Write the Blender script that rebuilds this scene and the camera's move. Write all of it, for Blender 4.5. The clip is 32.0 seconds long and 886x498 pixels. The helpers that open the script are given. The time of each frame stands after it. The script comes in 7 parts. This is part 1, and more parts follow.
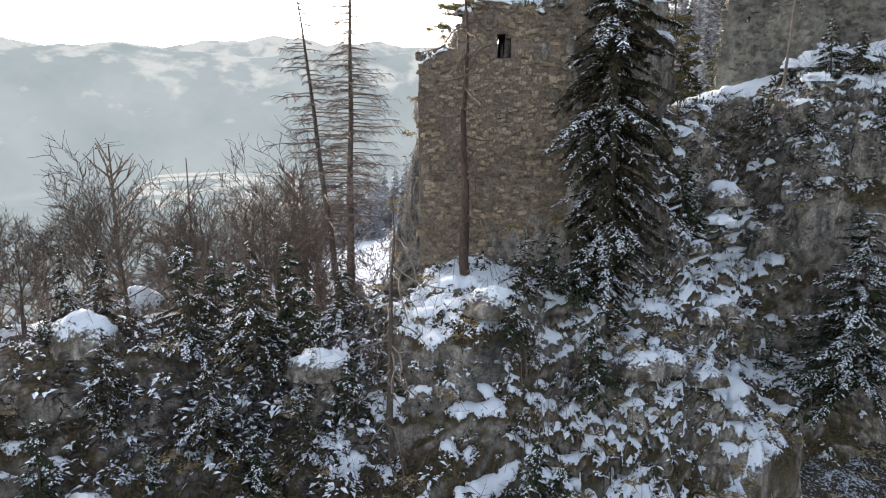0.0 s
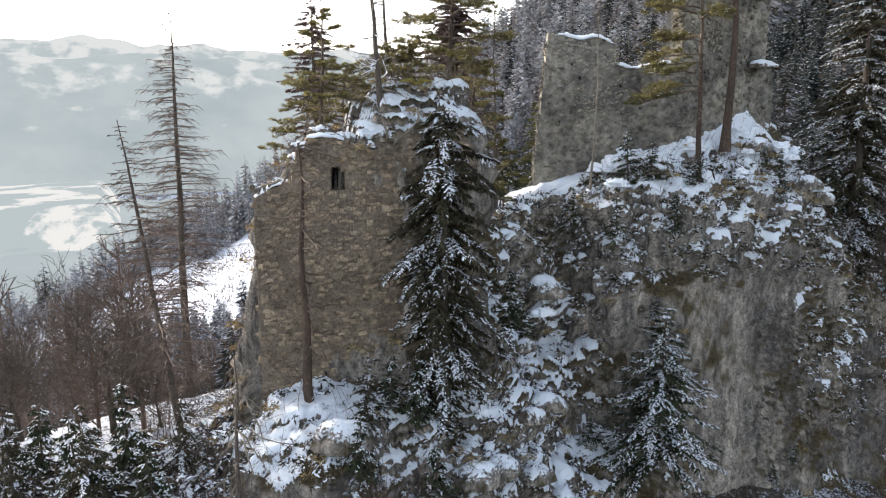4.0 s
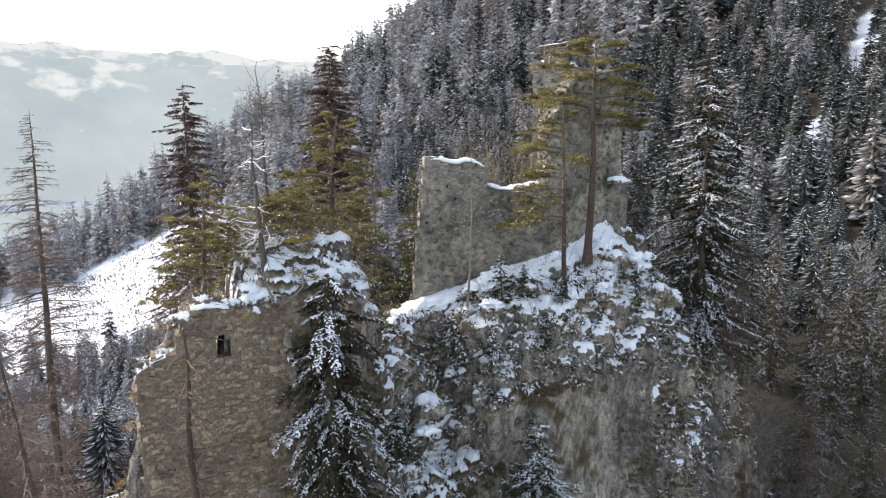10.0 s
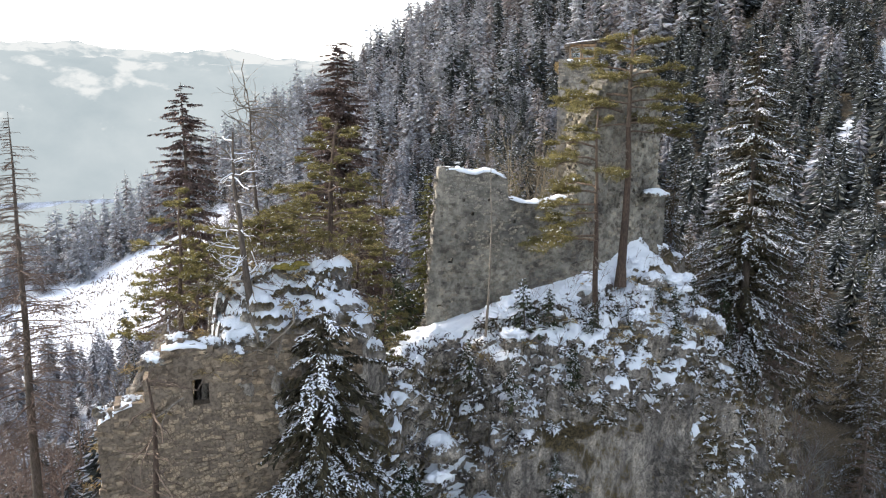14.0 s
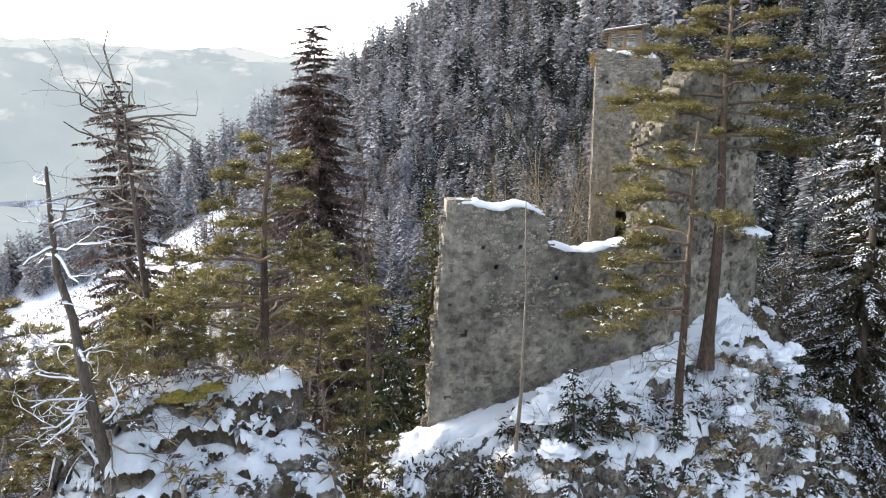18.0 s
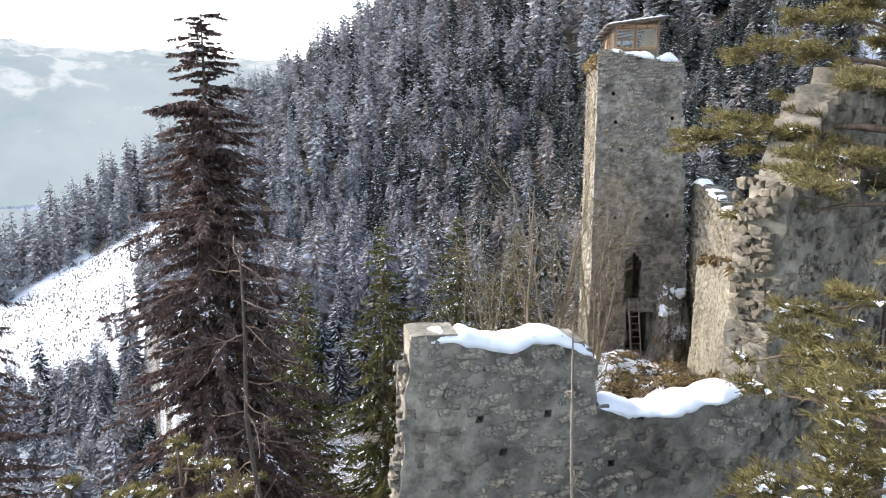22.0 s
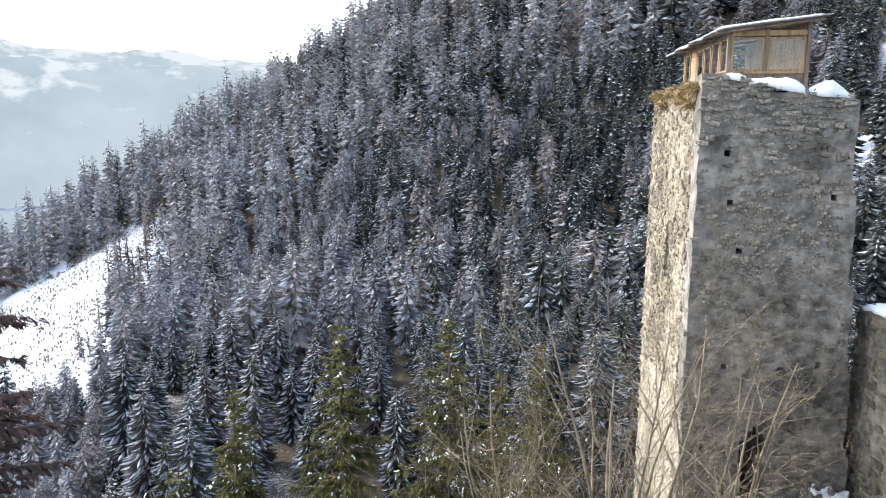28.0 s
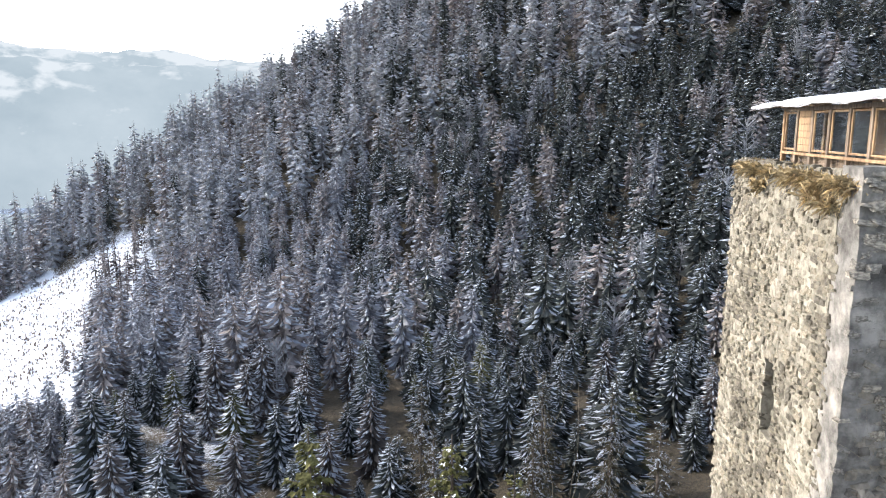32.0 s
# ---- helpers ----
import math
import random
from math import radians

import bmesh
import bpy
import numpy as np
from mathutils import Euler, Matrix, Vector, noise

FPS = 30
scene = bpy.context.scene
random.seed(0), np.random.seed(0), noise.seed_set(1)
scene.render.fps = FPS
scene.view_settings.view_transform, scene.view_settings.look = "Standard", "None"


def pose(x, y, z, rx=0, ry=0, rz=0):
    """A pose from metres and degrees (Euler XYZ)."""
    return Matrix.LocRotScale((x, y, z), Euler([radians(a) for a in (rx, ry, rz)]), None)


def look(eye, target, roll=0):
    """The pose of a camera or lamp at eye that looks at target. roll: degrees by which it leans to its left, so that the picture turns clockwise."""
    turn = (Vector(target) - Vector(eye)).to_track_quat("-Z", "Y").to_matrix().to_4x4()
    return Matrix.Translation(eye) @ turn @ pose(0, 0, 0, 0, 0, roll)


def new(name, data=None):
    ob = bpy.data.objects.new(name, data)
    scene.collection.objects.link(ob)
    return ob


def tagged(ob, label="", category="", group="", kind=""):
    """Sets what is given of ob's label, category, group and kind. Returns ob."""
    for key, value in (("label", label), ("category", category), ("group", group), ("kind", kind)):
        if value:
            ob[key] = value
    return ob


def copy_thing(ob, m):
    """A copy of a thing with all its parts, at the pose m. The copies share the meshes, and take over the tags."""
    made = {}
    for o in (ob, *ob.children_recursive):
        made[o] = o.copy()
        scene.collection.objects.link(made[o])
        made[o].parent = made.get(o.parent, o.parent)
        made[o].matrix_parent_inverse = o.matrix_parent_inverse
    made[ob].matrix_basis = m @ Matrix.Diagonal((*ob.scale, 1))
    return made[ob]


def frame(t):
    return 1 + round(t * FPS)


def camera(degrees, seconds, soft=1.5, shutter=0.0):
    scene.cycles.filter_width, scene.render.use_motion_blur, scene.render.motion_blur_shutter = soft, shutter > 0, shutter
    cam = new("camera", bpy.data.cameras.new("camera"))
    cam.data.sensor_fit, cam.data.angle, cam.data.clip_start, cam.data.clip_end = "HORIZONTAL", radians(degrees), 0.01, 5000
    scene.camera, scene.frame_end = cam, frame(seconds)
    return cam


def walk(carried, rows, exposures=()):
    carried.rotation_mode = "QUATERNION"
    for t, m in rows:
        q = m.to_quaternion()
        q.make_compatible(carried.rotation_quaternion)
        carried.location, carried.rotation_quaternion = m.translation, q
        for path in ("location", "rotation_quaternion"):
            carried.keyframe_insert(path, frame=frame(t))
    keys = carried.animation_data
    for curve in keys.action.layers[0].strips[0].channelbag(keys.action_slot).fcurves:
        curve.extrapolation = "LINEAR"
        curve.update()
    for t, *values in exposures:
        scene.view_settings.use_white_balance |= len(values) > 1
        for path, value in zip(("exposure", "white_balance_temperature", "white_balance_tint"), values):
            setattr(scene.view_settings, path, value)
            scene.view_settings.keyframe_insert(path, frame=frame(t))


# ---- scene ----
# seconds, place in metres, turn in degrees
PATH = [
    (0, 0.034, 0.019, 0.044, 79.29, 0.00, -0.13),
    (0.5, 0.025, -0.011, 0.810, 79.40, 0.00, -1.57),
    (1, 0.028, -0.047, 1.545, 79.44, 0.03, -3.30),
    (1.5, -0.005, -0.087, 2.249, 79.50, 0.07, -5.18),
    (2, -0.006, -0.114, 2.931, 79.53, 0.12, -7.02),
    (2.5, -0.003, -0.136, 3.652, 79.56, 0.15, -8.86),
    (3, 0.007, -0.186, 4.370, 79.57, 0.18, -10.62),
    (3.5, 0.010, -0.215, 5.088, 79.57, 0.19, -12.27),
    (5.5, -0.027, -0.476, 7.865, 79.68, 0.14, -16.84),
    (6, -0.099, -0.513, 8.545, 79.68, 0.13, -18.36),
    (6.5, -0.070, -0.641, 9.238, 79.72, 0.10, -19.64),
    (7, -0.074, -0.677, 9.893, 79.76, 0.07, -20.99),
    (7.5, -0.101, -0.681, 10.540, 79.80, 0.04, -22.23),
    (8, -0.087, -0.651, 11.191, 79.82, 0.02, -22.97),
    (8.5, -0.178, -0.682, 11.813, 79.82, 0.04, -23.31),
    (9, -0.221, -0.606, 12.375, 79.82, 0.09, -23.45),
    (9.5, -0.222, -0.542, 12.936, 79.80, 0.09, -23.50),
    (10, -0.211, -0.543, 13.447, 79.80, 0.09, -23.50),
    (10.5, -0.171, -0.433, 13.812, 79.78, 0.06, -23.53),
    (11, -0.059, -0.195, 14.041, 79.78, 0.05, -23.56),
    (11.5, 0.149, 0.169, 14.030, 79.78, 0.01, -23.57),
    (12, 0.453, 0.719, 13.954, 79.78, -0.02, -23.60),
    (12.5, 0.773, 1.379, 13.906, 79.77, -0.05, -23.52),
    (13, 1.142, 2.176, 13.858, 79.77, -0.06, -23.04),
    (13.5, 1.498, 3.067, 13.809, 79.76, -0.08, -22.46),
    (14, 1.921, 4.099, 13.842, 79.74, -0.08, -22.00),
    (14.5, 2.369, 5.264, 13.952, 79.74, -0.07, -21.56),
    (16.5, 4.631, 11.308, 14.255, 79.63, -0.17, -21.34),
    (17, 5.265, 13.072, 14.309, 79.62, -0.20, -21.40),
    (17.5, 5.937, 14.838, 14.358, 79.60, -0.22, -21.43),
    (18, 6.634, 16.577, 14.396, 79.60, -0.22, -21.73),
    (18.5, 7.331, 18.275, 14.421, 79.62, -0.23, -22.30),
    (19, 8.005, 19.952, 14.422, 79.66, -0.24, -22.75),
    (19.5, 8.680, 21.687, 14.422, 79.71, -0.22, -23.06),
    (20, 9.282, 23.376, 14.679, 79.71, -0.15, -23.42),
    (20.5, 9.853, 24.988, 15.001, 79.72, -0.07, -23.73),
    (21, 10.453, 26.509, 15.237, 79.72, 0.03, -24.16),
    (21.5, 11.071, 28.082, 15.435, 79.73, 0.11, -25.05),
    (22, 11.655, 29.563, 15.678, 79.74, 0.14, -25.87),
    (22.5, 12.250, 30.958, 15.903, 79.73, 0.13, -26.60),
    (23, 12.971, 32.384, 16.052, 79.76, 0.13, -27.28),
    (23.5, 13.559, 33.796, 16.177, 79.82, 0.11, -27.83),
    (24, 14.212, 35.143, 16.344, 79.84, 0.09, -27.85),
    (24.5, 15.010, 36.575, 16.462, 79.86, 0.05, -27.84),
    (25, 15.670, 37.855, 16.626, 79.88, 0.02, -27.85),
    (25.5, 16.382, 39.112, 16.761, 79.88, 0.01, -27.72),
    (27.5, 19.371, 44.301, 17.710, 79.92, -0.10, -26.22),
    (28, 19.769, 45.240, 18.065, 79.92, -0.09, -26.25),
    (28.5, 20.303, 46.300, 18.390, 79.91, -0.09, -26.26),
    (29, 20.877, 47.415, 18.696, 79.93, -0.09, -26.26),
    (29.5, 21.417, 48.504, 18.982, 79.92, -0.08, -26.28),
    (30, 21.890, 49.513, 19.294, 79.93, -0.07, -26.31),
    (30.5, 22.385, 50.554, 19.587, 79.93, -0.07, -26.47),
    (31, 22.694, 51.431, 19.891, 79.92, -0.08, -26.54),
    (31.5, 23.111, 52.293, 20.139, 79.91, -0.09, -26.54),
    (32, 23.440, 53.020, 20.397, 79.91, -0.08, -26.57),
]
cam = camera(64.91, 32.0, 1.15)
walk(cam, [(t, pose(*p)) for t, *p in PATH], ((0, 1.98, 6750, 10), (4, 2.06, 6800, 10), (8, 2.2, 6800, 10), (17, 2.26, 6750, 10), (22, 2.28, 6400, 10), (28, 2.28, 6250, 10), (32, 2.22, 6250, 10)))

# ---- daylight: thin bright overcast with a low sun ahead and to the left ----
SUN_AZ, SUN_EL = 36.0, 27.0          # degrees: left of +y, above the horizon
sun_dir = Vector((-math.sin(radians(SUN_AZ)) * math.cos(radians(SUN_EL)), math.cos(radians(SUN_AZ)) * math.cos(radians(SUN_EL)), math.sin(radians(SUN_EL))))
world = bpy.data.worlds.new("world")
scene.world = world
world.use_nodes = True
wn = world.node_tree.nodes
sky = wn.new("ShaderNodeTexSky")
sky.sky_type = "NISHITA"
sky.sun_disc = False
sky.sun_elevation = radians(SUN_EL)
sky.sun_rotation = radians(-SUN_AZ)
sky.air_density, sky.dust_density, sky.ozone_density, sky.altitude = 1.0, 5.0, 1.0, 900
grey = wn.new("ShaderNodeRGBToBW")       # thin cloud whitens the sky
veil = wn.new("ShaderNodeMix")
veil.data_type = "RGBA"
veil.inputs[0].default_value = 0.52
world.node_tree.links.new(sky.outputs[0], grey.inputs[0])
world.node_tree.links.new(sky.outputs[0], veil.inputs[6])
world.node_tree.links.new(grey.outputs[0], veil.inputs[7])
world.node_tree.links.new(veil.outputs[2], wn["Background"].inputs[0])
wn["Background"].inputs[1].default_value = 0.15
sun = new("sun", bpy.data.lights.new("sun", "SUN"))
sun.data.energy, sun.data.angle, sun.data.color = 0.66, radians(2.0), (1.0, 0.88, 0.74)
sun.matrix_world = look((0, 0, 400), (-sun_dir.x * 10, -sun_dir.y * 10, 400 - sun_dir.z * 10))

# ---- materials ----
def material(name, rough=0.9):
    m = bpy.data.materials.new(name)
    m.use_nodes = True
    b = m.node_tree.nodes["Principled BSDF"]
    b.inputs["Roughness"].default_value = rough
    b.inputs["Specular IOR Level"].default_value = 0.25
    return m, m.node_tree, b


def add(tree, kind, **values):
    n = tree.nodes.new(kind)
    for key, value in values.items():
        n.inputs[key.replace("_", " ")].default_value = value
    return n


def noise_node(tree, scale, detail=6.0, rough=0.6, coords=None, stretch=None):
    src = coords
    if src is None:
        src = tree.nodes.new("ShaderNodeTexCoord").outputs["Object"]
    if stretch:
        mp = tree.nodes.new("ShaderNodeMapping")
        mp.inputs["Scale"].default_value = stretch
        tree.links.new(src, mp.inputs["Vector"])
        src = mp.outputs[0]
    n = add(tree, "ShaderNodeTexNoise", Scale=scale, Detail=detail, Roughness=rough)
    tree.links.new(src, n.inputs["Vector"])
    return n.outputs["Fac"]


def ramp(tree, fac, stops):
    r = tree.nodes.new("ShaderNodeValToRGB")
    e = r.color_ramp.elements
    while len(e) < len(stops):
        e.new(0.5)
    for el, (p, c) in zip(e, stops):
        el.position, el.color = p, (*c, 1) if len(c) == 3 else c
    tree.links.new(fac, r.inputs[0])
    return r.outputs[0]


def mix(tree, fac, a, b, mode="MIX"):
    n = tree.nodes.new("ShaderNodeMix")
    n.data_type, n.blend_type = "RGBA", mode
    for sock, v in ((n.inputs[0], fac), (n.inputs[6], a), (n.inputs[7], b)):
        if hasattr(v, "links"):
            tree.links.new(v, sock)
        else:
            sock.default_value = v if not isinstance(v, tuple) else (*v, 1)
    return n.outputs[2]


def maths(tree, op, a, b=0.0, c=0.0):
    n = tree.nodes.new("ShaderNodeMath")
    n.operation = op
    for sock, v in zip(n.inputs, (a, b, c)):
        if hasattr(v, "links"):
            tree.links.new(v, sock)
        else:
            sock.default_value = v
    return n.outputs[0]


def bump(tree, bsdf, height, strength=0.5, dist=0.1):
    n = add(tree, "ShaderNodeBump", Strength=strength, Distance=dist)
    tree.links.new(height, n.inputs["Height"])
    tree.links.new(n.outputs[0], bsdf.inputs["Normal"])


def snow_material():
    m, t, b = material("snow", 0.6)
    n = noise_node(t, 1.3, 8)
    col = ramp(t, n, [(0.3, (0.72, 0.77, 0.84)), (0.7, (0.86, 0.88, 0.9))])
    t.links.new(col, b.inputs["Base Color"])
    b.inputs["Subsurface Weight"].default_value = 0.0
    bump(t, b, noise_node(t, 9.0, 6), 0.35, 0.05)
    return m


def blotched(name, colors, scale=1.0, rough=0.92, fine=9.0, bump_scale=14.0, bump_strength=0.6, bump_dist=0.05, stretch=None, per="none", spread=0.8, mottle=0.0):
    """A rough surface with colour at two scales, fine relief, and a shade of its own for every piece."""
    m, t, b = material(name, rough)
    big = noise_node(t, scale, 5, 0.6, stretch=stretch)
    small = noise_node(t, scale * fine, 6, 0.65, stretch=stretch)
    k = len(colors)
    c1 = ramp(t, big, [(0.3 + 0.4 * i / (k - 1), c) for i, c in enumerate(colors)])
    dark = ramp(t, small, [(0.36, (0.4, 0.39, 0.375)), (0.58, (1.14, 1.13, 1.12))])
    col = mix(t, 0.75, c1, dark, "MULTIPLY")
    if mottle:
        col = mix(t, mottle, col, ramp(t, noise_node(t, scale * 3.5, 4, 0.7), [(0.38, (0.45, 0.44, 0.43)), (0.5, (0.9, 0.9, 0.9)), (0.62, (1.25, 1.22, 1.18))]), "MULTIPLY")
    if per != "none":
        if per == "object":
            rnd = t.nodes.new("ShaderNodeObjectInfo").outputs["Random"]
        else:
            rnd = t.nodes.new("ShaderNodeNewGeometry").outputs["Random Per Island"]
        tone = ramp(t, rnd, [(0.0, (0.42, 0.41, 0.41)), (0.45, (0.9, 0.88, 0.85)), (1.0, (1.5, 1.42, 1.28))])
        col = mix(t, spread, col, tone, "MULTIPLY")
    t.links.new(col, b.inputs["Base Color"])
    bump(t, b, noise_node(t, bump_scale, 7, 0.7), bump_strength, bump_dist)
    return m


def rock_ground(name, rock, grass, mask="snow", streak=True):
    """Rock and dry turf; snow lies where the mesh carries its cover."""
    m, t, b = material(name, 0.9)
    at = t.nodes.new("ShaderNodeAttribute")
    at.attribute_name = mask
    big = noise_node(t, 0.35, 6, 0.62)
    mid = noise_node(t, 1.6, 8, 0.68, stretch=(1, 1, 0.35) if streak else None)
    fine = noise_node(t, 7.0, 8, 0.7)
    rk = ramp(t, mid, [(0.3, rock[0]), (0.5, rock[1]), (0.68, rock[2])])
    stain = ramp(t, noise_node(t, 0.55, 6, 0.6, stretch=(1, 1, 0.18)), [(0.42, (0.42, 0.43, 0.46)), (0.6, (1.0, 1.0, 1.0))])
    rk = mix(t, 0.45, rk, stain, "MULTIPLY")
    if streak:
        slab = ramp(t, noise_node(t, 0.17, 5, 0.65, stretch=(1, 1, 0.5)), [(0.38, (0.5, 0.49, 0.49)), (0.54, (1.3, 1.24, 1.14))])
        rk = mix(t, 0.6, rk, slab, "MULTIPLY")
        grit = ramp(t, noise_node(t, 3.4, 7, 0.75, stretch=(1, 1, 0.6)), [(0.38, (0.42, 0.41, 0.41)), (0.5, (0.95, 0.95, 0.95)), (0.62, (1.35, 1.33, 1.3))])
        rk = mix(t, 0.8, rk, grit, "MULTIPLY")
        weep = ramp(t, noise_node(t, 0.9, 5, 0.6, stretch=(1.3, 1.3, 0.07)), [(0.5, (1.0, 1.0, 1.0)), (0.6, (0.5, 0.51, 0.54))])
        rk = mix(t, 0.8, rk, weep, "MULTIPLY")
    gr = ramp(t, fine, [(0.35, grass[0]), (0.65, grass[1])])
    tuft = t.nodes.new("ShaderNodeAttribute")
    tuft.attribute_name = "turf"
    gm = ramp(t, maths(t, "ADD", tuft.outputs["Fac"], maths(t, "MULTIPLY_ADD", fine, 0.9, -0.45)), [(0.42, (0, 0, 0)), (0.6, (1, 1, 1))])
    base = mix(t, gm, rk, gr)
    base = mix(t, 0.8, base, ramp(t, fine, [(0.38, (0.38, 0.37, 0.36)), (0.56, (1.2, 1.19, 1.17))]), "MULTIPLY")
    vo = t.nodes.new("ShaderNodeTexVoronoi")
    vo.feature = "DISTANCE_TO_EDGE"
    vo.inputs["Scale"].default_value = 0.9
    wob = t.nodes.new("ShaderNodeMapping")
    wob.inputs["Scale"].default_value = (1.0, 1.0, 0.55)
    nz = add(t, "ShaderNodeTexNoise", Scale=1.4, Detail=6.0, Roughness=0.65)
    t.links.new(t.nodes.new("ShaderNodeTexCoord").outputs["Object"], wob.inputs[0])
    va = t.nodes.new("ShaderNodeVectorMath")
    va.operation = "MULTIPLY_ADD"
    t.links.new(nz.outputs["Color"], va.inputs[0])
    va.inputs[1].default_value = (1.6, 1.6, 1.6)
    t.links.new(wob.outputs[0], va.inputs[2])
    t.links.new(va.outputs[0], vo.inputs["Vector"])
    crack = ramp(t, vo.outputs["Distance"], [(0.0, (0.0, 0.0, 0.0)), (0.12, (1, 1, 1))])
    base = mix(t, 0.35, base, mix(t, crack, (0.42, 0.41, 0.4), (1.0, 1.0, 1.0)), "MULTIPLY")
    sn = maths(t, "ADD", at.outputs["Fac"], maths(t, "ADD", maths(t, "MULTIPLY_ADD", fine, 1.3, -0.65), maths(t, "MULTIPLY_ADD", mid, 0.5, -0.25)))
    sm = ramp(t, sn, [(0.5, (0, 0, 0)), (0.56, (1, 1, 1))])
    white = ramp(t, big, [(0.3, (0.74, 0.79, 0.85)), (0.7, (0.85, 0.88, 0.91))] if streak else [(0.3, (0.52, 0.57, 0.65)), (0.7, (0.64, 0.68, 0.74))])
    t.links.new(mix(t, sm, base, white), b.inputs["Base Color"])
    h = maths(t, "ADD", maths(t, "MULTIPLY", fine, 0.5), maths(t, "MULTIPLY", noise_node(t, 22.0, 6, 0.7), 0.25))
    h = maths(t, "ADD", maths(t, "MULTIPLY", h, maths(t, "MULTIPLY_ADD", sm, -0.7, 1.0)), maths(t, "MULTIPLY", sm, 0.3))
    h = maths(t, "ADD", h, maths(t, "MULTIPLY", maths(t, "MULTIPLY", crack, maths(t, "SUBTRACT", 1.0, sm)), 0.22))
    bump(t, b, h, 1.0, 0.4)
    return m


def leafy(m, share):
    """Lets some light through thin blades."""
    t = m.node_tree
    b = t.nodes["Principled BSDF"]
    tr = t.nodes.new("ShaderNodeBsdfTranslucent")
    mx = t.nodes.new("ShaderNodeMixShader")
    mx.inputs[0].default_value = share
    t.links.new(b.inputs["Base Color"].links[0].from_socket, tr.inputs[0])
    t.links.new(b.outputs[0], mx.inputs[1])
    t.links.new(tr.outputs[0], mx.inputs[2])
    t.links.new(mx.outputs[0], t.nodes["Material Output"].inputs["Surface"])
    return m


SNOW = snow_material()
ROCK = rock_ground("rock", ((0.23, 0.214, 0.2), (0.45, 0.416, 0.378), (0.63, 0.576, 0.512)), ((0.055, 0.045, 0.025), (0.15, 0.115, 0.06)))
# litter and turf colours darkened overall for the shade between the trees
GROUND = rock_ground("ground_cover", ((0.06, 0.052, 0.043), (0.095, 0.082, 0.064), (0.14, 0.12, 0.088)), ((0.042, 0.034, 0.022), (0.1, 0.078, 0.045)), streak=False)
RUBBLE_A = blotched("rubble_brown", [(0.168, 0.132, 0.1), (0.28, 0.226, 0.17), (0.38, 0.31, 0.235)], 0.5, per="island", spread=0.7, mottle=0.6)
RUBBLE_B = blotched("rubble_grey", [(0.16, 0.15, 0.135), (0.25, 0.235, 0.21), (0.34, 0.32, 0.28)], 0.4, per="island", spread=0.7, mottle=0.5)
RUBBLE_T = blotched("rubble_buff", [(0.105, 0.094, 0.073), (0.18, 0.162, 0.127), (0.265, 0.24, 0.19)], 0.6, per="island", spread=0.5)
MORTAR_A = blotched("mortar_brown", [(0.145, 0.114, 0.087), (0.255, 0.206, 0.155)], 0.8)
PLASTER_B = blotched("weathered_plaster", [(0.12, 0.115, 0.105), (0.25, 0.235, 0.2), (0.38, 0.35, 0.29)], 0.38, fine=6, bump_scale=5, bump_strength=0.7, bump_dist=0.08, mottle=0.6)
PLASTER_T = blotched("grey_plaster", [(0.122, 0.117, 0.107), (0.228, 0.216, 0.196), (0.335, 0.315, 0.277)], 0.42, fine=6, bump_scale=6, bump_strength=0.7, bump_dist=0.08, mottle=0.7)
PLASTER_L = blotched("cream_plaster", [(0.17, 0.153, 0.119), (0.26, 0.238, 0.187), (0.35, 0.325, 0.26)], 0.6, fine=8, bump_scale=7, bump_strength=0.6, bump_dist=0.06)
STONE_B = blotched("plastered_stone_grey", [(0.12, 0.11, 0.098), (0.23, 0.212, 0.182), (0.35, 0.32, 0.265)], 0.38, fine=6, per="island", spread=0.6, mottle=0.7)
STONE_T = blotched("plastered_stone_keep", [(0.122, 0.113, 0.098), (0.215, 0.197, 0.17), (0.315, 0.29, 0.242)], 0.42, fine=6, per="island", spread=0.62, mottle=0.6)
# near-black colour for the unlit inside of the slit
HOLE_SHADE = blotched("unlit_cavity", [(0.02, 0.018, 0.015), (0.04, 0.035, 0.03)], 1.0)
BARK = blotched("grey_bark", [(0.085, 0.07, 0.058), (0.14, 0.115, 0.095)], 2.0, stretch=(1, 1, 0.2), bump_scale=24, bump_dist=0.03)
BARK_PINE = blotched("pine_bark", [(0.06, 0.045, 0.036), (0.12, 0.082, 0.062)], 1.5, stretch=(1, 1, 0.25), bump_scale=18, bump_dist=0.04)
BARK_ORANGE = blotched("orange_pine_bark", [(0.15, 0.1, 0.07), (0.24, 0.155, 0.1)], 1.5, stretch=(1, 1, 0.25), bump_scale=18, bump_dist=0.03)
DEADWOOD = blotched("bleached_deadwood", [(0.16, 0.135, 0.11), (0.3, 0.26, 0.215)], 2.0, stretch=(1, 1, 0.2), bump_scale=24, bump_dist=0.02)
TWIG = blotched("brown_twigs", [(0.13, 0.096, 0.08), (0.22, 0.166, 0.136)], 1.0)
NEEDLE = leafy(blotched("spruce_needles", [(0.03, 0.042, 0.024), (0.055, 0.068, 0.038), (0.085, 0.09, 0.052)], 0.6, per="island", bump_strength=0.2), 0.25)
NEEDLE_BROWN = leafy(blotched("brownish_spruce_needles", [(0.116, 0.086, 0.081), (0.22, 0.165, 0.154)], 0.6, per="island", bump_strength=0.2), 0.25)
NEEDLE_OLIVE = leafy(blotched("olive_spruce_needles", [(0.042, 0.039, 0.026), (0.075, 0.068, 0.044), (0.115, 0.1, 0.065)], 0.3, per="island", bump_strength=0.2), 0.25)
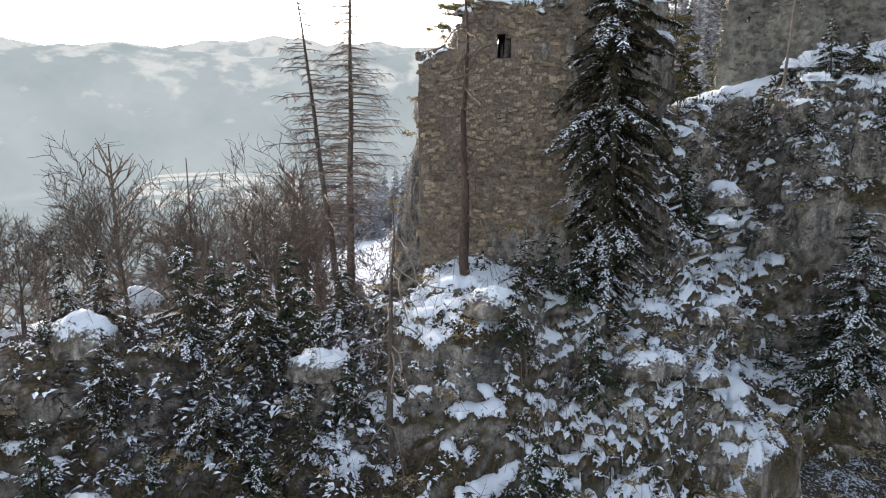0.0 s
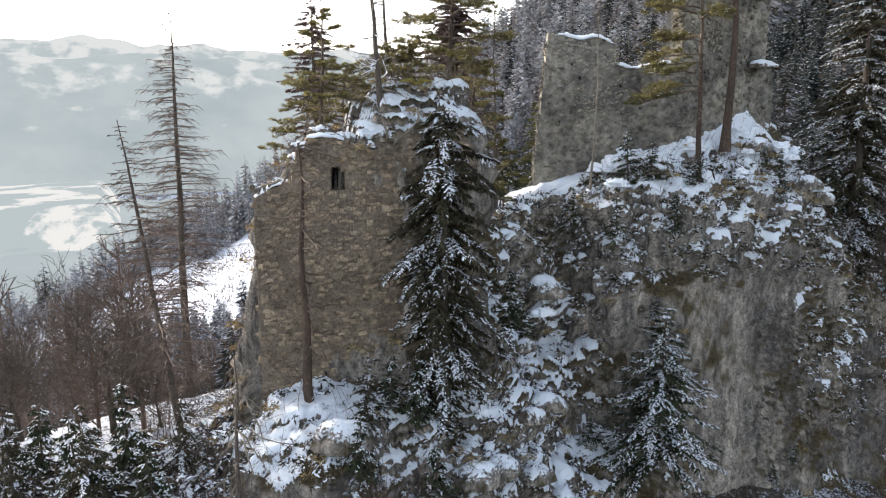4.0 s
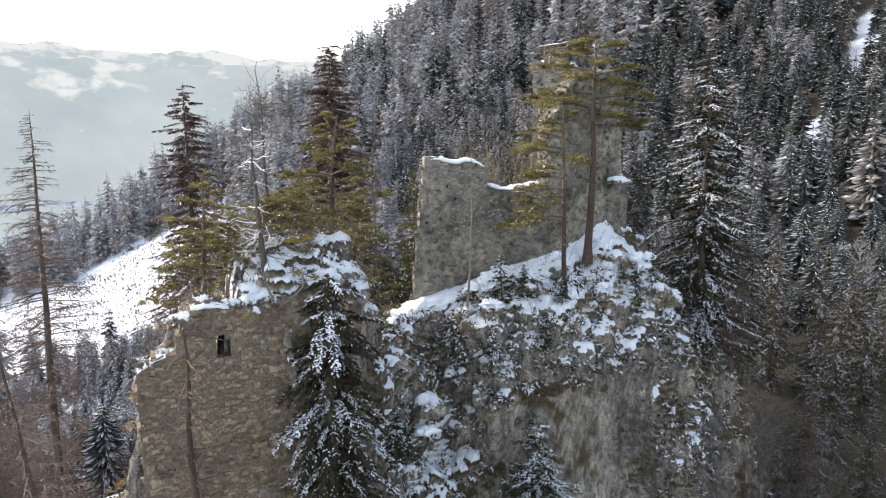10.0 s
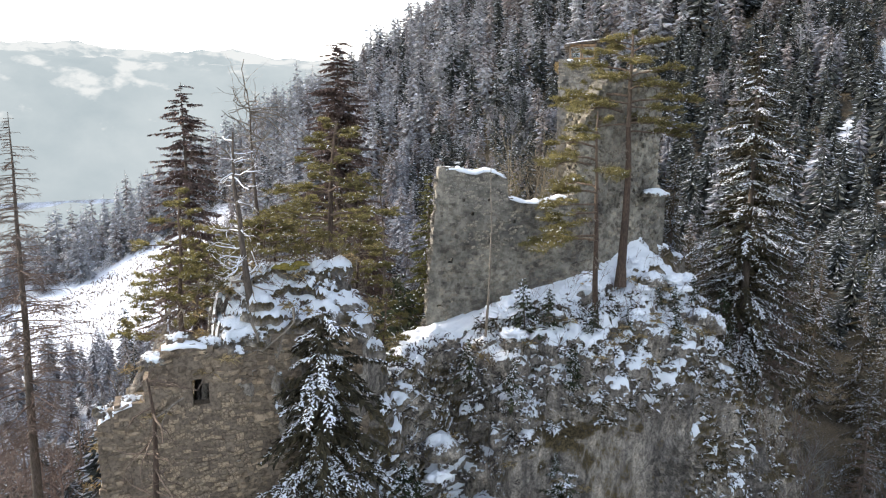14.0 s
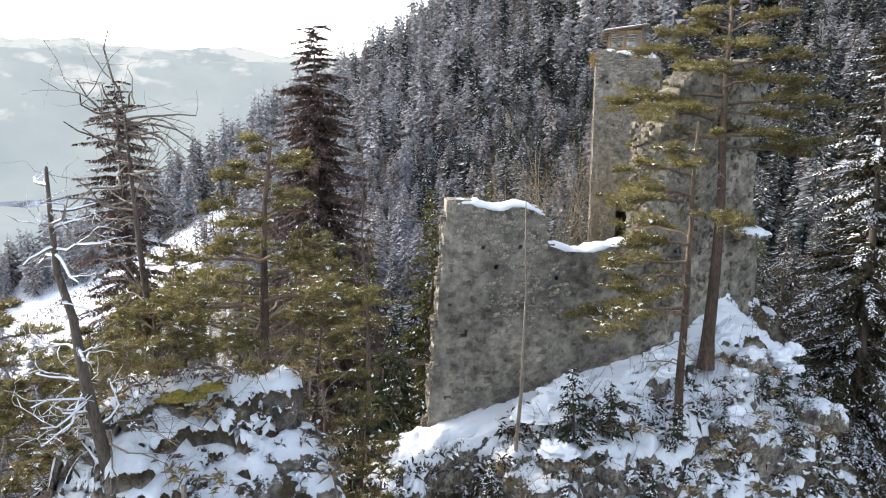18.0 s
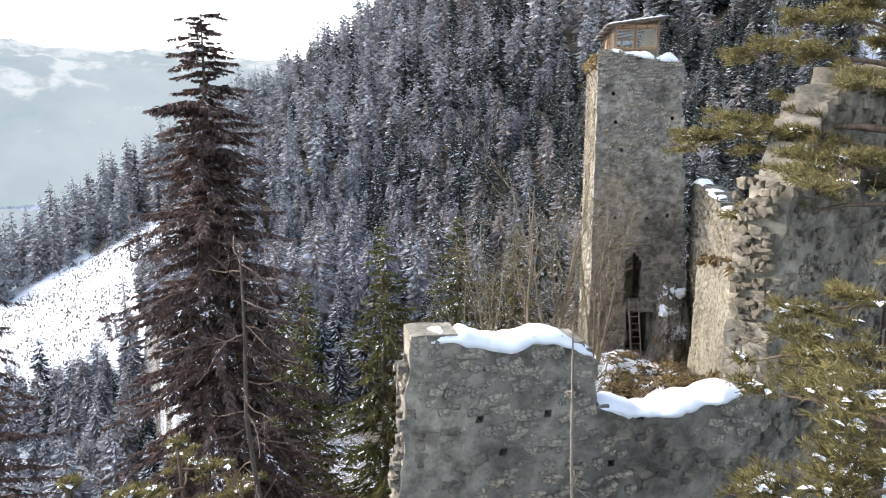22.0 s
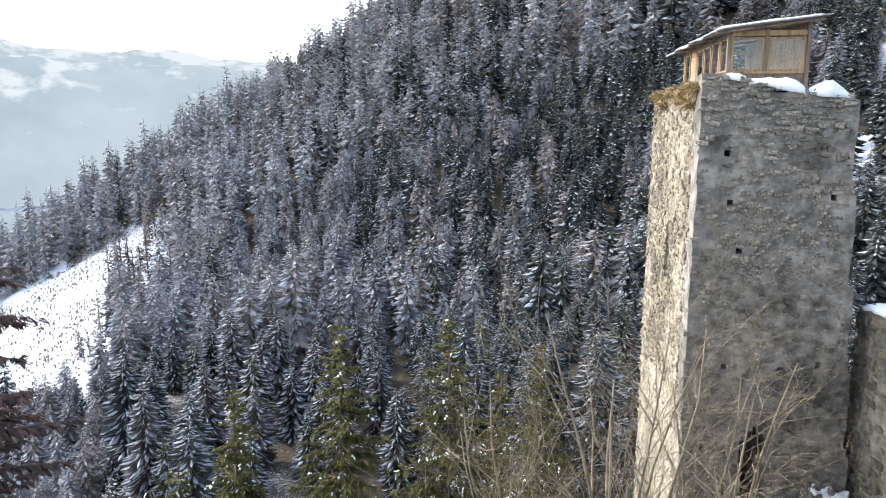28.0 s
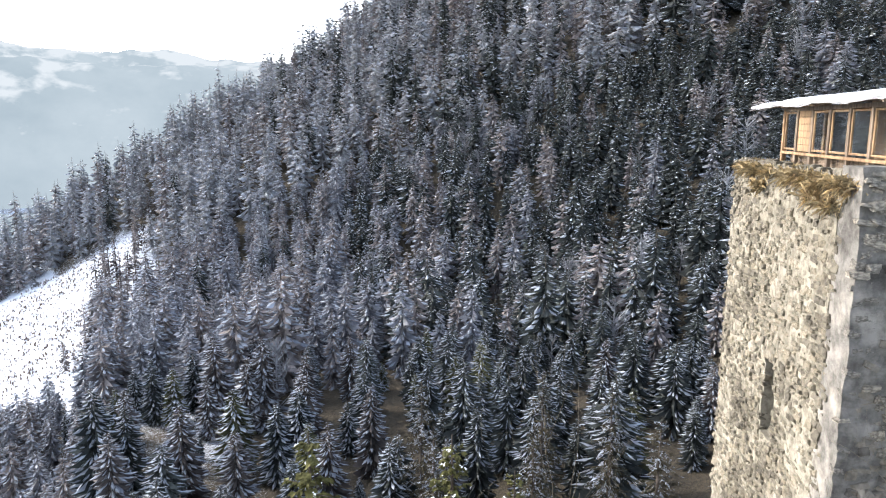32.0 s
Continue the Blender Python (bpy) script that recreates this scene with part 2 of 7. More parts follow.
NEEDLE_PINE = leafy(blotched("pine_needles", [(0.12, 0.11, 0.05), (0.195, 0.178, 0.082), (0.28, 0.25, 0.125)], 0.5, per="island", bump_strength=0.2), 0.45)
# frosted needles, lifted further to carry the haze over the slope
NEEDLE_FROST_HAZE = leafy(blotched("frosted_hazed_needles", [(0.135, 0.142, 0.168), (0.235, 0.247, 0.287), (0.36, 0.378, 0.435)], 0.05, per="island", bump_strength=0.1), 0.2)
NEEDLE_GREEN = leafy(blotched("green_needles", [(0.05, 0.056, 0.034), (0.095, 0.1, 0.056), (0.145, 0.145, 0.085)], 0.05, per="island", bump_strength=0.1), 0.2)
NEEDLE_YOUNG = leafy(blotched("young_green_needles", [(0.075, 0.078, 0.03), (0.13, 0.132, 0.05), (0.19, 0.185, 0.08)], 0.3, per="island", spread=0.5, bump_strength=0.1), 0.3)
# brown needles paled towards lavender, with the haze in the colour
NEEDLE_HAZED = leafy(blotched("hazed_brown_needles", [(0.155, 0.142, 0.148), (0.255, 0.237, 0.245), (0.36, 0.337, 0.348)], 0.05, per="island", bump_strength=0.1), 0.2)
# rime, and on the far crest the distance haze as well, in one colour
NEEDLE_RIME_HAZE = leafy(blotched("rimed_hazed_needles", [(0.22, 0.227, 0.247), (0.32, 0.331, 0.358), (0.44, 0.456, 0.49)], 0.03, per="island", spread=0.35, bump_strength=0.1), 0.25)
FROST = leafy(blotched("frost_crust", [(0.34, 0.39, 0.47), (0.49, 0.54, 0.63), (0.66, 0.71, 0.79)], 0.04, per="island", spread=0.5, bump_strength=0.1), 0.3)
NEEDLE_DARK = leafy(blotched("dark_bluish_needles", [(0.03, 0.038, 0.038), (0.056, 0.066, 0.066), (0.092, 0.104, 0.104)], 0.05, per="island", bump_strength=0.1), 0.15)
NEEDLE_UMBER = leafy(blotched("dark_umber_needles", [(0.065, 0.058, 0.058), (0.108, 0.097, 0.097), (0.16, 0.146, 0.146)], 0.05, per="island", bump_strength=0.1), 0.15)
BRUSH = blotched("olive_brown_wands", [(0.17, 0.145, 0.105), (0.3, 0.255, 0.18)], 0.3)
DRYGRASS = leafy(blotched("dry_grass", [(0.3, 0.235, 0.13), (0.5, 0.41, 0.25)], 2.0, per="island", bump_strength=0.2), 0.35)
DRYBROWN = leafy(blotched("brown_grass", [(0.2, 0.145, 0.08), (0.36, 0.275, 0.16)], 2.0, per="island", bump_strength=0.2), 0.3)
MOSS = blotched("yellow_moss", [(0.16, 0.14, 0.03), (0.3, 0.24, 0.06)], 2.0)
WOOD = blotched("golden_timber", [(0.24, 0.15, 0.082), (0.4, 0.265, 0.15)], 1.2, rough=0.6, stretch=(1, 1, 0.15), bump_strength=0.2)
WOOD_GREY = blotched("weathered_timber", [(0.14, 0.105, 0.078), (0.28, 0.22, 0.165)], 1.5, rough=0.8, stretch=(1, 1, 0.12), bump_strength=0.3)
METAL_ROOF = blotched("roof_sheet", [(0.3, 0.3, 0.31), (0.42, 0.42, 0.43)], 0.8, rough=0.5, bump_strength=0.15)
BOUGH = blotched("pale_pine_bough", [(0.1, 0.072, 0.054), (0.2, 0.15, 0.115)], 1.5, stretch=(1, 1, 0.25), bump_scale=18, bump_dist=0.03)
GLASS, gt, gb = material("window_glass", 0.03)
gb.inputs["Transmission Weight"].default_value = 1.0
gb.inputs["Base Color"].default_value = (0.9, 0.95, 0.95, 1)
gb.inputs["IOR"].default_value = 1.45

# ---- mesh tools ----
def np_mesh(name, verts, faces, mats, index=None, smooth=False, attrs=None):
    """A mesh from arrays of corners and of triangles or quads."""
    V, F = np.asarray(verts, np.float32), np.asarray(faces, np.int32)
    me = bpy.data.meshes.new(name)
    me.vertices.add(len(V))
    me.vertices.foreach_set("co", V.ravel())
    k = F.shape[1]
    me.loops.add(F.size)
    me.loops.foreach_set("vertex_index", F.ravel())
    me.polygons.add(len(F))
    me.polygons.foreach_set("loop_start", np.arange(0, F.size, k, dtype=np.int32))
    me.polygons.foreach_set("loop_total", np.full(len(F), k, np.int32))
    for m in mats if isinstance(mats, (list, tuple)) else [mats]:
        me.materials.append(m)
    if index is not None:
        me.polygons.foreach_set("material_index", np.asarray(index, np.int32))
    me.polygons.foreach_set("use_smooth", np.full(len(F), smooth, bool))
    me.update(calc_edges=True)
    for key, data in (attrs or {}).items():
        a = me.attributes.new(key, "FLOAT", "POINT")
        a.data.foreach_set("value", np.asarray(data, np.float32))
    me.validate()
    return me


class Geo:
    """Corners and triangles gathered piece by piece."""

    def __init__(self):
        self.v, self.f, self.n = [], [], 0

    def put(self, V, F):
        F = np.asarray(F)
        if F.shape[1] == 4:
            F = np.concatenate([F[:, :3], F[:, [0, 2, 3]]])
        self.v.append(np.asarray(V, float))
        self.f.append(F + self.n)
        self.n += len(V)

    def arrays(self):
        return np.concatenate(self.v), np.concatenate(self.f)

    def mesh(self, name, mat, smooth=False):
        return np_mesh(name, *self.arrays(), mat, smooth=smooth)


def thing(name, label, category, at=(0, 0, 0), group="", kind=""):
    ob = new(name)
    ob.location = at
    ob.empty_display_size = 0.2
    return tagged(ob, label, category, group, kind)


def child(name, me, parent, label=""):
    ob = new(name, me)
    ob.parent = parent
    if label:
        ob["label"] = label
    return ob


def part(name, bm, mat, parent, label=""):
    me = bpy.data.meshes.new(name)
    bm.to_mesh(me)
    bm.free()
    me.materials.append(mat)
    return child(name, me, parent, label)


def box(bm, size, m=None, bevel=0.0):
    """A box of that size, resting on z = 0 of its pose, its edges rounded."""
    made = bmesh.ops.create_cube(bm, size=1.0, matrix=(m or Matrix()) @ Matrix.Translation((0, 0, size[2] / 2)) @ Matrix.Diagonal((*size, 1)))
    if bevel:
        edges = {e for v in made["verts"] for e in v.link_edges}
        bmesh.ops.bevel(bm, geom=list(edges), offset=bevel, segments=1, affect="EDGES")
    return bm


def tube(points, radii, sides=6):
    """A closed tapering tube along points."""
    P, R = np.asarray(points, float), np.asarray(radii, float)
    T = np.gradient(P, axis=0)
    T /= np.linalg.norm(T, axis=1)[:, None] + 1e-9
    ref = np.where(np.abs(T[:, 2:]) > 0.9, [[1.0, 0, 0]], [[0, 0, 1.0]])
    A = np.cross(T, ref)
    A /= np.linalg.norm(A, axis=1)[:, None] + 1e-9
    B = np.cross(T, A)
    a = np.linspace(0, 2 * np.pi, sides, endpoint=False)
    V = P[:, None] + R[:, None, None] * (np.cos(a)[None, :, None] * A[:, None] + np.sin(a)[None, :, None] * B[:, None])
    n = len(P)
    i, j = np.meshgrid(np.arange(n - 1), np.arange(sides), indexing="ij")
    k = (j + 1) % sides
    F = np.stack([i * sides + j, i * sides + k, (i + 1) * sides + k, (i + 1) * sides + j], -1).reshape(-1, 4)
    V = np.concatenate([V.reshape(-1, 3), P[-1:] + T[-1:] * R[-1]])
    tip = len(V) - 1
    j = np.arange(sides)
    cap = np.stack([(n - 1) * sides + j, (n - 1) * sides + (j + 1) % sides, np.full(sides, tip)], -1)
    F = np.concatenate([F[:, :3], F[:, [0, 2, 3]], cap])
    return V, F


def fbm(P, scale, octaves=4, seed=0.0, rough=0.5):
    """Fractal value noise on rows of places, about -1 to 1."""
    P = np.asarray(P, float) / scale + seed * 17.31
    out, amp, total = np.zeros(len(P)), 1.0, 0.0
    for o in range(octaves):
        q = np.floor(P).astype(np.int64)
        f = P - q
        f = f * f * (3 - 2 * f)
        acc = np.zeros(len(P))
        for c in range(8):
            d = np.array([c & 1, c >> 1 & 1, c >> 2 & 1])
            h = ((q + d) * np.array([73856093, 19349663, 83492791])).sum(1) + o * 1013
            h = (h ^ (h >> 13)) * 1274126177
            h = ((h ^ (h >> 16)) & 0xFFFF) / 32768.0 - 1
            acc += h * np.where(d, f, 1 - f).prod(1)
        out += amp * acc
        total += amp
        amp *= rough
        P = P * 2.03 + 5.7
    return out / total


def sheet(nu, nv):
    i, j = np.meshgrid(np.arange(nu - 1), np.arange(nv - 1), indexing="ij")
    return np.stack([i * nv + j, (i + 1) * nv + j, (i + 1) * nv + j + 1, i * nv + j + 1], -1).reshape(-1, 4)


def normals(V, nu, nv):
    G = V.reshape(nu, nv, 3)
    n = np.cross(np.gradient(G, axis=0), np.gradient(G, axis=1)).reshape(-1, 3)
    return n / (np.linalg.norm(n, axis=1)[:, None] + 1e-9)

# ---- the land: one ground sheet to the horizon, the crag, the far mountains ----
def smax(a, b, k):
    h = np.clip(0.5 + 0.5 * (a - b) / k, 0, 1)
    return b + (a - b) * h + k * h * (1 - h)


def ground_height(x, y):
    """Gully and wooded mountainside behind the castle, its own spur, the valley to the left."""
    x, y = np.asarray(x, float), np.asarray(y, float)
    P = np.stack([x, y, 0 * x], -1).reshape(-1, 3)
    wob = fbm(P, 90, 4, 1.0).reshape(x.shape) * 9 + fbm(P, 14, 3, 2.0).reshape(x.shape) * 1.2
    slope = -73 + 0.55 * (x - 45) + 0.19 * (y - 232) + wob
    slope = slope - 0.85 * np.maximum(0, y - 560 - 0.3 * np.maximum(x, 0)) - 6
    slope = np.minimum(slope, 230 + 0.05 * x)
    flank = -26 + 0.45 * np.maximum(0, x - 120) - 0.12 * np.maximum(0, y - 120) - 0.35 * np.maximum(0, 40 - y) + 0.4 * wob
    t = np.clip((x + 20) / 110, -0.6, 1.3)
    away = np.abs((x + 20) * -0.46 + (y - 22) * 0.888 - 6) - 16
    spur = -15 - 6 * t - 0.52 * np.maximum(0, away) - 0.2 * np.maximum(0, -20 - x) + 0.25 * wob
    valley = -255 + 0.03 * np.maximum(0, y - 1800) + 0.3 * wob
    z = smax(slope, spur, 14)
    z = smax(z, np.where(x > 20, flank, -400), 14)
    return smax(z, valley, 30)


def graded(lo, hi, centre, near, grow):
    out = [centre]
    for sign, end in ((-1, lo), (1, hi)):
        p, s, side = centre, near, []
        while (end - p) * sign > 0:
            p += sign * s
            s *= grow
            side.append(p)
        out = (side[::-1] + out) if sign < 0 else out + side
    return np.array(out)


def in_clearing(x, y):
    """The felled, snow-covered part of the mountainside."""
    P = np.stack([x, y, 0 * x], -1)
    w = fbm(P, 26, 3, 5.0) * 8
    right = 43 + 0.08 * (y - 352) + w
    return (x < right) & (y > 318 + 0.75 * np.maximum(0, 22 - x) + w) & (y < 474 + 0.2 * np.maximum(0, 27 - x) + w) & (x > -190)


def in_gully(x, y):
    """A treeless snow chute high on the mountainside."""
    P = np.stack([x, y, 0 * x], -1)
    along = (x - 190) * 0.876 + (y - 158) * 0.482
    across = (y - 158) * 0.876 - (x - 190) * 0.482 + 9 * fbm(P, 24, 3, 8.0)
    return (np.abs(across) < 4.0 + 5 * fbm(P, 9, 2, 3.0)) & (along > 0) & (along < 190)


gx, gy = graded(-4200, 4300, 10.0, 3.0, 1.045), graded(-1500, 4700, 40.0, 3.0, 1.04)
GX, GY = np.meshgrid(gx, gy, indexing="ij")
GZ = ground_height(GX, GY)
gv = np.stack([GX, GY, GZ], -1).reshape(-1, 3)
gn = normals(gv, len(gx), len(gy))
clear = in_clearing(gv[:, 0], gv[:, 1]) | in_gully(gv[:, 0], gv[:, 1])
cover = 0.34 + 0.12 * (gv[:, 0] < 0) + 0.25 * fbm(gv, 7, 3, 3.0) + np.where(clear, 0.46 + 0.1 * fbm(gv, 11, 3, 13.0), 0.12) - 0.28 * np.clip((gv[:, 0] - 38) / 12, 0, 1) * ~clear
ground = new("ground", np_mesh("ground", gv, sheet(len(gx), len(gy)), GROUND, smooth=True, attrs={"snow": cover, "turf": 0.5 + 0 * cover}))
tagged(ground, "snow-dusted mountain ground with leaf litter and felled clearing", "ground", kind="structure")


def feature(x, xs, vs):
    """A height or depth that follows the crag from its left end to its right."""
    s = np.interp(x, xs, vs)
    return s


CX = (-34, -16, -6, -1.9, -0.7, 2, 5.5, 9.3, 11.5, 15, 17, 20, 25, 31, 36, 40, 45, 58)
LINES = []


def line(depth, height):
    """One line along the crag, from front to back: depth and height at CX."""
    LINES.append((depth, height))


line((-12,) * 18, (-46, -44, -42, -42, -42, -42, -42, -42, -42, -44, -44, -45, -46, -46, -46, -46, -46, -46))
line((12, 10, 12, 12, 12, 13, 14, 15, 17, 20, 22, 24, 27, 29, 28, 27, 26, 20), (-27, -25, -23, -23, -23, -24, -25, -25, -25, -24, -24, -25, -26, -27, -28, -28, -29, -32))
line((22, 20, 22, 22, 22, 22, 23, 25, 27, 31, 32, 33, 34, 34.6, 35.6, 36, 37, 34), (-19, -17, -16, -16.5, -16.5, -16.5, -17, -18, -17, -15, -16, -17, -21, -22, -22, -23, -25, -28))
line((27, 24.5, 26, 26, 26, 26.5, 27, 28, 30, 35.6, 36, 35.4, 35.7, 36.2, 37.4, 38.6, 40, 44), (-16, -12.5, -12.5, -13, -13, -13, -13.5, -14, -13, -11, -11.5, -12, -13, -14, -14, -15, -17, -25))
line((31, 27, 28.5, 28.2, 28.2, 28.6, 29, 29.8, 32, 37.9, 38.6, 36.2, 36.2, 36.6, 38.2, 39.6, 41, 50), (-14, -9.3, -10.6, -10, -9.5, -9.3, -10.3, -11.8, -10.5, -8.2, -7.6, -5, -4, -6, -8, -9.5, -11, -22))
line((34, 30, 31, 31.0, 31.0, 31.4, 31.6, 31.8, 34, 38.9, 39.8, 37, 36.9, 37.2, 38.9, 40.2, 41.6, 55), (-13.5, -9.6, -10.6, -8.9, -7.6, -7.2, -8.0, -8.8, -7.5, -5.6, -5.2, -1.8, -0.6, -2.4, -4.5, -6.5, -7.3, -20))
line((37, 33, 33, 33, 32.75, 32.75, 32.75, 32.7, 35.6, 39.6, 40.6, 38.4, 37.8, 38.5, 39.7, 41.8, 44, 60), (-13.5, -10.5, -10.8, -8.9, -7.0, -6.6, -7.2, -7.8, -3, -2.2, -1.5, 1.0, 1.9, 1.6, -2.2, -4.6, -6.6, -18))
line((40, 37, 35, 34.5, 33.2, 32.95, 32.8, 32.9, 36.6, 40.2, 41.2, 40, 39.6, 40, 41.2, 44, 48, 64), (-14, -11.5, -11, -8.8, 0.6, 4.0, 4.7, 5.0, 0.2, 0.2, 0.8, 2.3, 3.2, 4.6, 1.6, -2.6, -7, -17))
line((45, 42, 39, 37, 34.5, 34.6, 34.6, 34.4, 38.0, 41.4, 41.8, 41.2, 41, 41.6, 43.4, 48, 53, 68), (-16, -13.5, -12, -9.5, 1.0, 5.2, 7.2, 7.3, 0.4, 0.7, 1.4, 2.2, 4.2, 6.2, 4.0, -0.8, -7, -16))
line((52, 48, 43, 41, 37, 36.6, 36.6, 36.4, 40, 43, 43.4, 43.6, 45, 48, 52, 56, 62, 72), (-20, -17, -14, -12, -1.0, 4.6, 7.0, 7.0, -1.5, 0.4, 1.4, 2.6, 3.0, 3.4, 3.4, 1.6, -6.5, -15))
line((58, 54, 48, 45, 40, 39.6, 39.6, 39.4, 42, 44.6, 45.4, 46.5, 50.5, 56, 60, 64, 69, 80), (-25, -22, -18, -15, -6, 0, 2.5, 2.5, -5, -1.6, -0.4, 1.6, 2.4, 2.2, 2.2, 1.5, -6.5, -16))
line((64, 60, 54, 50, 44, 43.6, 43.6, 43.4, 45, 47, 48, 49.5, 54.5, 61, 70.5, 74, 77, 90), (-30, -27, -22, -19, -14, -9, -7, -6.5, -9.5, -7, -6, -4.5, -3.4, -2.5, -4, -5, -11, -19))
line((92, 88, 84, 82, 80, 78, 76, 74, 74, 76, 77, 78, 82, 88, 94, 98, 100, 106), (-66, -63, -58, -56, -54, -52, -48, -46, -44, -42, -41, -40, -38, -36, -34, -32, -32, -34))
line((130, 126, 122, 122, 120, 118, 116, 114, 112, 112, 112, 112, 114, 116, 118, 120, 124, 130), (-150, -150, -150, -150, -148, -146, -144, -140, -138, -136, -134, -132, -128, -120, -115, -110, -105, -102))
NU, SPAN = 520, (6, 14, 26, 30, 30, 28, 28, 32, 18, 12, 10, 8, 4)


def crag_sheet():
    xs = np.interp(np.linspace(0, 1, NU), (0, 0.1, 0.92, 1), (-34, -14, 46, 58))
    ys = np.array([feature(xs, CX, a) for a, _ in LINES]).T
    zs = np.array([feature(xs, CX, b) for _, b in LINES]).T
    cols = np.concatenate([[k + i / n for i in range(n)] for k, n in enumerate(SPAN)] + [[len(SPAN)]])
    k = np.minimum(cols.astype(int), len(SPAN) - 1)
    f = cols - k
    Y, Z = ys[:, k] * (1 - f) + ys[:, k + 1] * f, zs[:, k] * (1 - f) + zs[:, k + 1] * f
    V = np.stack([np.repeat(xs[:, None], len(cols), 1), Y, Z], -1)
    for _ in range(2):      # soften the folds between the lines
        V[:, 1:-1] = 0.25 * V[:, :-2] + 0.5 * V[:, 1:-1] + 0.25 * V[:, 2:]
        V[1:-1] = 0.25 * V[:-2] + 0.5 * V[1:-1] + 0.25 * V[2:]
    nv = len(cols)
    V = V.reshape(-1, 3)
    n = normals(V, NU, nv)
    steep = 1 - np.clip(n[:, 2], 0, 1)
    ridge = 1 - np.abs(fbm(V * (1, 1, 0.45), 3.4, 4, 2.0)) * 2.4
    lump = fbm(V, 6.5, 4, 1.0) * 1.5 + ridge * 0.95 + fbm(V, 1.6, 4, 3.0, 0.6) * 1.15 + fbm(V, 0.6, 3, 4.0) * 0.32
    wall_a = np.exp(-(((V[:, 0] - 4) / 7) ** 4) - ((V[:, 1] - 31.9) / 1.0) ** 4)
    flat = np.exp(-(((V[:, 0] - 26) / 11) ** 4) - ((V[:, 1] - 41.5) / 1.5) ** 4)
    face = np.exp(-(((V[:, 0] - 29) / 6.5) ** 4)) * np.clip((-2.5 - V[:, 2]) / 2.5, 0, 1) * (V[:, 1] > 30)
    lump = lump * (1 - 0.6 * face)
    V = V + n * (lump * (1 - 0.85 * np.maximum(wall_a, flat)) * (0.5 + 0.5 * np.clip(steep * 1.6, 0, 1)))[:, None]
    # broken ledges
    n = normals(V, NU, nv)
    q = V[:, 2] * 1.35 + 4.5 * fbm(V, 6, 3, 6.0) + 0.8 * fbm(V, 1.2, 2, 7.0)
    saw = q - np.floor(q)
    V[:, 1] += (saw - 0.5) * 0.75 * np.clip((0.75 - n[:, 2]) * 2, 0, 1) * np.clip(0.5 + 1.6 * fbm(V, 5, 2, 12.0), 0, 1) * (1 - wall_a)
    n = normals(V, NU, nv)
    snow = (n[:, 2] - 0.62) * 1.25 + 0.38 + 0.6 * fbm(V, 2.4, 3, 8.0) + 0.46 * fbm(V, 0.75, 3, 9.0) - 0.35 * face
    snow -= 0.5 * np.clip((0.45 - n[:, 2]) * 4, 0, 1)
    left = np.clip((-1 - V[:, 0]) / 5, 0, 1) * np.clip((32 - V[:, 1]) / 3, 0, 1)
    snow -= 0.3 * left
    snow += 0.4 * np.exp(-(((V[:, 0] - 27) / 9) ** 4) - ((V[:, 1] - 38.6) / 3.2) ** 4)
    snow += 0.36 * np.exp(-(((V[:, 0] - 6) / 5) ** 4) - ((V[:, 1] - 34.0) / 1.6) ** 4) * (V[:, 2] > 3)
    snow += 0.3 * np.exp(-(((V[:, 0] - 2) / 3.2) ** 4) - ((V[:, 1] - 30.2) / 1.6) ** 4)
    snow += 0.75 * np.exp(-(((V[:, 0] - 16.4) / 1.3) ** 4) - ((V[:, 1] - 39.2) / 1.2) ** 4 - ((V[:, 2] + 6.8) / 1.9) ** 4)
    ledges = np.exp(-(((V[:, 0] - 27.5) / 9.5) ** 6)) * np.clip((V[:, 2] + 2.6) / 1.5, 0, 1) * (V[:, 1] < 41)
    snow += 0.2 * ledges * np.clip(n[:, 2] * 2, 0, 1)
    snow -= 0.3 * np.clip((-2.2 - V[:, 2]) / 1.2, 0, 1) * np.clip((V[:, 0] - 18.5) / 1.5, 0, 1) * (V[:, 1] > 31)
    f = np.clip((V[:, 2] + 5.8) / 3.2, 0, 1)
    off = np.hypot(V[:, 0] - (33.0 + 3.1 * f), V[:, 1] - (37.4 + 2.1 * f))
    snow += 1.1 * np.exp(-(off / 0.7) ** 4) * (np.abs(V[:, 2] + 4.2) < 2.3)
    snow += 0.6 * np.exp(-(((V[:, 0] - 36.5) / 3.4) ** 4) - ((V[:, 2] + 9.2) / 3.2) ** 4) * (V[:, 1] > 34)
    snow -= 0.38 * ((V[:, 1] > 44) & (V[:, 0] > 12))
    snow += 0.16 * np.exp(-(((V[:, 0] - 5.5) / 7) ** 4) - ((V[:, 1] - 27) / 5) ** 4)
    dip = np.exp(-(((V[:, 0] - 2.75) / 0.75) ** 4)) * (V[:, 1] > 33.0) * (V[:, 1] < 42)
    V[:, 2] = V[:, 2] * (1 - dip) + np.minimum(V[:, 2], 1.2) * dip
    snow -= dip * (V[:, 2] < 5)
    snow += 0.3 * np.exp(-(((V[:, 0] - 13.5) / 2.2) ** 4) - ((V[:, 1] - 33.5) / 4) ** 4)
    thick = np.clip((snow - 0.42) * 6, 0, 1) * 0.17 + np.clip(snow - 0.5, 0, 0.5) * 0.4
    V[:, 2] += thick * np.clip(n[:, 2] + 0.15, 0, 1)
    turf = 0.25 + 0.5 * np.clip(n[:, 2] + 0.1, 0, 1) + 0.35 * fbm(V, 2.5, 3, 11.0)
    return V, nv, snow, turf


cv, cnv, csnow, cturf = crag_sheet()
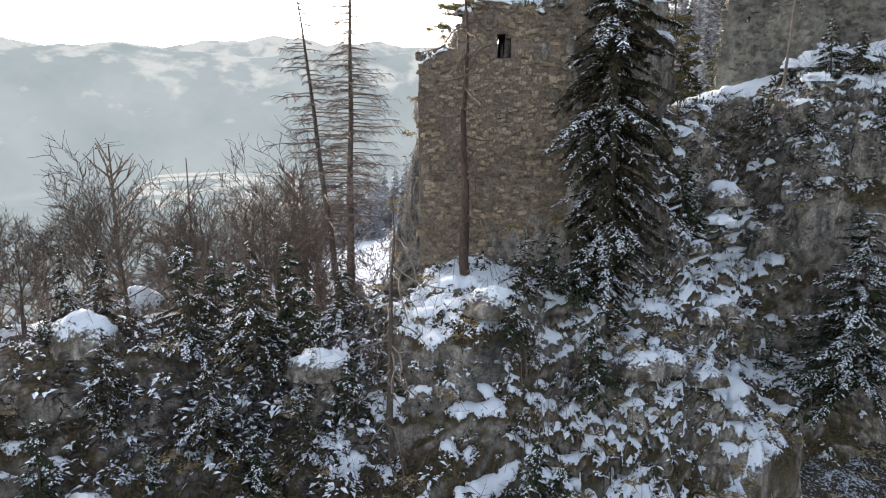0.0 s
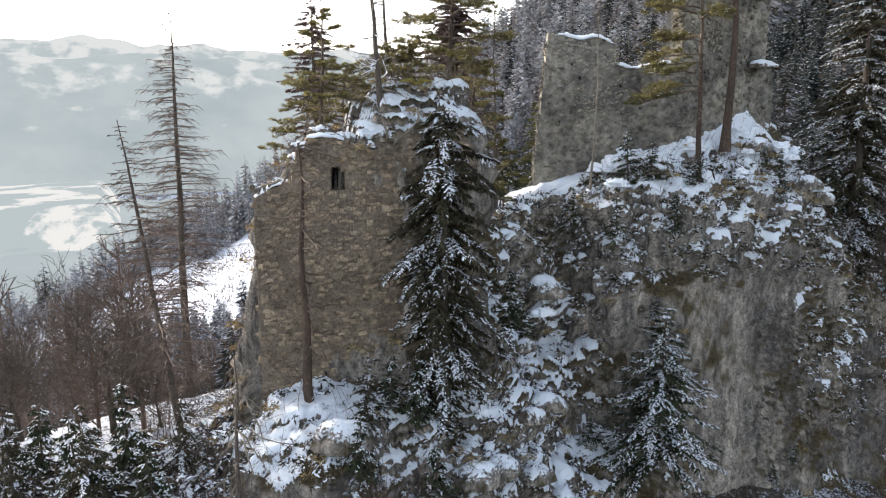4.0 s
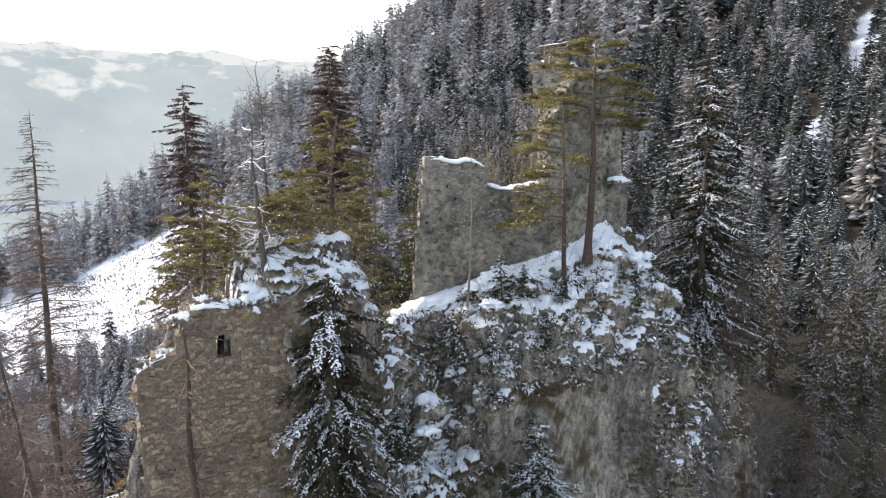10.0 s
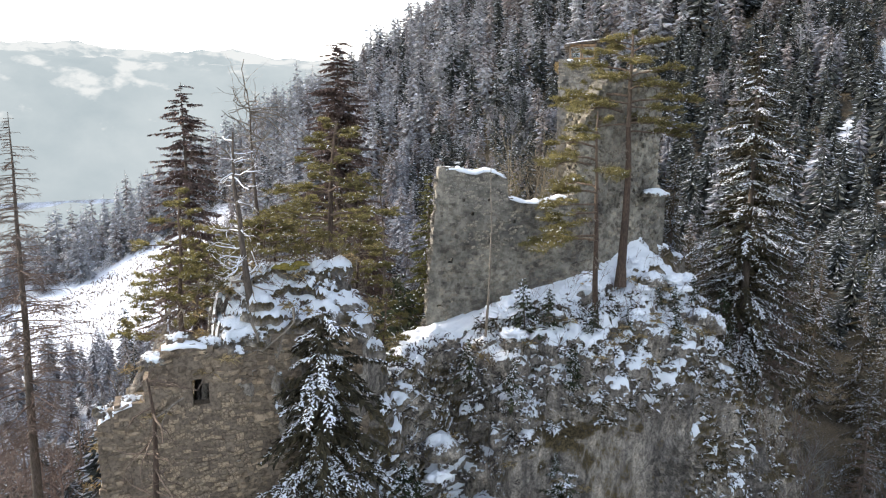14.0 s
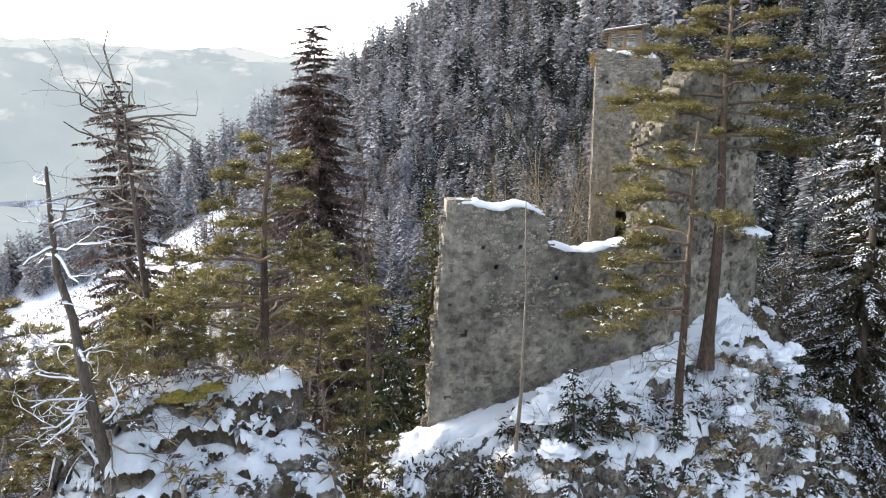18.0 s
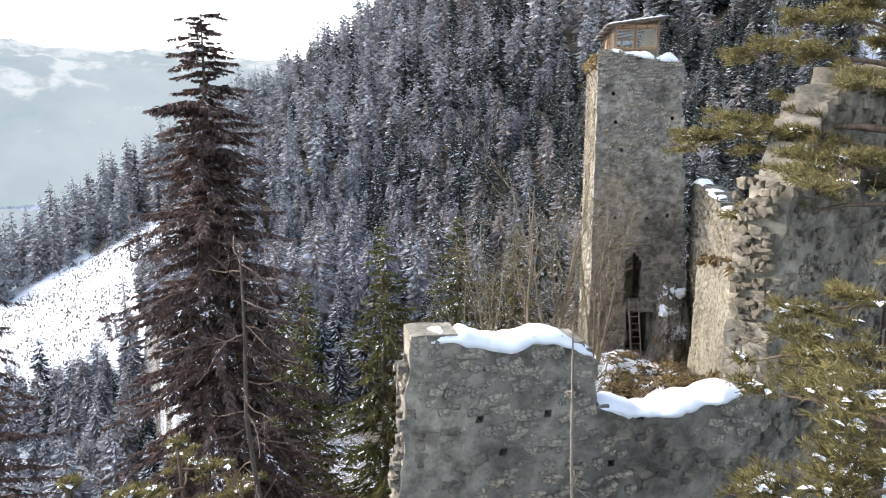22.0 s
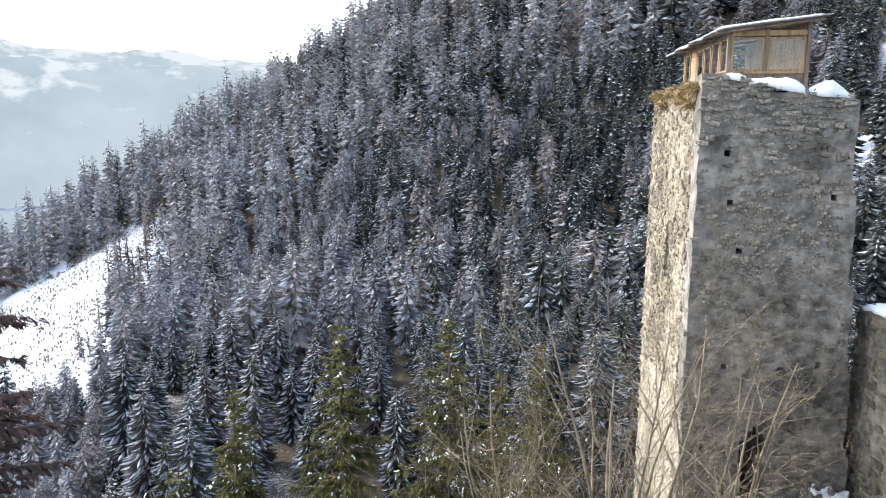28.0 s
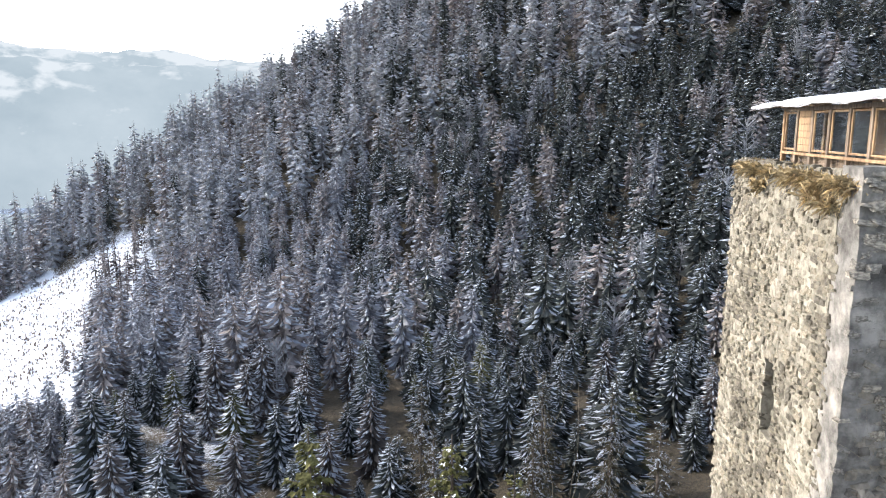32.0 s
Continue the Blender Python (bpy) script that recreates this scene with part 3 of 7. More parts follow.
crag = new("rock_crag", np_mesh("rock_crag", cv, sheet(NU, cnv), ROCK, smooth=True, attrs={"snow": csnow, "turf": cturf}))
tagged(crag, "grey limestone crag with snowy ledges and dry turf", "crag", kind="structure")


def crag_top(x, y):
    """Height of the crag or the ground at a place."""
    d = (cv[:, 0] - x) ** 2 + (cv[:, 1] - y) ** 2
    near = d < 0.5 ** 2
    z = cv[near, 2].max() if near.any() else -999.0
    return max(z, float(ground_height(np.array([x]), np.array([y]))[0]))


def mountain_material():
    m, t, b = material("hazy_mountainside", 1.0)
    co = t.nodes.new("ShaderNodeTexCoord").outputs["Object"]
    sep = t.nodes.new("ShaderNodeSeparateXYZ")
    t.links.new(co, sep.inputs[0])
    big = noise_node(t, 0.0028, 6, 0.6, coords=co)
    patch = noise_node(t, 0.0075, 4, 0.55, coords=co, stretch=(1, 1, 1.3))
    # distance haze is mixed into the wood and snow colours
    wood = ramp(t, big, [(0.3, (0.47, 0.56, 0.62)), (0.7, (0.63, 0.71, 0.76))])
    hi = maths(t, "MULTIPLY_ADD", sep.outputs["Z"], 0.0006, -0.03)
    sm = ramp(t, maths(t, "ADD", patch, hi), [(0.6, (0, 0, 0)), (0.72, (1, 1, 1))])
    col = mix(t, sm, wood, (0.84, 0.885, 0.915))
    # the hazy colours glow by themselves instead of taking light
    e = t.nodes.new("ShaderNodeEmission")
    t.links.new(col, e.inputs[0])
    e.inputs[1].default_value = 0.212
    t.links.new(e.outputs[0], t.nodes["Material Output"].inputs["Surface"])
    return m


def mountain_range(name, label, dist, az0, az1, base, crest, rough, seed, depth):
    na, nr = 220, 40
    az = np.radians(np.linspace(az0, az1, na))
    r = np.linspace(0, 1, nr)
    top = crest + rough * fbm(np.stack([az * 6, 0 * az, 0 * az], -1), 1.0, 5, seed)
    R = dist + depth * r[None] + 0 * az[:, None]
    Z = base + (top[:, None] - base) * np.sin(np.clip(r[None] * 1.15, 0, 1) * np.pi / 2)
    X, Y = -np.sin(az)[:, None] * R, np.cos(az)[:, None] * R
    V = np.stack([X, Y, Z], -1).reshape(-1, 3)
    V[:, 2] += np.abs(fbm(V, 420, 5, seed + 3)) * 90 * np.repeat(r[None], na, 0).ravel() - 20
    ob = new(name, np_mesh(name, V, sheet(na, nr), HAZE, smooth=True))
    return tagged(ob, label, "mountain", kind="structure")


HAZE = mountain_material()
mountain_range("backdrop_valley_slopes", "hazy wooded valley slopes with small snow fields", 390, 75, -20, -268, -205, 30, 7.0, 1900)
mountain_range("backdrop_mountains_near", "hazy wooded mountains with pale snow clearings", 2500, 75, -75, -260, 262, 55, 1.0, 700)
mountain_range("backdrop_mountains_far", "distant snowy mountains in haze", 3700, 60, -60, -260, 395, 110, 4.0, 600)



def valley_fields():
    """Snowy meadows with wooded strips on the valley terrace."""
    na, nr = 90, 60
    az, r = np.radians(np.linspace(11.5, 25.0, na)), np.linspace(1400, 2050, nr)
    A, R = np.meshgrid(az, r, indexing="ij")
    V = np.stack([-np.sin(A) * R, np.cos(A) * R, -152 + 0.004 * (R - 1100)], -1).reshape(-1, 3)
    V[:, 2] += 5 * fbm(V, 260, 2, 5.0)
    rim = np.minimum.reduce([(A - az[0]) / 0.03, (az[-1] - A) / 0.04, (R - r[0]) / 130]).ravel() + 0.8 * fbm(V, 170, 3, 6.0)
    V[:, 2] -= 70 * np.clip(1 - rim, 0, 1) ** 1.5
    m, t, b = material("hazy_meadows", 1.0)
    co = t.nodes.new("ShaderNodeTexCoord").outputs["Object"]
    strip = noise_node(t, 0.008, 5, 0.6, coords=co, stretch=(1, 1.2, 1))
    # haze is painted into both colours, which are then emitted
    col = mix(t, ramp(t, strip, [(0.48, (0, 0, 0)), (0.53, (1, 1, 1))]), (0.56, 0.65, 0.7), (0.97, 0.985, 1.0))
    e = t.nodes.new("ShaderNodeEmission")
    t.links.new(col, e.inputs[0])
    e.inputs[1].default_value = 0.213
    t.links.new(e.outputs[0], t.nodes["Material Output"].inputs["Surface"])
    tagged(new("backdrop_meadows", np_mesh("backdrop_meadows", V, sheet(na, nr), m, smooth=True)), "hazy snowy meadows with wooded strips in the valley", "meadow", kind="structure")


valley_fields()

# ---- trees: generators ----
def leaf_blades(base, way, side, length, width, droop=0.0):
    """Flat pointed blades, two triangles each, from rows of bases."""
    tip = base + way * length[:, None]
    tip[:, 2] -= droop * length
    mid = base + way * (length * 0.45)[:, None]
    mid[:, 2] += 0.02 * length
    a, b = mid + side * width[:, None], mid - side * width[:, None]
    n = len(base)
    V = np.stack([base, a, tip, b], 1).reshape(-1, 3)
    i = np.arange(n) * 4
    return V, np.concatenate([np.stack([i, i + 1, i + 2], -1), np.stack([i, i + 2, i + 3], -1)])


def unit(v):
    return v / (np.linalg.norm(v, axis=-1, keepdims=True) + 1e-9)


def spruce(height, radius, seed, bare=0.08, whorls=34, per=6, twigs=16, snow=0.5, shape=0.85, ragged=0.25, sag=0.35, fine=1.0, outline=None, heavy=0.3, wander=0.55, hang_by=0.55):
    """Trunk, branches with needle sprays, and lumps of snow lying on the sprays."""
    rng = np.random.default_rng(seed)
    trunk, leaf, white = Geo(), Geo(), Geo()
    z = np.linspace(0, height, 9)
    lean = np.cumsum(rng.normal(0, 0.012 * height / 9, (9, 2)), axis=0)
    lean[0] = 0
    r0 = height * 0.0125
    trunk.put(*tube(np.c_[lean, z], r0 * (1 - z / height) ** 0.8 + 0.012, 8))
    for w in range(whorls):
        h = bare + (1 - bare) * (w + rng.random() * 0.7) / whorls
        if h > 0.985:
            continue
        c = np.array([np.interp(h * height, z, lean[:, 0]), np.interp(h * height, z, lean[:, 1]), h * height])
        reach = radius * min(1.0, (1 - h) ** shape * 1.08 + 0.03)
        if outline:
            reach = float(np.interp(h, [p[0] for p in outline], [p[1] for p in outline]))
        for k in range(per):
            a = rng.random() * 2 * np.pi
            hj = min(0.985, max(bare * 0.8, h + rng.normal(0, wander / whorls)))
            c = np.array([np.interp(hj * height, z, lean[:, 0]), np.interp(hj * height, z, lean[:, 1]), hj * height])
            L = reach * (1 - ragged * rng.random() * 1.6 + 0.1 * rng.normal())
            if L < 0.1:
                continue
            out = np.array([np.cos(a), np.sin(a), 0])
            s = np.linspace(0, 1, 5)
            up = 0.22 - 0.35 * (1 - h)
            line = c + out * (L * s)[:, None]
            line[:, 2] += L * (up * s - sag * s ** 2 * (0.6 + 0.6 * rng.random()) + 0.12 * s ** 4)
            if L > 0.5:
                trunk.put(*tube(line[::2], np.linspace(0.012 + 0.008 * L, 0.005, 3), 3))
            m = max(5, int(twigs * (0.35 + L / radius)))
            q = 0.12 + 0.88 * np.sort(rng.random(m)) ** 0.8
            base = np.stack([np.interp(q, s, line[:, i]) for i in range(3)], -1)
            sgn = np.where(rng.random(m) < 0.5, -1, 1)
            across = np.array([-out[1], out[0], 0])
            ang = rng.uniform(0.25, 1.15, m) * sgn
            way = unit(out * np.cos(ang)[:, None] + across * np.sin(ang)[:, None] + np.c_[np.zeros((m, 2)), rng.normal(-0.25, 0.22, m)])
            ln = fine * (0.16 + 0.34 * min(L, 2.6) * (1 - 0.72 * q)) * rng.uniform(0.6, 1.25, m)
            side = unit(np.cross(way, [0, 0, 1.0]) + rng.normal(0, 0.25, (m, 3)))
            leaf.put(*leaf_blades(base, way, side, ln, 0.03 + 0.115 * ln, 0.28))
            hang = unit(way * 0.5 + [0, 0, -1.0])
            leaf.put(*leaf_blades(base, hang, unit(np.cross(hang, out) + 0.01), ln * hang_by, 0.025 + 0.085 * ln))
            load = rng.choice([0.1, 0.6, 2.4], p=[0.7 - heavy, 0.3, heavy])
            pick = rng.random(m) < snow * load * (0.35 + 0.9 * q)
            puff = 0.075 + 0.05 * (load > 2)
            if pick.any():
                lift = np.array([0, 0, 0.03])
                for along, part_len in ((0.08, 0.5), (0.48, 0.5)):
                    at = base[pick] + way[pick] * (along * ln[pick])[:, None] + lift + rng.normal(0, 0.05, (pick.sum(), 3)) * ln[pick][:, None]
                    at[:, 2] -= 0.2 * along * ln[pick]
                    turned = unit(way[pick] + rng.normal(0, 0.3, (pick.sum(), 3)) * (1, 1, 0.3))
                    white.put(*leaf_blades(at, turned, side[pick], ln[pick] * part_len * rng.uniform(0.6, 1.2, pick.sum()), 0.014 + puff * ln[pick], 0.22))
    return trunk, leaf, white


def place_tree(name, label, at, pieces, mats, group="", spin=0.0):
    """An Empty at the foot with trunk, crown and the snow on it."""
    ob = thing(name, label, "tree", at, group)
    ob.rotation_euler = (0, 0, spin)
    for key, geo, mat in zip(("trunk", "crown", "snow_cover", "branches"), pieces, mats):
        if geo is not None and geo.n:
            o = child(key, geo.mesh(key, mat, smooth=key == "trunk"), ob)
            if key != "trunk":
                o["kind"] = "stuff"
    return ob


def branching(geo, start, way, length, radius, rng, depth, bend=0.25, fork=(2, 4), thin=0.6, up=0.15, ends=None, sides=4, level=1.0):
    """Bare boughs that split again and again."""
    n = 5
    pts, p, d = [np.array(start, float)], np.array(start, float), unit(np.array(way, float))
    for _ in range(n - 1):
        d = unit(d + rng.normal(0, bend / 2, 3) + [0, 0, up * 0.3])
        p = p + d * length / (n - 1)
        pts.append(p)
    rad = np.linspace(radius, radius * thin * 0.8, n)
    geo.put(*tube(pts, rad, sides if depth > 1 else 3))
    if ends is not None and depth <= 1:
        ends.append((pts[-1], d))
        ends.append((pts[2], d))
    if depth <= 0:
        return
    for k in range(rng.integers(*fork)):
        i = rng.integers(1, n)
        a = unit(d * (1, 1, level) + rng.normal(0, 0.75, 3) * (1, 1, level) + [0, 0, up])
        branching(geo, pts[i], a, length * rng.uniform(0.5, 0.8), rad[i] * thin, rng, depth - 1, bend, fork, thin, up, ends, sides, level)


def needle_fans(leaf, white, places, ways, rng, size, snow, blades):
    """Brushes of needles round rows of twig places, pointing outwards and up."""
    n = len(places)
    c = np.repeat(places, blades, 0)
    d = np.repeat(ways, blades, 0)
    w = unit(rng.normal(0, 0.75, (n * blades, 3)) * (1, 1, 0.75) + 0.75 * d + [0, 0, 0.42])
    ln = size * rng.uniform(0.6, 1.25, n * blades)
    leaf.put(*leaf_blades(c + rng.normal(0, size * 0.22, c.shape) * (1, 1, 0.5), w, unit(np.cross(w, rng.normal(0, 1, c.shape))), ln, ln * 0.042 + 0.004))
    pick = np.repeat(rng.random(n) < snow, 3)
    c = np.repeat(places, 3, 0)[pick]
    if len(c):
        w = unit(rng.normal(0, 1, c.shape) * (1, 1, 0.15))
        ln = size * rng.uniform(0.5, 1.0, len(c))
        white.put(*leaf_blades(c + [0, 0, size * 0.35], w, unit(np.cross(w, [0, 0, 1.0])), ln, ln * 0.38, 0.2))


def pine(height, radius, seed, crown=0.45, limbs=16, snow=0.12, trunk_r=0.22, lean=(0, 0), dead_limbs=5, bias=None, pull=0.45, size=0.19, cone=False, rise=0.12, twigs=9, dense=1.0):
    """A Scots pine: long bare trunk, paler above, crooked limbs that carry flat fans of needle brushes."""
    rng = np.random.default_rng(seed)
    low, high, leaf, white, dead = Geo(), Geo(), Geo(), Geo(), Geo()
    z = np.linspace(0, 1, 12)
    sway = np.cumsum(rng.normal(0, 0.006 * height, (12, 2)), axis=0) * z[:, None]
    stem = np.c_[sway + np.outer(z, lean), z * height]
    rad = trunk_r * (1 - 0.78 * z) * (1 + 0.35 * np.exp(-z * 25))
    low.put(*tube(stem[:8], rad[:8], 9))
    high.put(*tube(stem[7:], rad[7:], 8))
    for k in range(limbs):
        u = (k + rng.random()) / limbs
        h = crown + (1 - crown) * u
        p = np.array([np.interp(h, z, stem[:, i]) for i in range(3)])
        a = 2.4 * k + rng.normal(0, 0.5)
        if bias is not None and rng.random() < pull:
            a = bias + rng.normal(0, 0.55)
        prof = np.sin(np.clip(u * 0.72 + 0.3, 0, 1) * np.pi) ** 0.55
        if cone:
            prof = (1.08 - u) ** 0.75
        L = radius * prof * rng.uniform(0.65, 1.1)
        if bias is not None:
            L *= 1 + 0.15 * np.cos(a - bias)
        out = np.array([np.cos(a), np.sin(a), 0])
        side = np.array([-out[1], out[0], 0])
        t = np.linspace(0, 1, 7)
        bow = np.cumsum(rng.normal(0, 0.05, 7)) * L
        pts = p + out * (L * t)[:, None] + side * bow[:, None]
        pts[:, 2] += L * (rise * t + 0.35 * u * t - 0.22 * t ** 2 + np.cumsum(rng.normal(0, 0.018, 7)))
        high.put(*tube(pts, np.linspace(0.02 + 0.016 * L, 0.012, 7), 5))
        m = max(5, int(twigs * (0.6 + 0.4 * L / radius)))
        for q in np.sort(rng.uniform(0.28, 1.0, m)):
            b = np.array([np.interp(q, t, pts[:, i]) for i in range(3)])
            ang = rng.uniform(0.3, 1.1) * rng.choice([-1, 1])
            w = unit(out * np.cos(ang) + side * np.sin(ang) + [0, 0, rng.normal(0.12, 0.16)])
            l2 = L * rng.uniform(0.2, 0.4) * (1.15 - 0.5 * q) + 0.12
            sub = b + np.outer(np.linspace(0, 1, 4), w * l2) + rng.normal(0, 0.03 * l2, (4, 3))
            high.put(*tube(sub, np.linspace(0.013, 0.006, 4), 3))
            cnt = max(4, int(dense * l2 / 0.095))
            f = rng.uniform(0.25, 1.05, cnt)
            c = np.stack([np.interp(f, np.linspace(0, 1, 4), sub[:, i]) for i in range(3)], -1)
            spread = rng.normal(0, 0.22 * l2, cnt)
            c += np.cross(w, [0, 0, 1.0]) * spread[:, None] + [0, 0, 0.02]
            needle_fans(leaf, white, c, np.repeat(w[None], cnt, 0), rng, size, snow, 22)
    for k in range(dead_limbs):
        h = rng.uniform(min(0.3, crown * 0.8), crown + 0.12)
        p = np.array([np.interp(h, z, stem[:, i]) for i in range(3)])
        a = rng.random() * 2 * np.pi if bias is None else bias + rng.normal(0, 1.1)
        branching(dead, p, (np.cos(a), np.sin(a), 0.1), radius * rng.uniform(0.25, 0.5), 0.032, rng, 2, 0.75, (1, 3), 0.62, -0.12, sides=5)
    return low, high, leaf, white, dead


def put_pine(name, label, at, *args, group="", **kw):
    low, high, leaf, white, dead = pine(*args, **kw)
    ob = thing(name, label, "tree", at, group)
    child("trunk", low.mesh("trunk", BARK_PINE, True), ob)
    made = [child("upper_trunk", high.mesh("upper_trunk", BOUGH, True), ob, "paler upper trunk and boughs")]
    made.append(child("crown", leaf.mesh("crown", NEEDLE_PINE), ob))
    if white.n:
        made.append(child("snow_cover", white.mesh("snow_cover", SNOW), ob))
    if dead.n:
        made.append(child("dead_wood", dead.mesh("dead_wood", DEADWOOD), ob, "bleached dead branches"))
    for o in made[1:]:
        o["kind"] = "stuff"
    return ob


def larch(height, radius, seed, lean=(0, 0), bare=0.2, count=90, trunk_r=None):
    """A leafless larch: straight trunk, thin level branches with fine twigs."""
    rng = np.random.default_rng(seed)
    trunk, br = Geo(), Geo()
    z = np.linspace(0, 1, 10)
    sway = np.cumsum(rng.normal(0, 0.004 * height, (10, 2)), axis=0) * z[:, None]
    line = np.c_[sway + np.outer(z, lean), z * height]
    r = trunk_r or height * 0.011
    trunk.put(*tube(line, r * (1 - z) ** 0.8 + 0.015, 8))
    for k in range(count):
        h = bare + (1 - bare) * ((k + rng.random()) / count) ** 0.9
        if h > 0.99:
            continue
        p = np.array([np.interp(h, z, line[:, i]) for i in range(3)])
        a = rng.random() * 2 * np.pi
        L = radius * (1 - h) ** 0.65 * rng.uniform(0.5, 1.1) * (1.0 if h > bare + 0.1 else 0.6)
        out = np.array([np.cos(a), np.sin(a), 0])
        s = np.linspace(0, 1, 5)
        pts = p + out * (L * s)[:, None] + rng.normal(0, 0.02 * L, (5, 3)) * s[:, None]
        pts[:, 2] += L * (0.1 * s - 0.42 * s ** 2 + 0.3 * s ** 3)
        br.put(*tube(pts, np.linspace(0.018 + 0.011 * L, 0.012, 5), 3))
        for q in rng.random(int(3 + 5 * L)) * 0.85 + 0.15:
            b = np.array([np.interp(q, s, pts[:, i]) for i in range(3)])
            w = unit(out * 0.6 + np.array([-out[1], out[0], 0]) * rng.choice([-1, 1]) + [0, 0, rng.normal(-0.25, 0.25)])
            br.put(*tube([b, b + w * L * 0.16, b + w * L * 0.3 + [0, 0, -0.06 * L]], [0.015, 0.013, 0.01], 3))
    return trunk, br


def bare_tree(height, radius, seed, stems=1, trunk_r=0.14, depth=5, start=0.25, fork=(2, 4), spread=0.55):
    rng = np.random.default_rng(seed)
    trunk, br = Geo(), Geo()
    for s in range(stems):
        off = rng.normal(0, 0.35, 2) if stems > 1 else np.zeros(2)
        z = np.linspace(0, 1, 7)
        lean = rng.normal(0, 0.1 * height, 2) * (stems > 1)
        line = np.c_[off + np.outer(z, lean) + np.cumsum(rng.normal(0, 0.012 * height, (7, 2)), axis=0) * z[:, None], z * height * 0.8]
        rad = trunk_r * (1 - 0.8 * z)
        trunk.put(*tube(line, rad, 7))
        for k in range(int(9 / stems) + 3):
            h = start + (1 - start) * rng.random()
            p = np.array([np.interp(h, z, line[:, i]) for i in range(3)])
            a = rng.random() * 2 * np.pi
            branching(br, p, (np.cos(a) * spread, np.sin(a) * spread, 0.7), radius * rng.uniform(0.45, 0.8), np.interp(h, z, rad) * 0.55, rng, depth - 1, 0.35, fork, 0.7, 0.18)
    return trunk, br


def round_tree(height, radius, seed, trunk_r=0.16, twig=0.022):
    """A leafless broadleaf: short bole, ascending limbs that fork into a rounded crown of fine twigs."""
    rng = np.random.default_rng(seed)
    trunk, br = Geo(), Geo()
    z = np.linspace(0, 1, 6)
    bole = np.c_[np.cumsum(rng.normal(0, 0.012 * height, (6, 2)), axis=0) * z[:, None], z * height * 0.52]
    trunk.put(*tube(bole, trunk_r * (1 - 0.72 * z), 7))

    def grow(p, d, length, r, depth):
        pts = [p]
        for _ in range(3):
            d = unit(d + rng.normal(0, 0.18, 3) + [0, 0, 0.05])
            p = p + d * length / 3
            pts.append(p)
        br.put(*tube(pts, np.linspace(r, r * 0.6, 4), 4 if depth > 2 else 3))
        if depth == 0:
            return
        for i in ([1, 2, 3, 3] if depth > 1 else [1, 2, 2, 3, 3]):
            side = unit(np.cross(d, rng.normal(0, 1, 3)))
            grow(pts[i], unit(d + side * rng.uniform(0.45, 0.95)), length * rng.uniform(0.55, 0.75), max(twig * 0.7, r * 0.52), depth - 1)

    for k in range(11):
        h = 0.32 + 0.68 * (k + rng.random()) / 11
        p = np.array([np.interp(h, z, bole[:, i]) for i in range(3)])
        a = 2.4 * k + rng.normal(0, 0.4)
        tilt = 1.05 * (1.4 - h)
        way = np.array([np.cos(a) * tilt, np.sin(a) * tilt, 0.75])
        grow(p, way, radius * rng.uniform(0.7, 0.95), max(twig * 1.5, trunk_r * 0.25 * (1.2 - h)), 3)
    return trunk, br


def dead_tree(height, seed, trunk_r=0.16, lean=(0, 0), limbs=14, reach=2.2, start=0.25, droop=-0.35, limb_r=0.012):
    """A dead stem with broken top and drooping bleached boughs."""
    rng = np.random.default_rng(seed)
    trunk, br = Geo(), Geo()
    z = np.linspace(0, 1, 9)
    line = np.c_[np.outer(z, lean) + np.cumsum(rng.normal(0, 0.006 * height, (9, 2)), axis=0), z * height]
    rad = trunk_r * (1 - 0.84 * z)
    trunk.put(*tube(line, rad, 8))
    for k in range(limbs):
        h = start + (1 - start) * rng.random()
        p = np.array([np.interp(h, z, line[:, i]) for i in range(3)])
        a = rng.random() * 2 * np.pi
        branching(br, p, (np.cos(a), np.sin(a), droop), reach * rng.uniform(0.3, 1), limb_r * (1 + reach), rng, 2, 0.55, (1, 4), 0.6, droop * 0.5)
    return trunk, br


def put_bare(name, label, at, pair, bark=None, twig=None, group="", spin=0.0):
    ob = thing(name, label, "tree", at, group)
    ob.rotation_euler = (0, 0, spin)
    stem = child("trunk", pair[0].mesh("trunk", bark or BARK, True), ob)
    if name in ("thicket", "sapling"):
        stem["kind"] = "stuff"
    child("branchwork", pair[1].mesh("branchwork", twig or TWIG), ob)["kind"] = "stuff"
    return ob

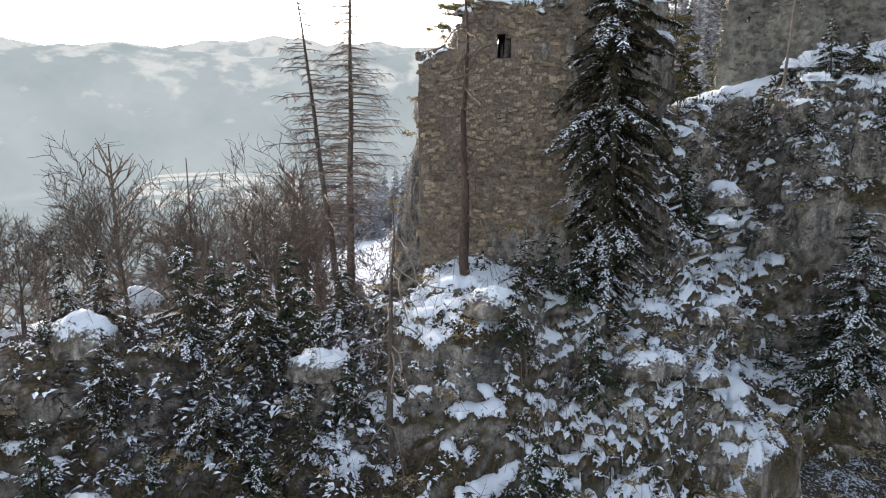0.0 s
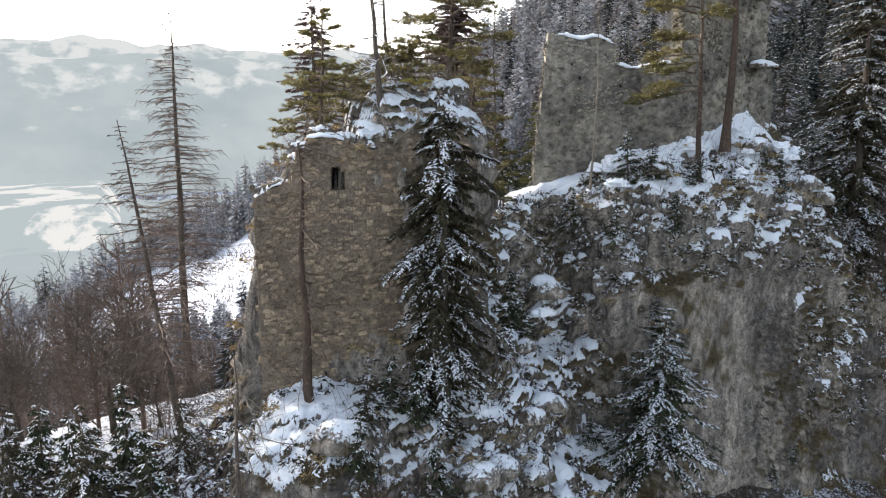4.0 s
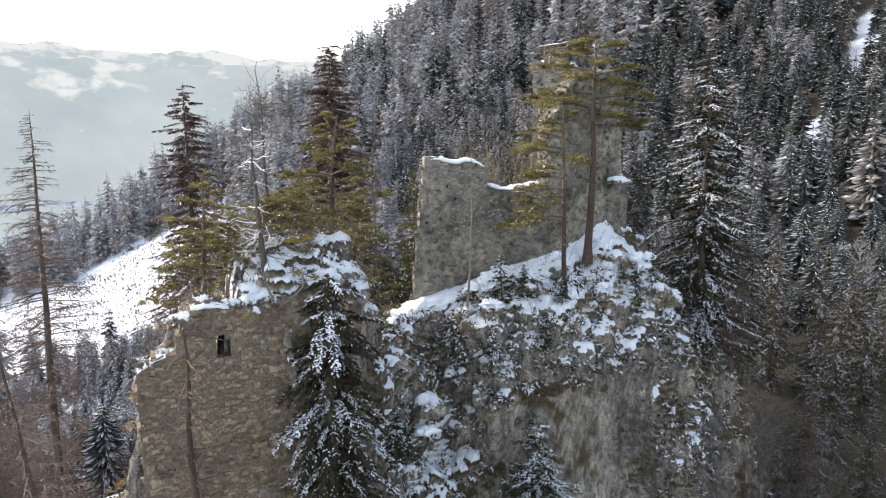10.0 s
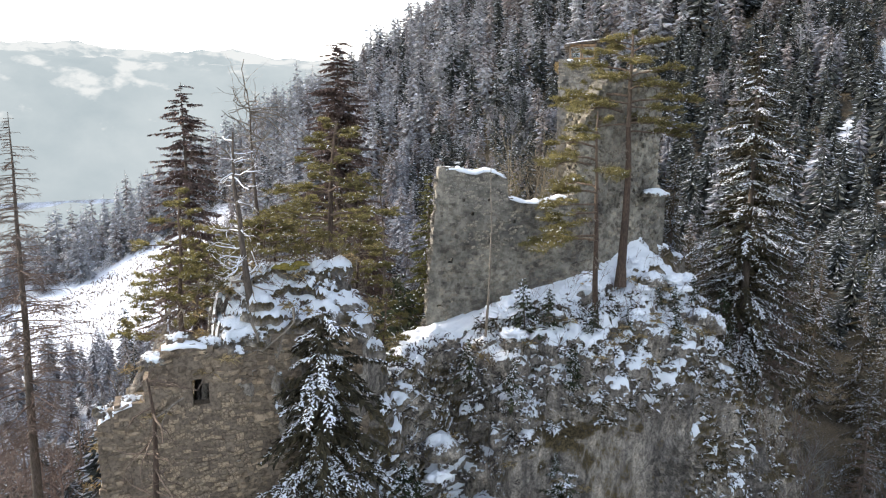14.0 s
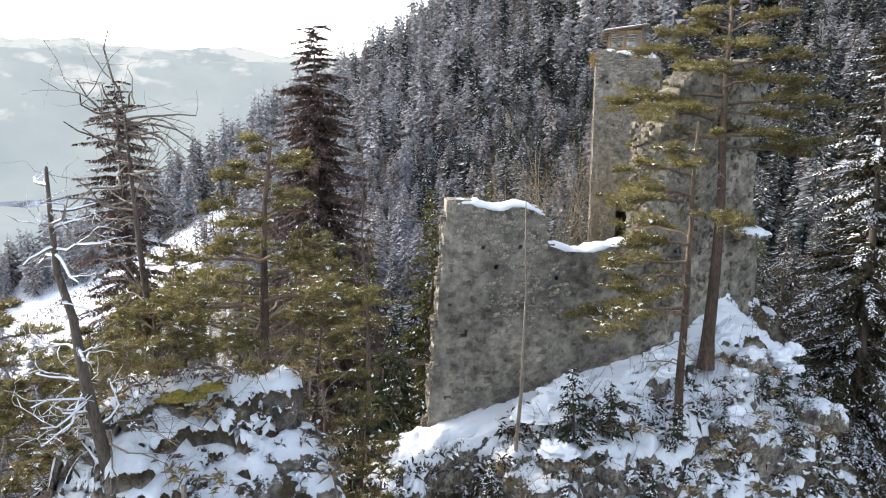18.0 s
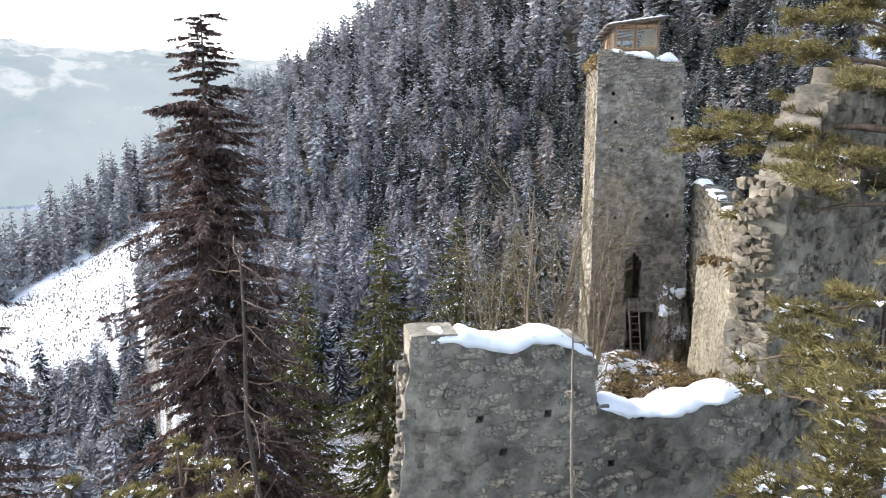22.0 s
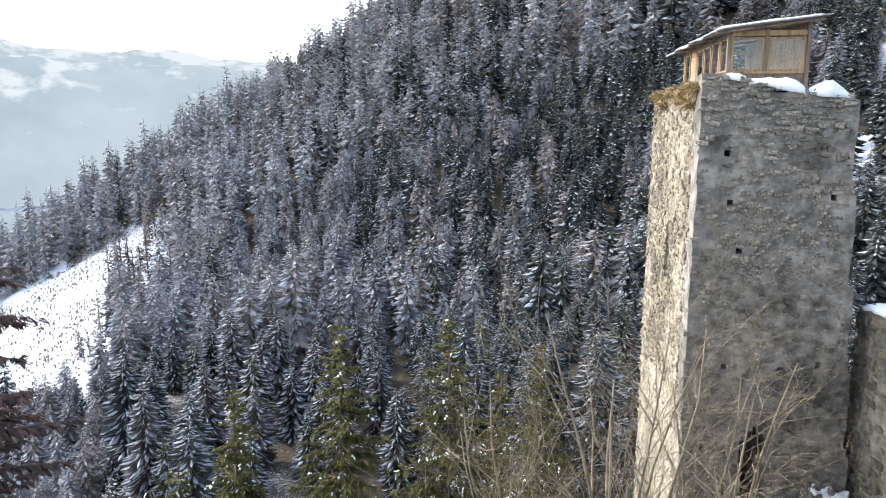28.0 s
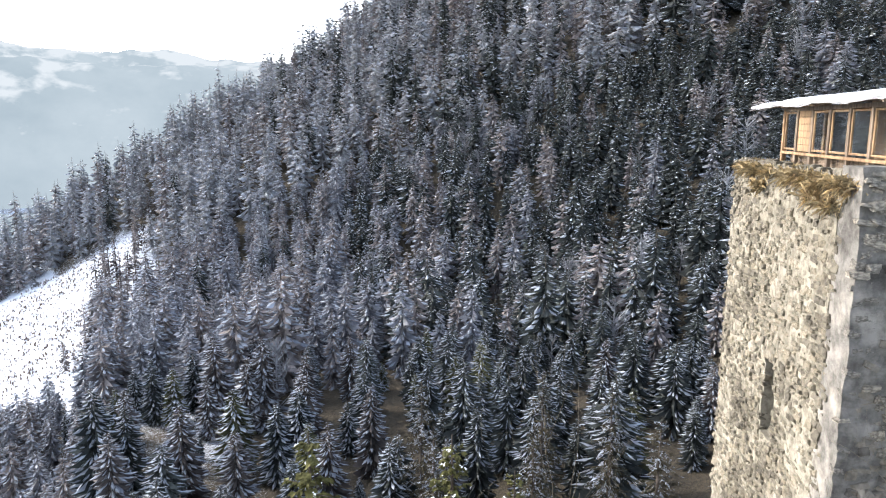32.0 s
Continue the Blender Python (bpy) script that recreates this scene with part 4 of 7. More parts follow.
# ---- masonry ----
def masonry(name, p0, p1, thick, z0, z1, inside, cell=0.2, rough=0.06, mats=None, parent=None, label="", seed=0, lean=0.0, warp=None):
    """A wall from p0 to p1 of small solid cells: inside(s, z) says where it stands, so that tops break off and openings go through."""
    d = np.array([p1[0] - p0[0], p1[1] - p0[1]], float)
    L = np.linalg.norm(d)
    d /= L
    back = np.array([-d[1], d[0]])
    ns, nz = int(round(L / cell)), int(round((z1 - z0) / cell))
    s, z = np.linspace(0, L, ns + 1), np.linspace(z0, z1, nz + 1)
    sc, zc = (s[1:] + s[:-1]) / 2, (z[1:] + z[:-1]) / 2
    S, Z = np.meshgrid(sc, zc, indexing="ij")
    solid = inside(S, Z)
    pad = np.pad(solid, 1)
    faces, key = [], {}
    verts = []

    def corner(i, j, k):
        c = (i, j, k)
        if c not in key:
            key[c] = len(verts)
            verts.append((*(np.array(p0) + d * s[i] + back * thick * k), z[j]))
        return key[c]

    for i in range(ns):
        for j in range(nz):
            if not solid[i, j]:
                continue
            faces.append([corner(i, j, 0), corner(i + 1, j, 0), corner(i + 1, j + 1, 0), corner(i, j + 1, 0)])
            faces.append([corner(i + 1, j, 1), corner(i, j, 1), corner(i, j + 1, 1), corner(i + 1, j + 1, 1)])
            for di, dj, e in ((-1, 0, ((0, 1), (0, 0))), (1, 0, ((1, 0), (1, 1))), (0, -1, ((0, 0), (1, 0))), (0, 1, ((1, 1), (0, 1)))):
                if not pad[i + 1 + di, j + 1 + dj]:
                    (a, b), (c, e2) = e
                    mid = 3
                    for k in range(mid):
                        k0, k1 = k / mid, (k + 1) / mid
                        faces.append([corner(i + c, j + e2, k0), corner(i + a, j + b, k0), corner(i + a, j + b, k1), corner(i + c, j + e2, k1)])
    V = np.array(verts)
    if warp:
        V[:, :2] += d * warp((V[:, :2] - p0) @ d, V[:, 2])[:, None]
    n = np.stack([fbm(V, 0.45, 3, seed + q) for q in (1.0, 2.0, 3.0)], -1)
    slow = fbm(V, 3.0, 3, seed + 9.0)
    V = V + n * rough * 1.6
    V[:, :2] -= back * (slow * rough * 1.2)[:, None]
    if lean:
        V[:, :2] += back * (lean * (V[:, 2:] - z0))
    ob = child(name, np_mesh(name, V, faces, mats, smooth=False), parent, label)
    return ob, (np.array(p0), d, back)


def stone_shapes(count, seed):
    """Worn, angular building stones of unit size."""
    out = []
    for k in range(count):
        bm = bmesh.new()
        bmesh.ops.create_cube(bm, size=1.0)
        rng = np.random.default_rng(seed + k)
        bmesh.ops.bevel(bm, geom=list(bm.edges), offset=0.12, segments=1, affect="EDGES")
        for v in bm.verts:
            v.co += Vector(rng.normal(0, 0.085, 3))
        bmesh.ops.triangulate(bm, faces=list(bm.faces))
        bm.verts.ensure_lookup_table()
        V = np.array([v.co for v in bm.verts])
        F = np.array([[v.index for v in f.verts] for f in bm.faces])
        bm.free()
        out.append((V, F))
    return out


STONES = stone_shapes(10, 40)


def stones(parent, frame_, length, z0, z1, inside, mat, size=(0.34, 0.17), proud=0.05, seed=0, keep=1.0, single=300, near=None, name="stone", face=0.0, depth=0.22, tilt=0.09, jumble=0.35):
    """Courses of stones in a face: those of the stretch seen best as pieces, the others joined."""
    p0, d, back = frame_
    rng = np.random.default_rng(seed)
    rows = []
    z = z0
    while z < z1:
        h = size[1] * rng.uniform(0.7, 1.45)
        s = rng.uniform(-0.2, 0)
        while s < length:
            w = size[0] * rng.uniform(0.55, 1.6)
            rows.append((s + w / 2, z + h / 2 + rng.normal(0, jumble) * h, w, h * rng.uniform(0.7, 1.3)))
            s += w
        z += h
    R = np.array(rows)
    ok = inside(R[:, 0], R[:, 1]) & inside(R[:, 0] - R[:, 2] * 0.4, R[:, 1]) & inside(R[:, 0] + R[:, 2] * 0.4, R[:, 1] + R[:, 3] * 0.3) & inside(R[:, 0], R[:, 1] - R[:, 3] * 0.4)
    ok &= rng.random(len(R)) < keep
    R = R[ok]
    first = np.arange(len(R)) if near is None else np.argsort(np.hypot(R[:, 0] - near[0], (R[:, 1] - near[1]) * 1.0))
    chosen = set(first[:single].tolist())
    meshes = [np_mesh(name, v, f, mat) for v, f in STONES]
    rest = Geo()
    turn = math.atan2(d[1], d[0])
    for i, (s, zz, w, h) in enumerate(R):
        k = int(rng.integers(len(STONES)))
        out = proud * rng.uniform(-0.4, 1.3)
        c = p0 + d * s + back * (face + depth / 2 - out)
        e = Euler((rng.normal(0, 0.05), rng.normal(0, tilt), turn + rng.normal(0, 0.05)))
        m = Matrix.LocRotScale((c[0], c[1], zz), e, (w * 0.99, depth, h * 0.98))
        if i in chosen:
            ob = child(name, meshes[k], parent)
            ob.matrix_basis = m
        else:
            A = np.array(m)
            v, f = STONES[k]
            rest.put(v @ A[:3, :3].T + A[:3, 3], f)
    if rest.n:
        ob = child("joined_stones", rest.mesh("joined_stones", mat), parent)
        ob["kind"] = "stuff"


def snow_cap(parent, frame_, stations, thick, width, seed=0, back_off=0.0, name="snow_cap"):
    """A soft pillow of snow along a wall top: stations of (distance, height)."""
    p0, d, back = frame_
    S = np.array(stations, float)
    n = max(8, int((S[-1, 0] - S[0, 0]) / 0.12))
    s = np.linspace(S[0, 0], S[-1, 0], n)
    z = np.interp(s, S[:, 0], S[:, 1])
    soft = np.pad(z, 4, mode="edge")
    z = sum(soft[k:k + n] for k in range(9)) / 9
    a = np.linspace(0, np.pi, 9)
    P = np.stack([s, 0 * s, z], -1)
    wob, w2 = fbm(P, 0.45, 4, seed, 0.65), fbm(P, 0.4, 4, seed + 4, 0.65)
    ends = np.clip(np.minimum(np.arange(n), np.arange(n)[::-1]) / 4.0, 0.1, 1) ** 0.5
    T = thick * (1 + 0.9 * wob) * ends
    W = width * (1 + 0.5 * w2) * (0.6 + 0.4 * ends)
    V = []
    for k in a:
        across = width * 0.42 + back_off - np.cos(k) * W * 0.6
        zz = z + T * np.sin(k) ** 0.6 - 0.05 - 0.05 * (abs(np.cos(k)) > 0.9) * (1 + wob)
        V.append(np.c_[p0[0] + d[0] * s + back[0] * across, p0[1] + d[1] * s + back[1] * across, zz])
    V = np.stack(V, 1).reshape(-1, 3)
    V += np.stack([fbm(V, 0.32, 4, seed + q, 0.6) for q in (21.0, 22.0, 23.0)], -1) * (0.09, 0.09, 0.07)
    F = sheet(n, 9)
    i = np.arange(n - 1) * 9
    F = np.concatenate([F, np.stack([i, i + 8, i + 17, i + 9], -1)])
    return child(name, np_mesh(name, V, F, SNOW, smooth=True), parent, "thick wind-shaped snow cap")


def profile(points):
    """Wall top by distance, with broken stones."""
    x, z = zip(*points)
    return lambda s: np.interp(s, x, z) + 0.10 * np.sin(s * 7.3) * np.cos(s * 3.1)


# the brown curtain wall on the front crag
wall_a = thing("ruined_wall", "ruined brown rubble wall with a small window hole", "wall", kind="structure")
top_a = profile([(0, 2.1), (0.5, 2.9), (1.7, 3.1), (2.1, 4.6), (2.5, 5.1), (3.2, 5.3), (4.4, 4.9), (5.6, 4.7), (7.0, 5.3), (9, 5.6), (10.2, 5.3), (10.8, 3.0)])


def in_a(s, z):
    hole = (s > 3.42) & (s < 4.15) & (z > 2.7) & (z < 3.65 + 0.1 * np.sin(s * 9))
    edge = s > -0.02 + 0.10 * np.sin(z * 5)
    right = s < 10.4 + 0.35 * np.sin(z * 2.1)
    return (z < top_a(s)) & ~hole & edge & right


A0, A1 = (-1.0, 32.35), (9.8, 32.35)
core_a, fr_a = masonry("wall_core", A0, A1, 1.1, -10.5, 7.0, in_a, 0.22, 0.05, MORTAR_A, wall_a, seed=1)
snow_cap(wall_a, fr_a, [(0.05, 2.25), (0.55, 2.95), (1.3, 3.1)], 0.14, 0.8, 3)
snow_cap(wall_a, fr_a, [(2.5, 5.15), (3.2, 5.3), (4.2, 5.0)], 0.13, 0.6, 4)

# the grey curtain wall and its tall end beside the courtyard
wall_b = thing("curtain_wall", "weathered grey plastered castle wall with snow on its stepped top", "wall", kind="structure")
B0, B1, B2 = (17.2, 42.5), (25.3, 40.3), (33.2, 41.8)
top_b = profile([(-0.75, 9.2), (-0.1, 9.3), (-0.05, 11.2), (0.9, 11.2), (2.1, 10.8), (2.9, 11.15), (3.9, 10.75), (4.15, 10.5), (4.2, 9.4), (5.3, 9.0), (6.5, 9.2), (7.9, 9.45), (8.4, 9.6)])
BS = (B0[0] - 0.75 * 0.965, B0[1] + 0.75 * 0.262)


def in_b(s, z):
    s = s - 0.75
    edge = s > -0.05
    holes = np.zeros(np.shape(s), bool)
    for a, b, r in HOLES_B:
        holes |= (np.abs(s - a) < r) & (np.abs(z - b) < r)
    return (z < top_b(s)) & edge & ~holes


HOLES_B = ((0.3, 7.0, 0.1), (0.9, 5.6, 0.14), (1.5, 9.3, 0.1), (3.1, 9.25, 0.09), (0.6, 2.9, 0.1), (4.6, 7.9, 0.09), (5.9, 6.6, 0.09), (2.1, 8.4, 0.08))
core_b, fr_b = masonry("wall_core", BS, B1, 0.95, -1.5, 11.6, in_b, 0.17, 0.03, PLASTER_B, wall_b, seed=2, warp=lambda s, z: -0.085 * (10.6 - z).clip(0, 9) * (1 - (s - 0.7) / 3).clip(0, 1) + 0.05 * np.sin(z * 2.3) * np.cos(z * 5.1))
top_c = profile([(0, 12.6), (0.3, 13.5), (1.2, 14.9), (1.9, 16.2), (3.4, 17.0), (6.4, 17.1), (7.2, 16.6), (8.0, 16.0)])


def in_c(s, z):
    left = s > 0.1 + 0.06 * np.sin(z * 1.7) - 0.5 * np.clip((9.6 - z), 0, 1)
    right = s < 7.75 + 0.08 * np.sin(z * 3)
    shelf = (s > 6.7) & (z > 9.6) & (z < 15.8) & (s > 6.75 + 0.06 * np.sin(z * 4))
    return (z < top_c(s)) & left & right & ~(shelf & (s > 7.3))


core_c, fr_c = masonry("wall_core", B1, B2, 1.1, 0.0, 17.4, in_c, 0.2, 0.09, PLASTER_B, wall_b, seed=3)
snow_cap(wall_b, (np.array(B0), fr_b[1], fr_b[2]), [(0.35, 11.2), (0.9, 11.2), (2.1, 10.8), (2.9, 11.2), (3.3, 11.0), (4.05, 10.6)], 0.23, 0.85, 1)
snow_cap(wall_b, (np.array(B0), fr_b[1], fr_b[2]), [(4.25, 9.45), (5.3, 9.05), (6.5, 9.25), (7.8, 9.5)], 0.2, 0.9, 2)

# the courtyard wall back to the tower
wall_r = thing("courtyard_wall", "cream-plastered ruined courtyard wall with grass and snow on top", "wall", kind="structure")
R0, R1 = (41.6, 58.9), (33.0, 42.7)
RL = 18.34
top_r = profile([(-0.3, 12.2), (0.8, 12.5), (3.4, 12.1), (5.0, 11.4), (7.2, 11.4), (11, 11.2), (14, 9.9), (18.3, 9.0)])
top_r2 = profile([(0, -1.0), (2.4, -0.5), (3.3, 2.5), (3.9, 8.6), (4.1, 8.85), (7.7, 9.2), (10.4, 9.15), (12.3, 9.1), (18.3, 8.4)])
core_r, fr_r = masonry("wall_core", R0, R1, 0.8, 0.0, 13.0, lambda s, z: z < top_r(s), 0.22, 0.05, PLASTER_B, wall_r, seed=4)
LR = np.array([-fr_r[2][0], -fr_r[2][1]]) * 0.75
core_r2, fr_r2 = masonry("lower_wall_face", (R0[0] + LR[0], R0[1] + LR[1]), (R1[0] + LR[0], R1[1] + LR[1]), 0.72, 0.0, 10.5, lambda s, z: z < top_r2(s), 0.22, 0.05, PLASTER_L, wall_r, "cream lime-plastered lower face", seed=5)
snow_cap(wall_r, fr_r, [(2.3, 12.25), (3.3, 12.1), (4.1, 11.8)], 0.16, 0.6, 5)
snow_cap(wall_r, fr_r, [(0.15, 12.35), (1.0, 12.5), (1.9, 12.35)], 0.2, 0.65, 6)
snow_cap(wall_r, fr_r, [(4.7, 11.5), (6.0, 11.4), (8.0, 11.4), (10.3, 11.25), (12.3, 10.7)], 0.2, 0.7, 7)
for a, b in ((4.2, 5.5), (5.7, 6.7), (7.3, 8.2), (9.0, 10.2)):
    snow_cap(wall_r, fr_r2, [(a, float(top_r2(a)) + 0.05), ((a + b) / 2, float(top_r2((a + b) / 2)) + 0.08), (b, float(top_r2(b)) + 0.05)], 0.12, 0.35, 8 + a, 0.2)

# the keep
TU, TN = np.array([0.8368, -0.5476]), np.array([0.5476, 0.8368])
TM = np.array([36.48, 61.25])
TOWER_TOP = 19.5
tower = thing("castle_tower", "tall square stone keep with a cream lit side and an arched doorway", "tower", kind="structure")


def at_tower(a, b):
    return tuple(TM + TU * a + TN * b)


def in_front(s, z):
    edge = (s < 4.4 + 0.066 * (20 - z)) & (s > -0.02 + 0.04 * np.sin(z * 6))
    door = (np.abs(s - 2.38) < 0.45) & (z > 5.5) & ((z < 7.8) | (np.hypot(s - 2.38, z - 7.8) < 0.46))
    low = (np.abs(s - 2.9) < 0.75) & (z < 4.9) & (z > 2.2)
    holes = np.zeros(np.shape(s), bool)
    for a, b, r in HOLES_T:
        holes |= (np.abs(s - a) < r) & (np.abs(z - b) < r)
    return edge & ~door & ~low & ~holes & (z < np.interp(s, (0, 1.1, 2.2, 3.0, 4.4), (19.55, 19.5, 19.2, 19.1, 18.95)) + 0.08 * np.sin(s * 5))


HOLES_T = ((0.85, 17.2, 0.12), (1.0, 15.7, 0.11), (4.12, 15.8, 0.1), (1.4, 14.15, 0.11), (1.2, 10.4, 0.1), (1.9, 10.4, 0.09), (2.95, 10.4, 0.13), (4.1, 10.45, 0.1), (4.0, 17.0, 0.08))
TL_ = 8.2


def in_left(s, z):
    s = TL_ - s
    slit = (np.abs(s - 4.0 - 0.05 * np.sin(z * 4)) < 0.36) & (z > 12.4) & (z < 14.35)
    return (z < TOWER_TOP) & ~slit


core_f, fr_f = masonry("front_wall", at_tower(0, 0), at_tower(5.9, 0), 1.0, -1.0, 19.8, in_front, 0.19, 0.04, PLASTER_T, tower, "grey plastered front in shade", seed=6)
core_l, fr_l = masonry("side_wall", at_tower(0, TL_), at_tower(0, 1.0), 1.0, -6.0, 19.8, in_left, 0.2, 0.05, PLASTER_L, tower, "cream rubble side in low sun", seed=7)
core_k, fr_k = masonry("back_wall", at_tower(5.4, TL_), at_tower(1.0, TL_), 1.0, -6.0, 19.2, lambda s, z: z < 19.0, 0.4, 0.04, PLASTER_T, tower, seed=8)
core_q, fr_q = masonry("side_wall", at_tower(4.4, 1.0), at_tower(4.4, TL_), 1.0, -3.0, 19.2, lambda s, z: z < 19.0, 0.4, 0.04, PLASTER_T, tower, seed=9)
bm = bmesh.new()
box(bm, (3.0, 6.6, 0.3), Matrix.Translation((*at_tower(2.4, 4.1), 18.9)) @ Matrix.Rotation(math.atan2(TU[1], TU[0]), 4, "Z"), 0.03)
part("top_floor", bm, WOOD_GREY, tower, "flat earth-covered top of the keep")
# no real shutter: this added dark panel stands in for the unlit interior
bm = bmesh.new()
box(bm, (0.05, 0.9, 2.2), Matrix.Translation((*at_tower(0.93, 4.0), 12.3)) @ Matrix.Rotation(math.atan2(TU[1], TU[0]), 4, "Z"), 0.01)
part("shutter", bm, HOLE_SHADE, tower, "dark panel standing in for the unlit depth of the slit")
snow_cap(tower, fr_f, [(0.45, 19.55), (0.8, 19.55), (1.25, 19.5)], 0.18, 0.7, 11)
snow_cap(tower, fr_f, [(1.35, 19.45), (1.8, 19.35), (2.6, 19.15), (3.15, 19.1)], 0.28, 0.85, 12)
snow_cap(tower, fr_f, [(3.1, 19.1), (3.5, 19.05), (4.35, 18.95)], 0.34, 0.95, 13)

# ---- trees about the castle ----
def foot(x, y, sink=0.15):
    return (x, y, crag_top(x, y) - sink)


place_tree("spruce", "tall snowy spruce standing before the brown ruined wall", (7.5, 30.6, -11.4), spruce(18.0, 4.0, 1, bare=0.12, whorls=40, per=12, twigs=64, snow=0.42, ragged=0.5, sag=0.75, fine=0.56, heavy=0.3, wander=1.8, hang_by=0.9, outline=((0, 0.2), (0.18, 1.0), (0.32, 2.2), (0.5, 3.1), (0.7, 3.0), (0.82, 2.6), (0.92, 1.9), (0.98, 1.1), (1, 0.3))), (BARK, NEEDLE_OLIVE, SNOW))
place_tree("spruce", "big dark spruce rising behind the ruins", (15.7, 61.4, -4.5), spruce(25.0, 5.4, 2, bare=0.02, whorls=62, per=13, twigs=80, fine=0.62, snow=0.08, ragged=0.5, sag=0.42, wander=1.3, hang_by=0.7, heavy=0.1, outline=((0, 7.0), (0.15, 6.6), (0.36, 5.2), (0.66, 3.4), (0.8, 2.5), (0.92, 1.65), (0.98, 0.8), (1, 0.15))), (BARK, NEEDLE_BROWN, SNOW))
place_tree("spruce", "slim dark spruce behind the front crag", (4.0, 68.0, -4.5), spruce(21.7, 4.4, 3, bare=0.04, whorls=36, per=10, twigs=50, fine=0.66, snow=0.12, ragged=0.5, sag=0.4, wander=1.2, hang_by=0.7, outline=((0, 6.0), (0.2, 5.7), (0.4, 4.6), (0.62, 3.5), (0.8, 3.0), (0.93, 1.4), (1, 0.1))), (BARK, NEEDLE_BROWN, SNOW))
place_tree("spruce", "tall snowy spruce on the cliff edge", (40.4, 41.2, -5.6), spruce(25.6, 4.8, 4, bare=0.1, whorls=42, per=11, twigs=50, fine=0.6, snow=0.7, ragged=0.45, sag=0.45, heavy=0.36, wander=1.2, hang_by=0.8, outline=((0, 4.4), (0.12, 5.4), (0.3, 5.1), (0.55, 4.1), (0.8, 2.5), (0.93, 1.2), (1, 0.1))), (BARK, NEEDLE_OLIVE, SNOW))
place_tree("spruce", "small snow-laden spruce under the cliff", (20.9, 33.4, -13.6), spruce(9.2, 4.6, 5, bare=0.05, whorls=22, per=9, twigs=44, fine=0.6, snow=1.0, shape=0.75, ragged=0.4, sag=0.4, heavy=0.5), (BARK, NEEDLE, SNOW))
put_pine("pine", "gnarled pine with dead boughs on the snowy ledge", (25.1, 37.3, 1.1), 13.3, 3.7, 11, crown=0.46, limbs=14, dense=1.25, lean=(-2.4, -2.0), trunk_r=0.2, dead_limbs=9, snow=0.14, bias=2.8, pull=0.55, rise=0.0, size=0.2, twigs=13)
put_pine("pine", "tall pine with a flat crown on the snowy ledge", (28.1, 39.3, 3.8), 15.4, 3.9, 12, crown=0.62, limbs=24, dense=1.25, lean=(0.5, 0.2), trunk_r=0.29, dead_limbs=7, snow=0.12, bias=2.76, pull=0.2, rise=0.06, size=0.2, twigs=15)
put_pine("pine", "bushy pine on the front crag", (8.8, 34.9, 7.2), 6.7, 3.0, 13, crown=0.22, limbs=26, cone=True, lean=(-0.1, -0.5), trunk_r=0.16, dead_limbs=5, snow=0.1, rise=0.1, size=0.17, twigs=12)
put_pine("pine", "small olive pine at the crag edge", (2.3, 34.6, 4.8), 6.2, 2.4, 14, crown=0.2, limbs=17, cone=True, lean=(0.2, 0.2), trunk_r=0.12, dead_limbs=4, snow=0.06, size=0.17, twigs=11)
snag_parts = dead_tree(8.5, 21, 0.19, (-0.66, -1.7), 22, 1.5, 0.12, 0.05, 0.016)
snag = put_bare("dead_tree", "broken dead snag with snow along its bleached boughs on the crag", (5.2, 33.3, 5.0), snag_parts, BARK, DEADWOOD)
sv, sf = snag_parts[1].arrays()
child("snow_cover", np_mesh("snow_cover", sv + (0, 0, 0.008), sf, SNOW), snag)["kind"] = "stuff"
put_bare("dead_tree", "dead standing trunk before the brown wall", (1.3, 31.2, -7.9), dead_tree(12.8, 22, 0.25, (-0.5, -1.2), 36, 2.0, 0.12, -0.25, 0.016), BARK_PINE, BOUGH)
put_bare("dead_tree", "thin bare pole of a dead tree before the grey wall", (18.8, 39.3, 1.4), dead_tree(10.6, 23, 0.09, (0.3, 0.5), 5, 0.8, 0.3), DEADWOOD, DEADWOOD)
put_bare("dead_tree", "broken dead stem with tangled boughs", (-2.0, 25.6, -14.5), dead_tree(11.6, 24, 0.17, (0, 0.6), 34, 2.6, 0.1), BARK, DEADWOOD)
put_bare("larch", "leafless larch on the slope below", (-7.2, 54.5, -18.0), larch(32.5, 6.8, 31, (-0.6, 4.0), 0.3, 210))
put_bare("larch", "leafless larch leaning on the slope", (-5.2, 36.0, -11.6), larch(17.5, 4.0, 32, (-1.2, -3.5), 0.25, 120))
put_bare("bare_tree", "leafless broad tree with fine twigs", (-14.5, 41.0, -13.5), round_tree(9.5, 3.4, 41, 0.2))
put_bare("bare_tree", "leafless tree on the slope", (-10.2, 43.0, -13.0), round_tree(11.5, 3.4, 42, 0.2))

# saplings beside the keep, thickets and young spruces on the ledges
for k, (x, y, h) in enumerate(((26.5, 57.0, 13), (28.0, 60, 15), (29.4, 56.5, 13), (31.0, 61, 15), (32.6, 59.0, 14), (33.8, 61.5, 15), (24.5, 54, 11), (22.5, 52.0, 9), (30.2, 64.0, 15), (27, 63, 14), (34.4, 58.0, 11), (33.4, 56.4, 10))):
    put_bare("sapling", "leafless brown sapling beside the keep", foot(x, y), bare_tree(h, h * 0.4, 60 + k, 2, 0.035 + 0.0035 * h, 5, 0.15, (2, 4), 0.5), BRUSH, BRUSH, "saplings beside the keep")


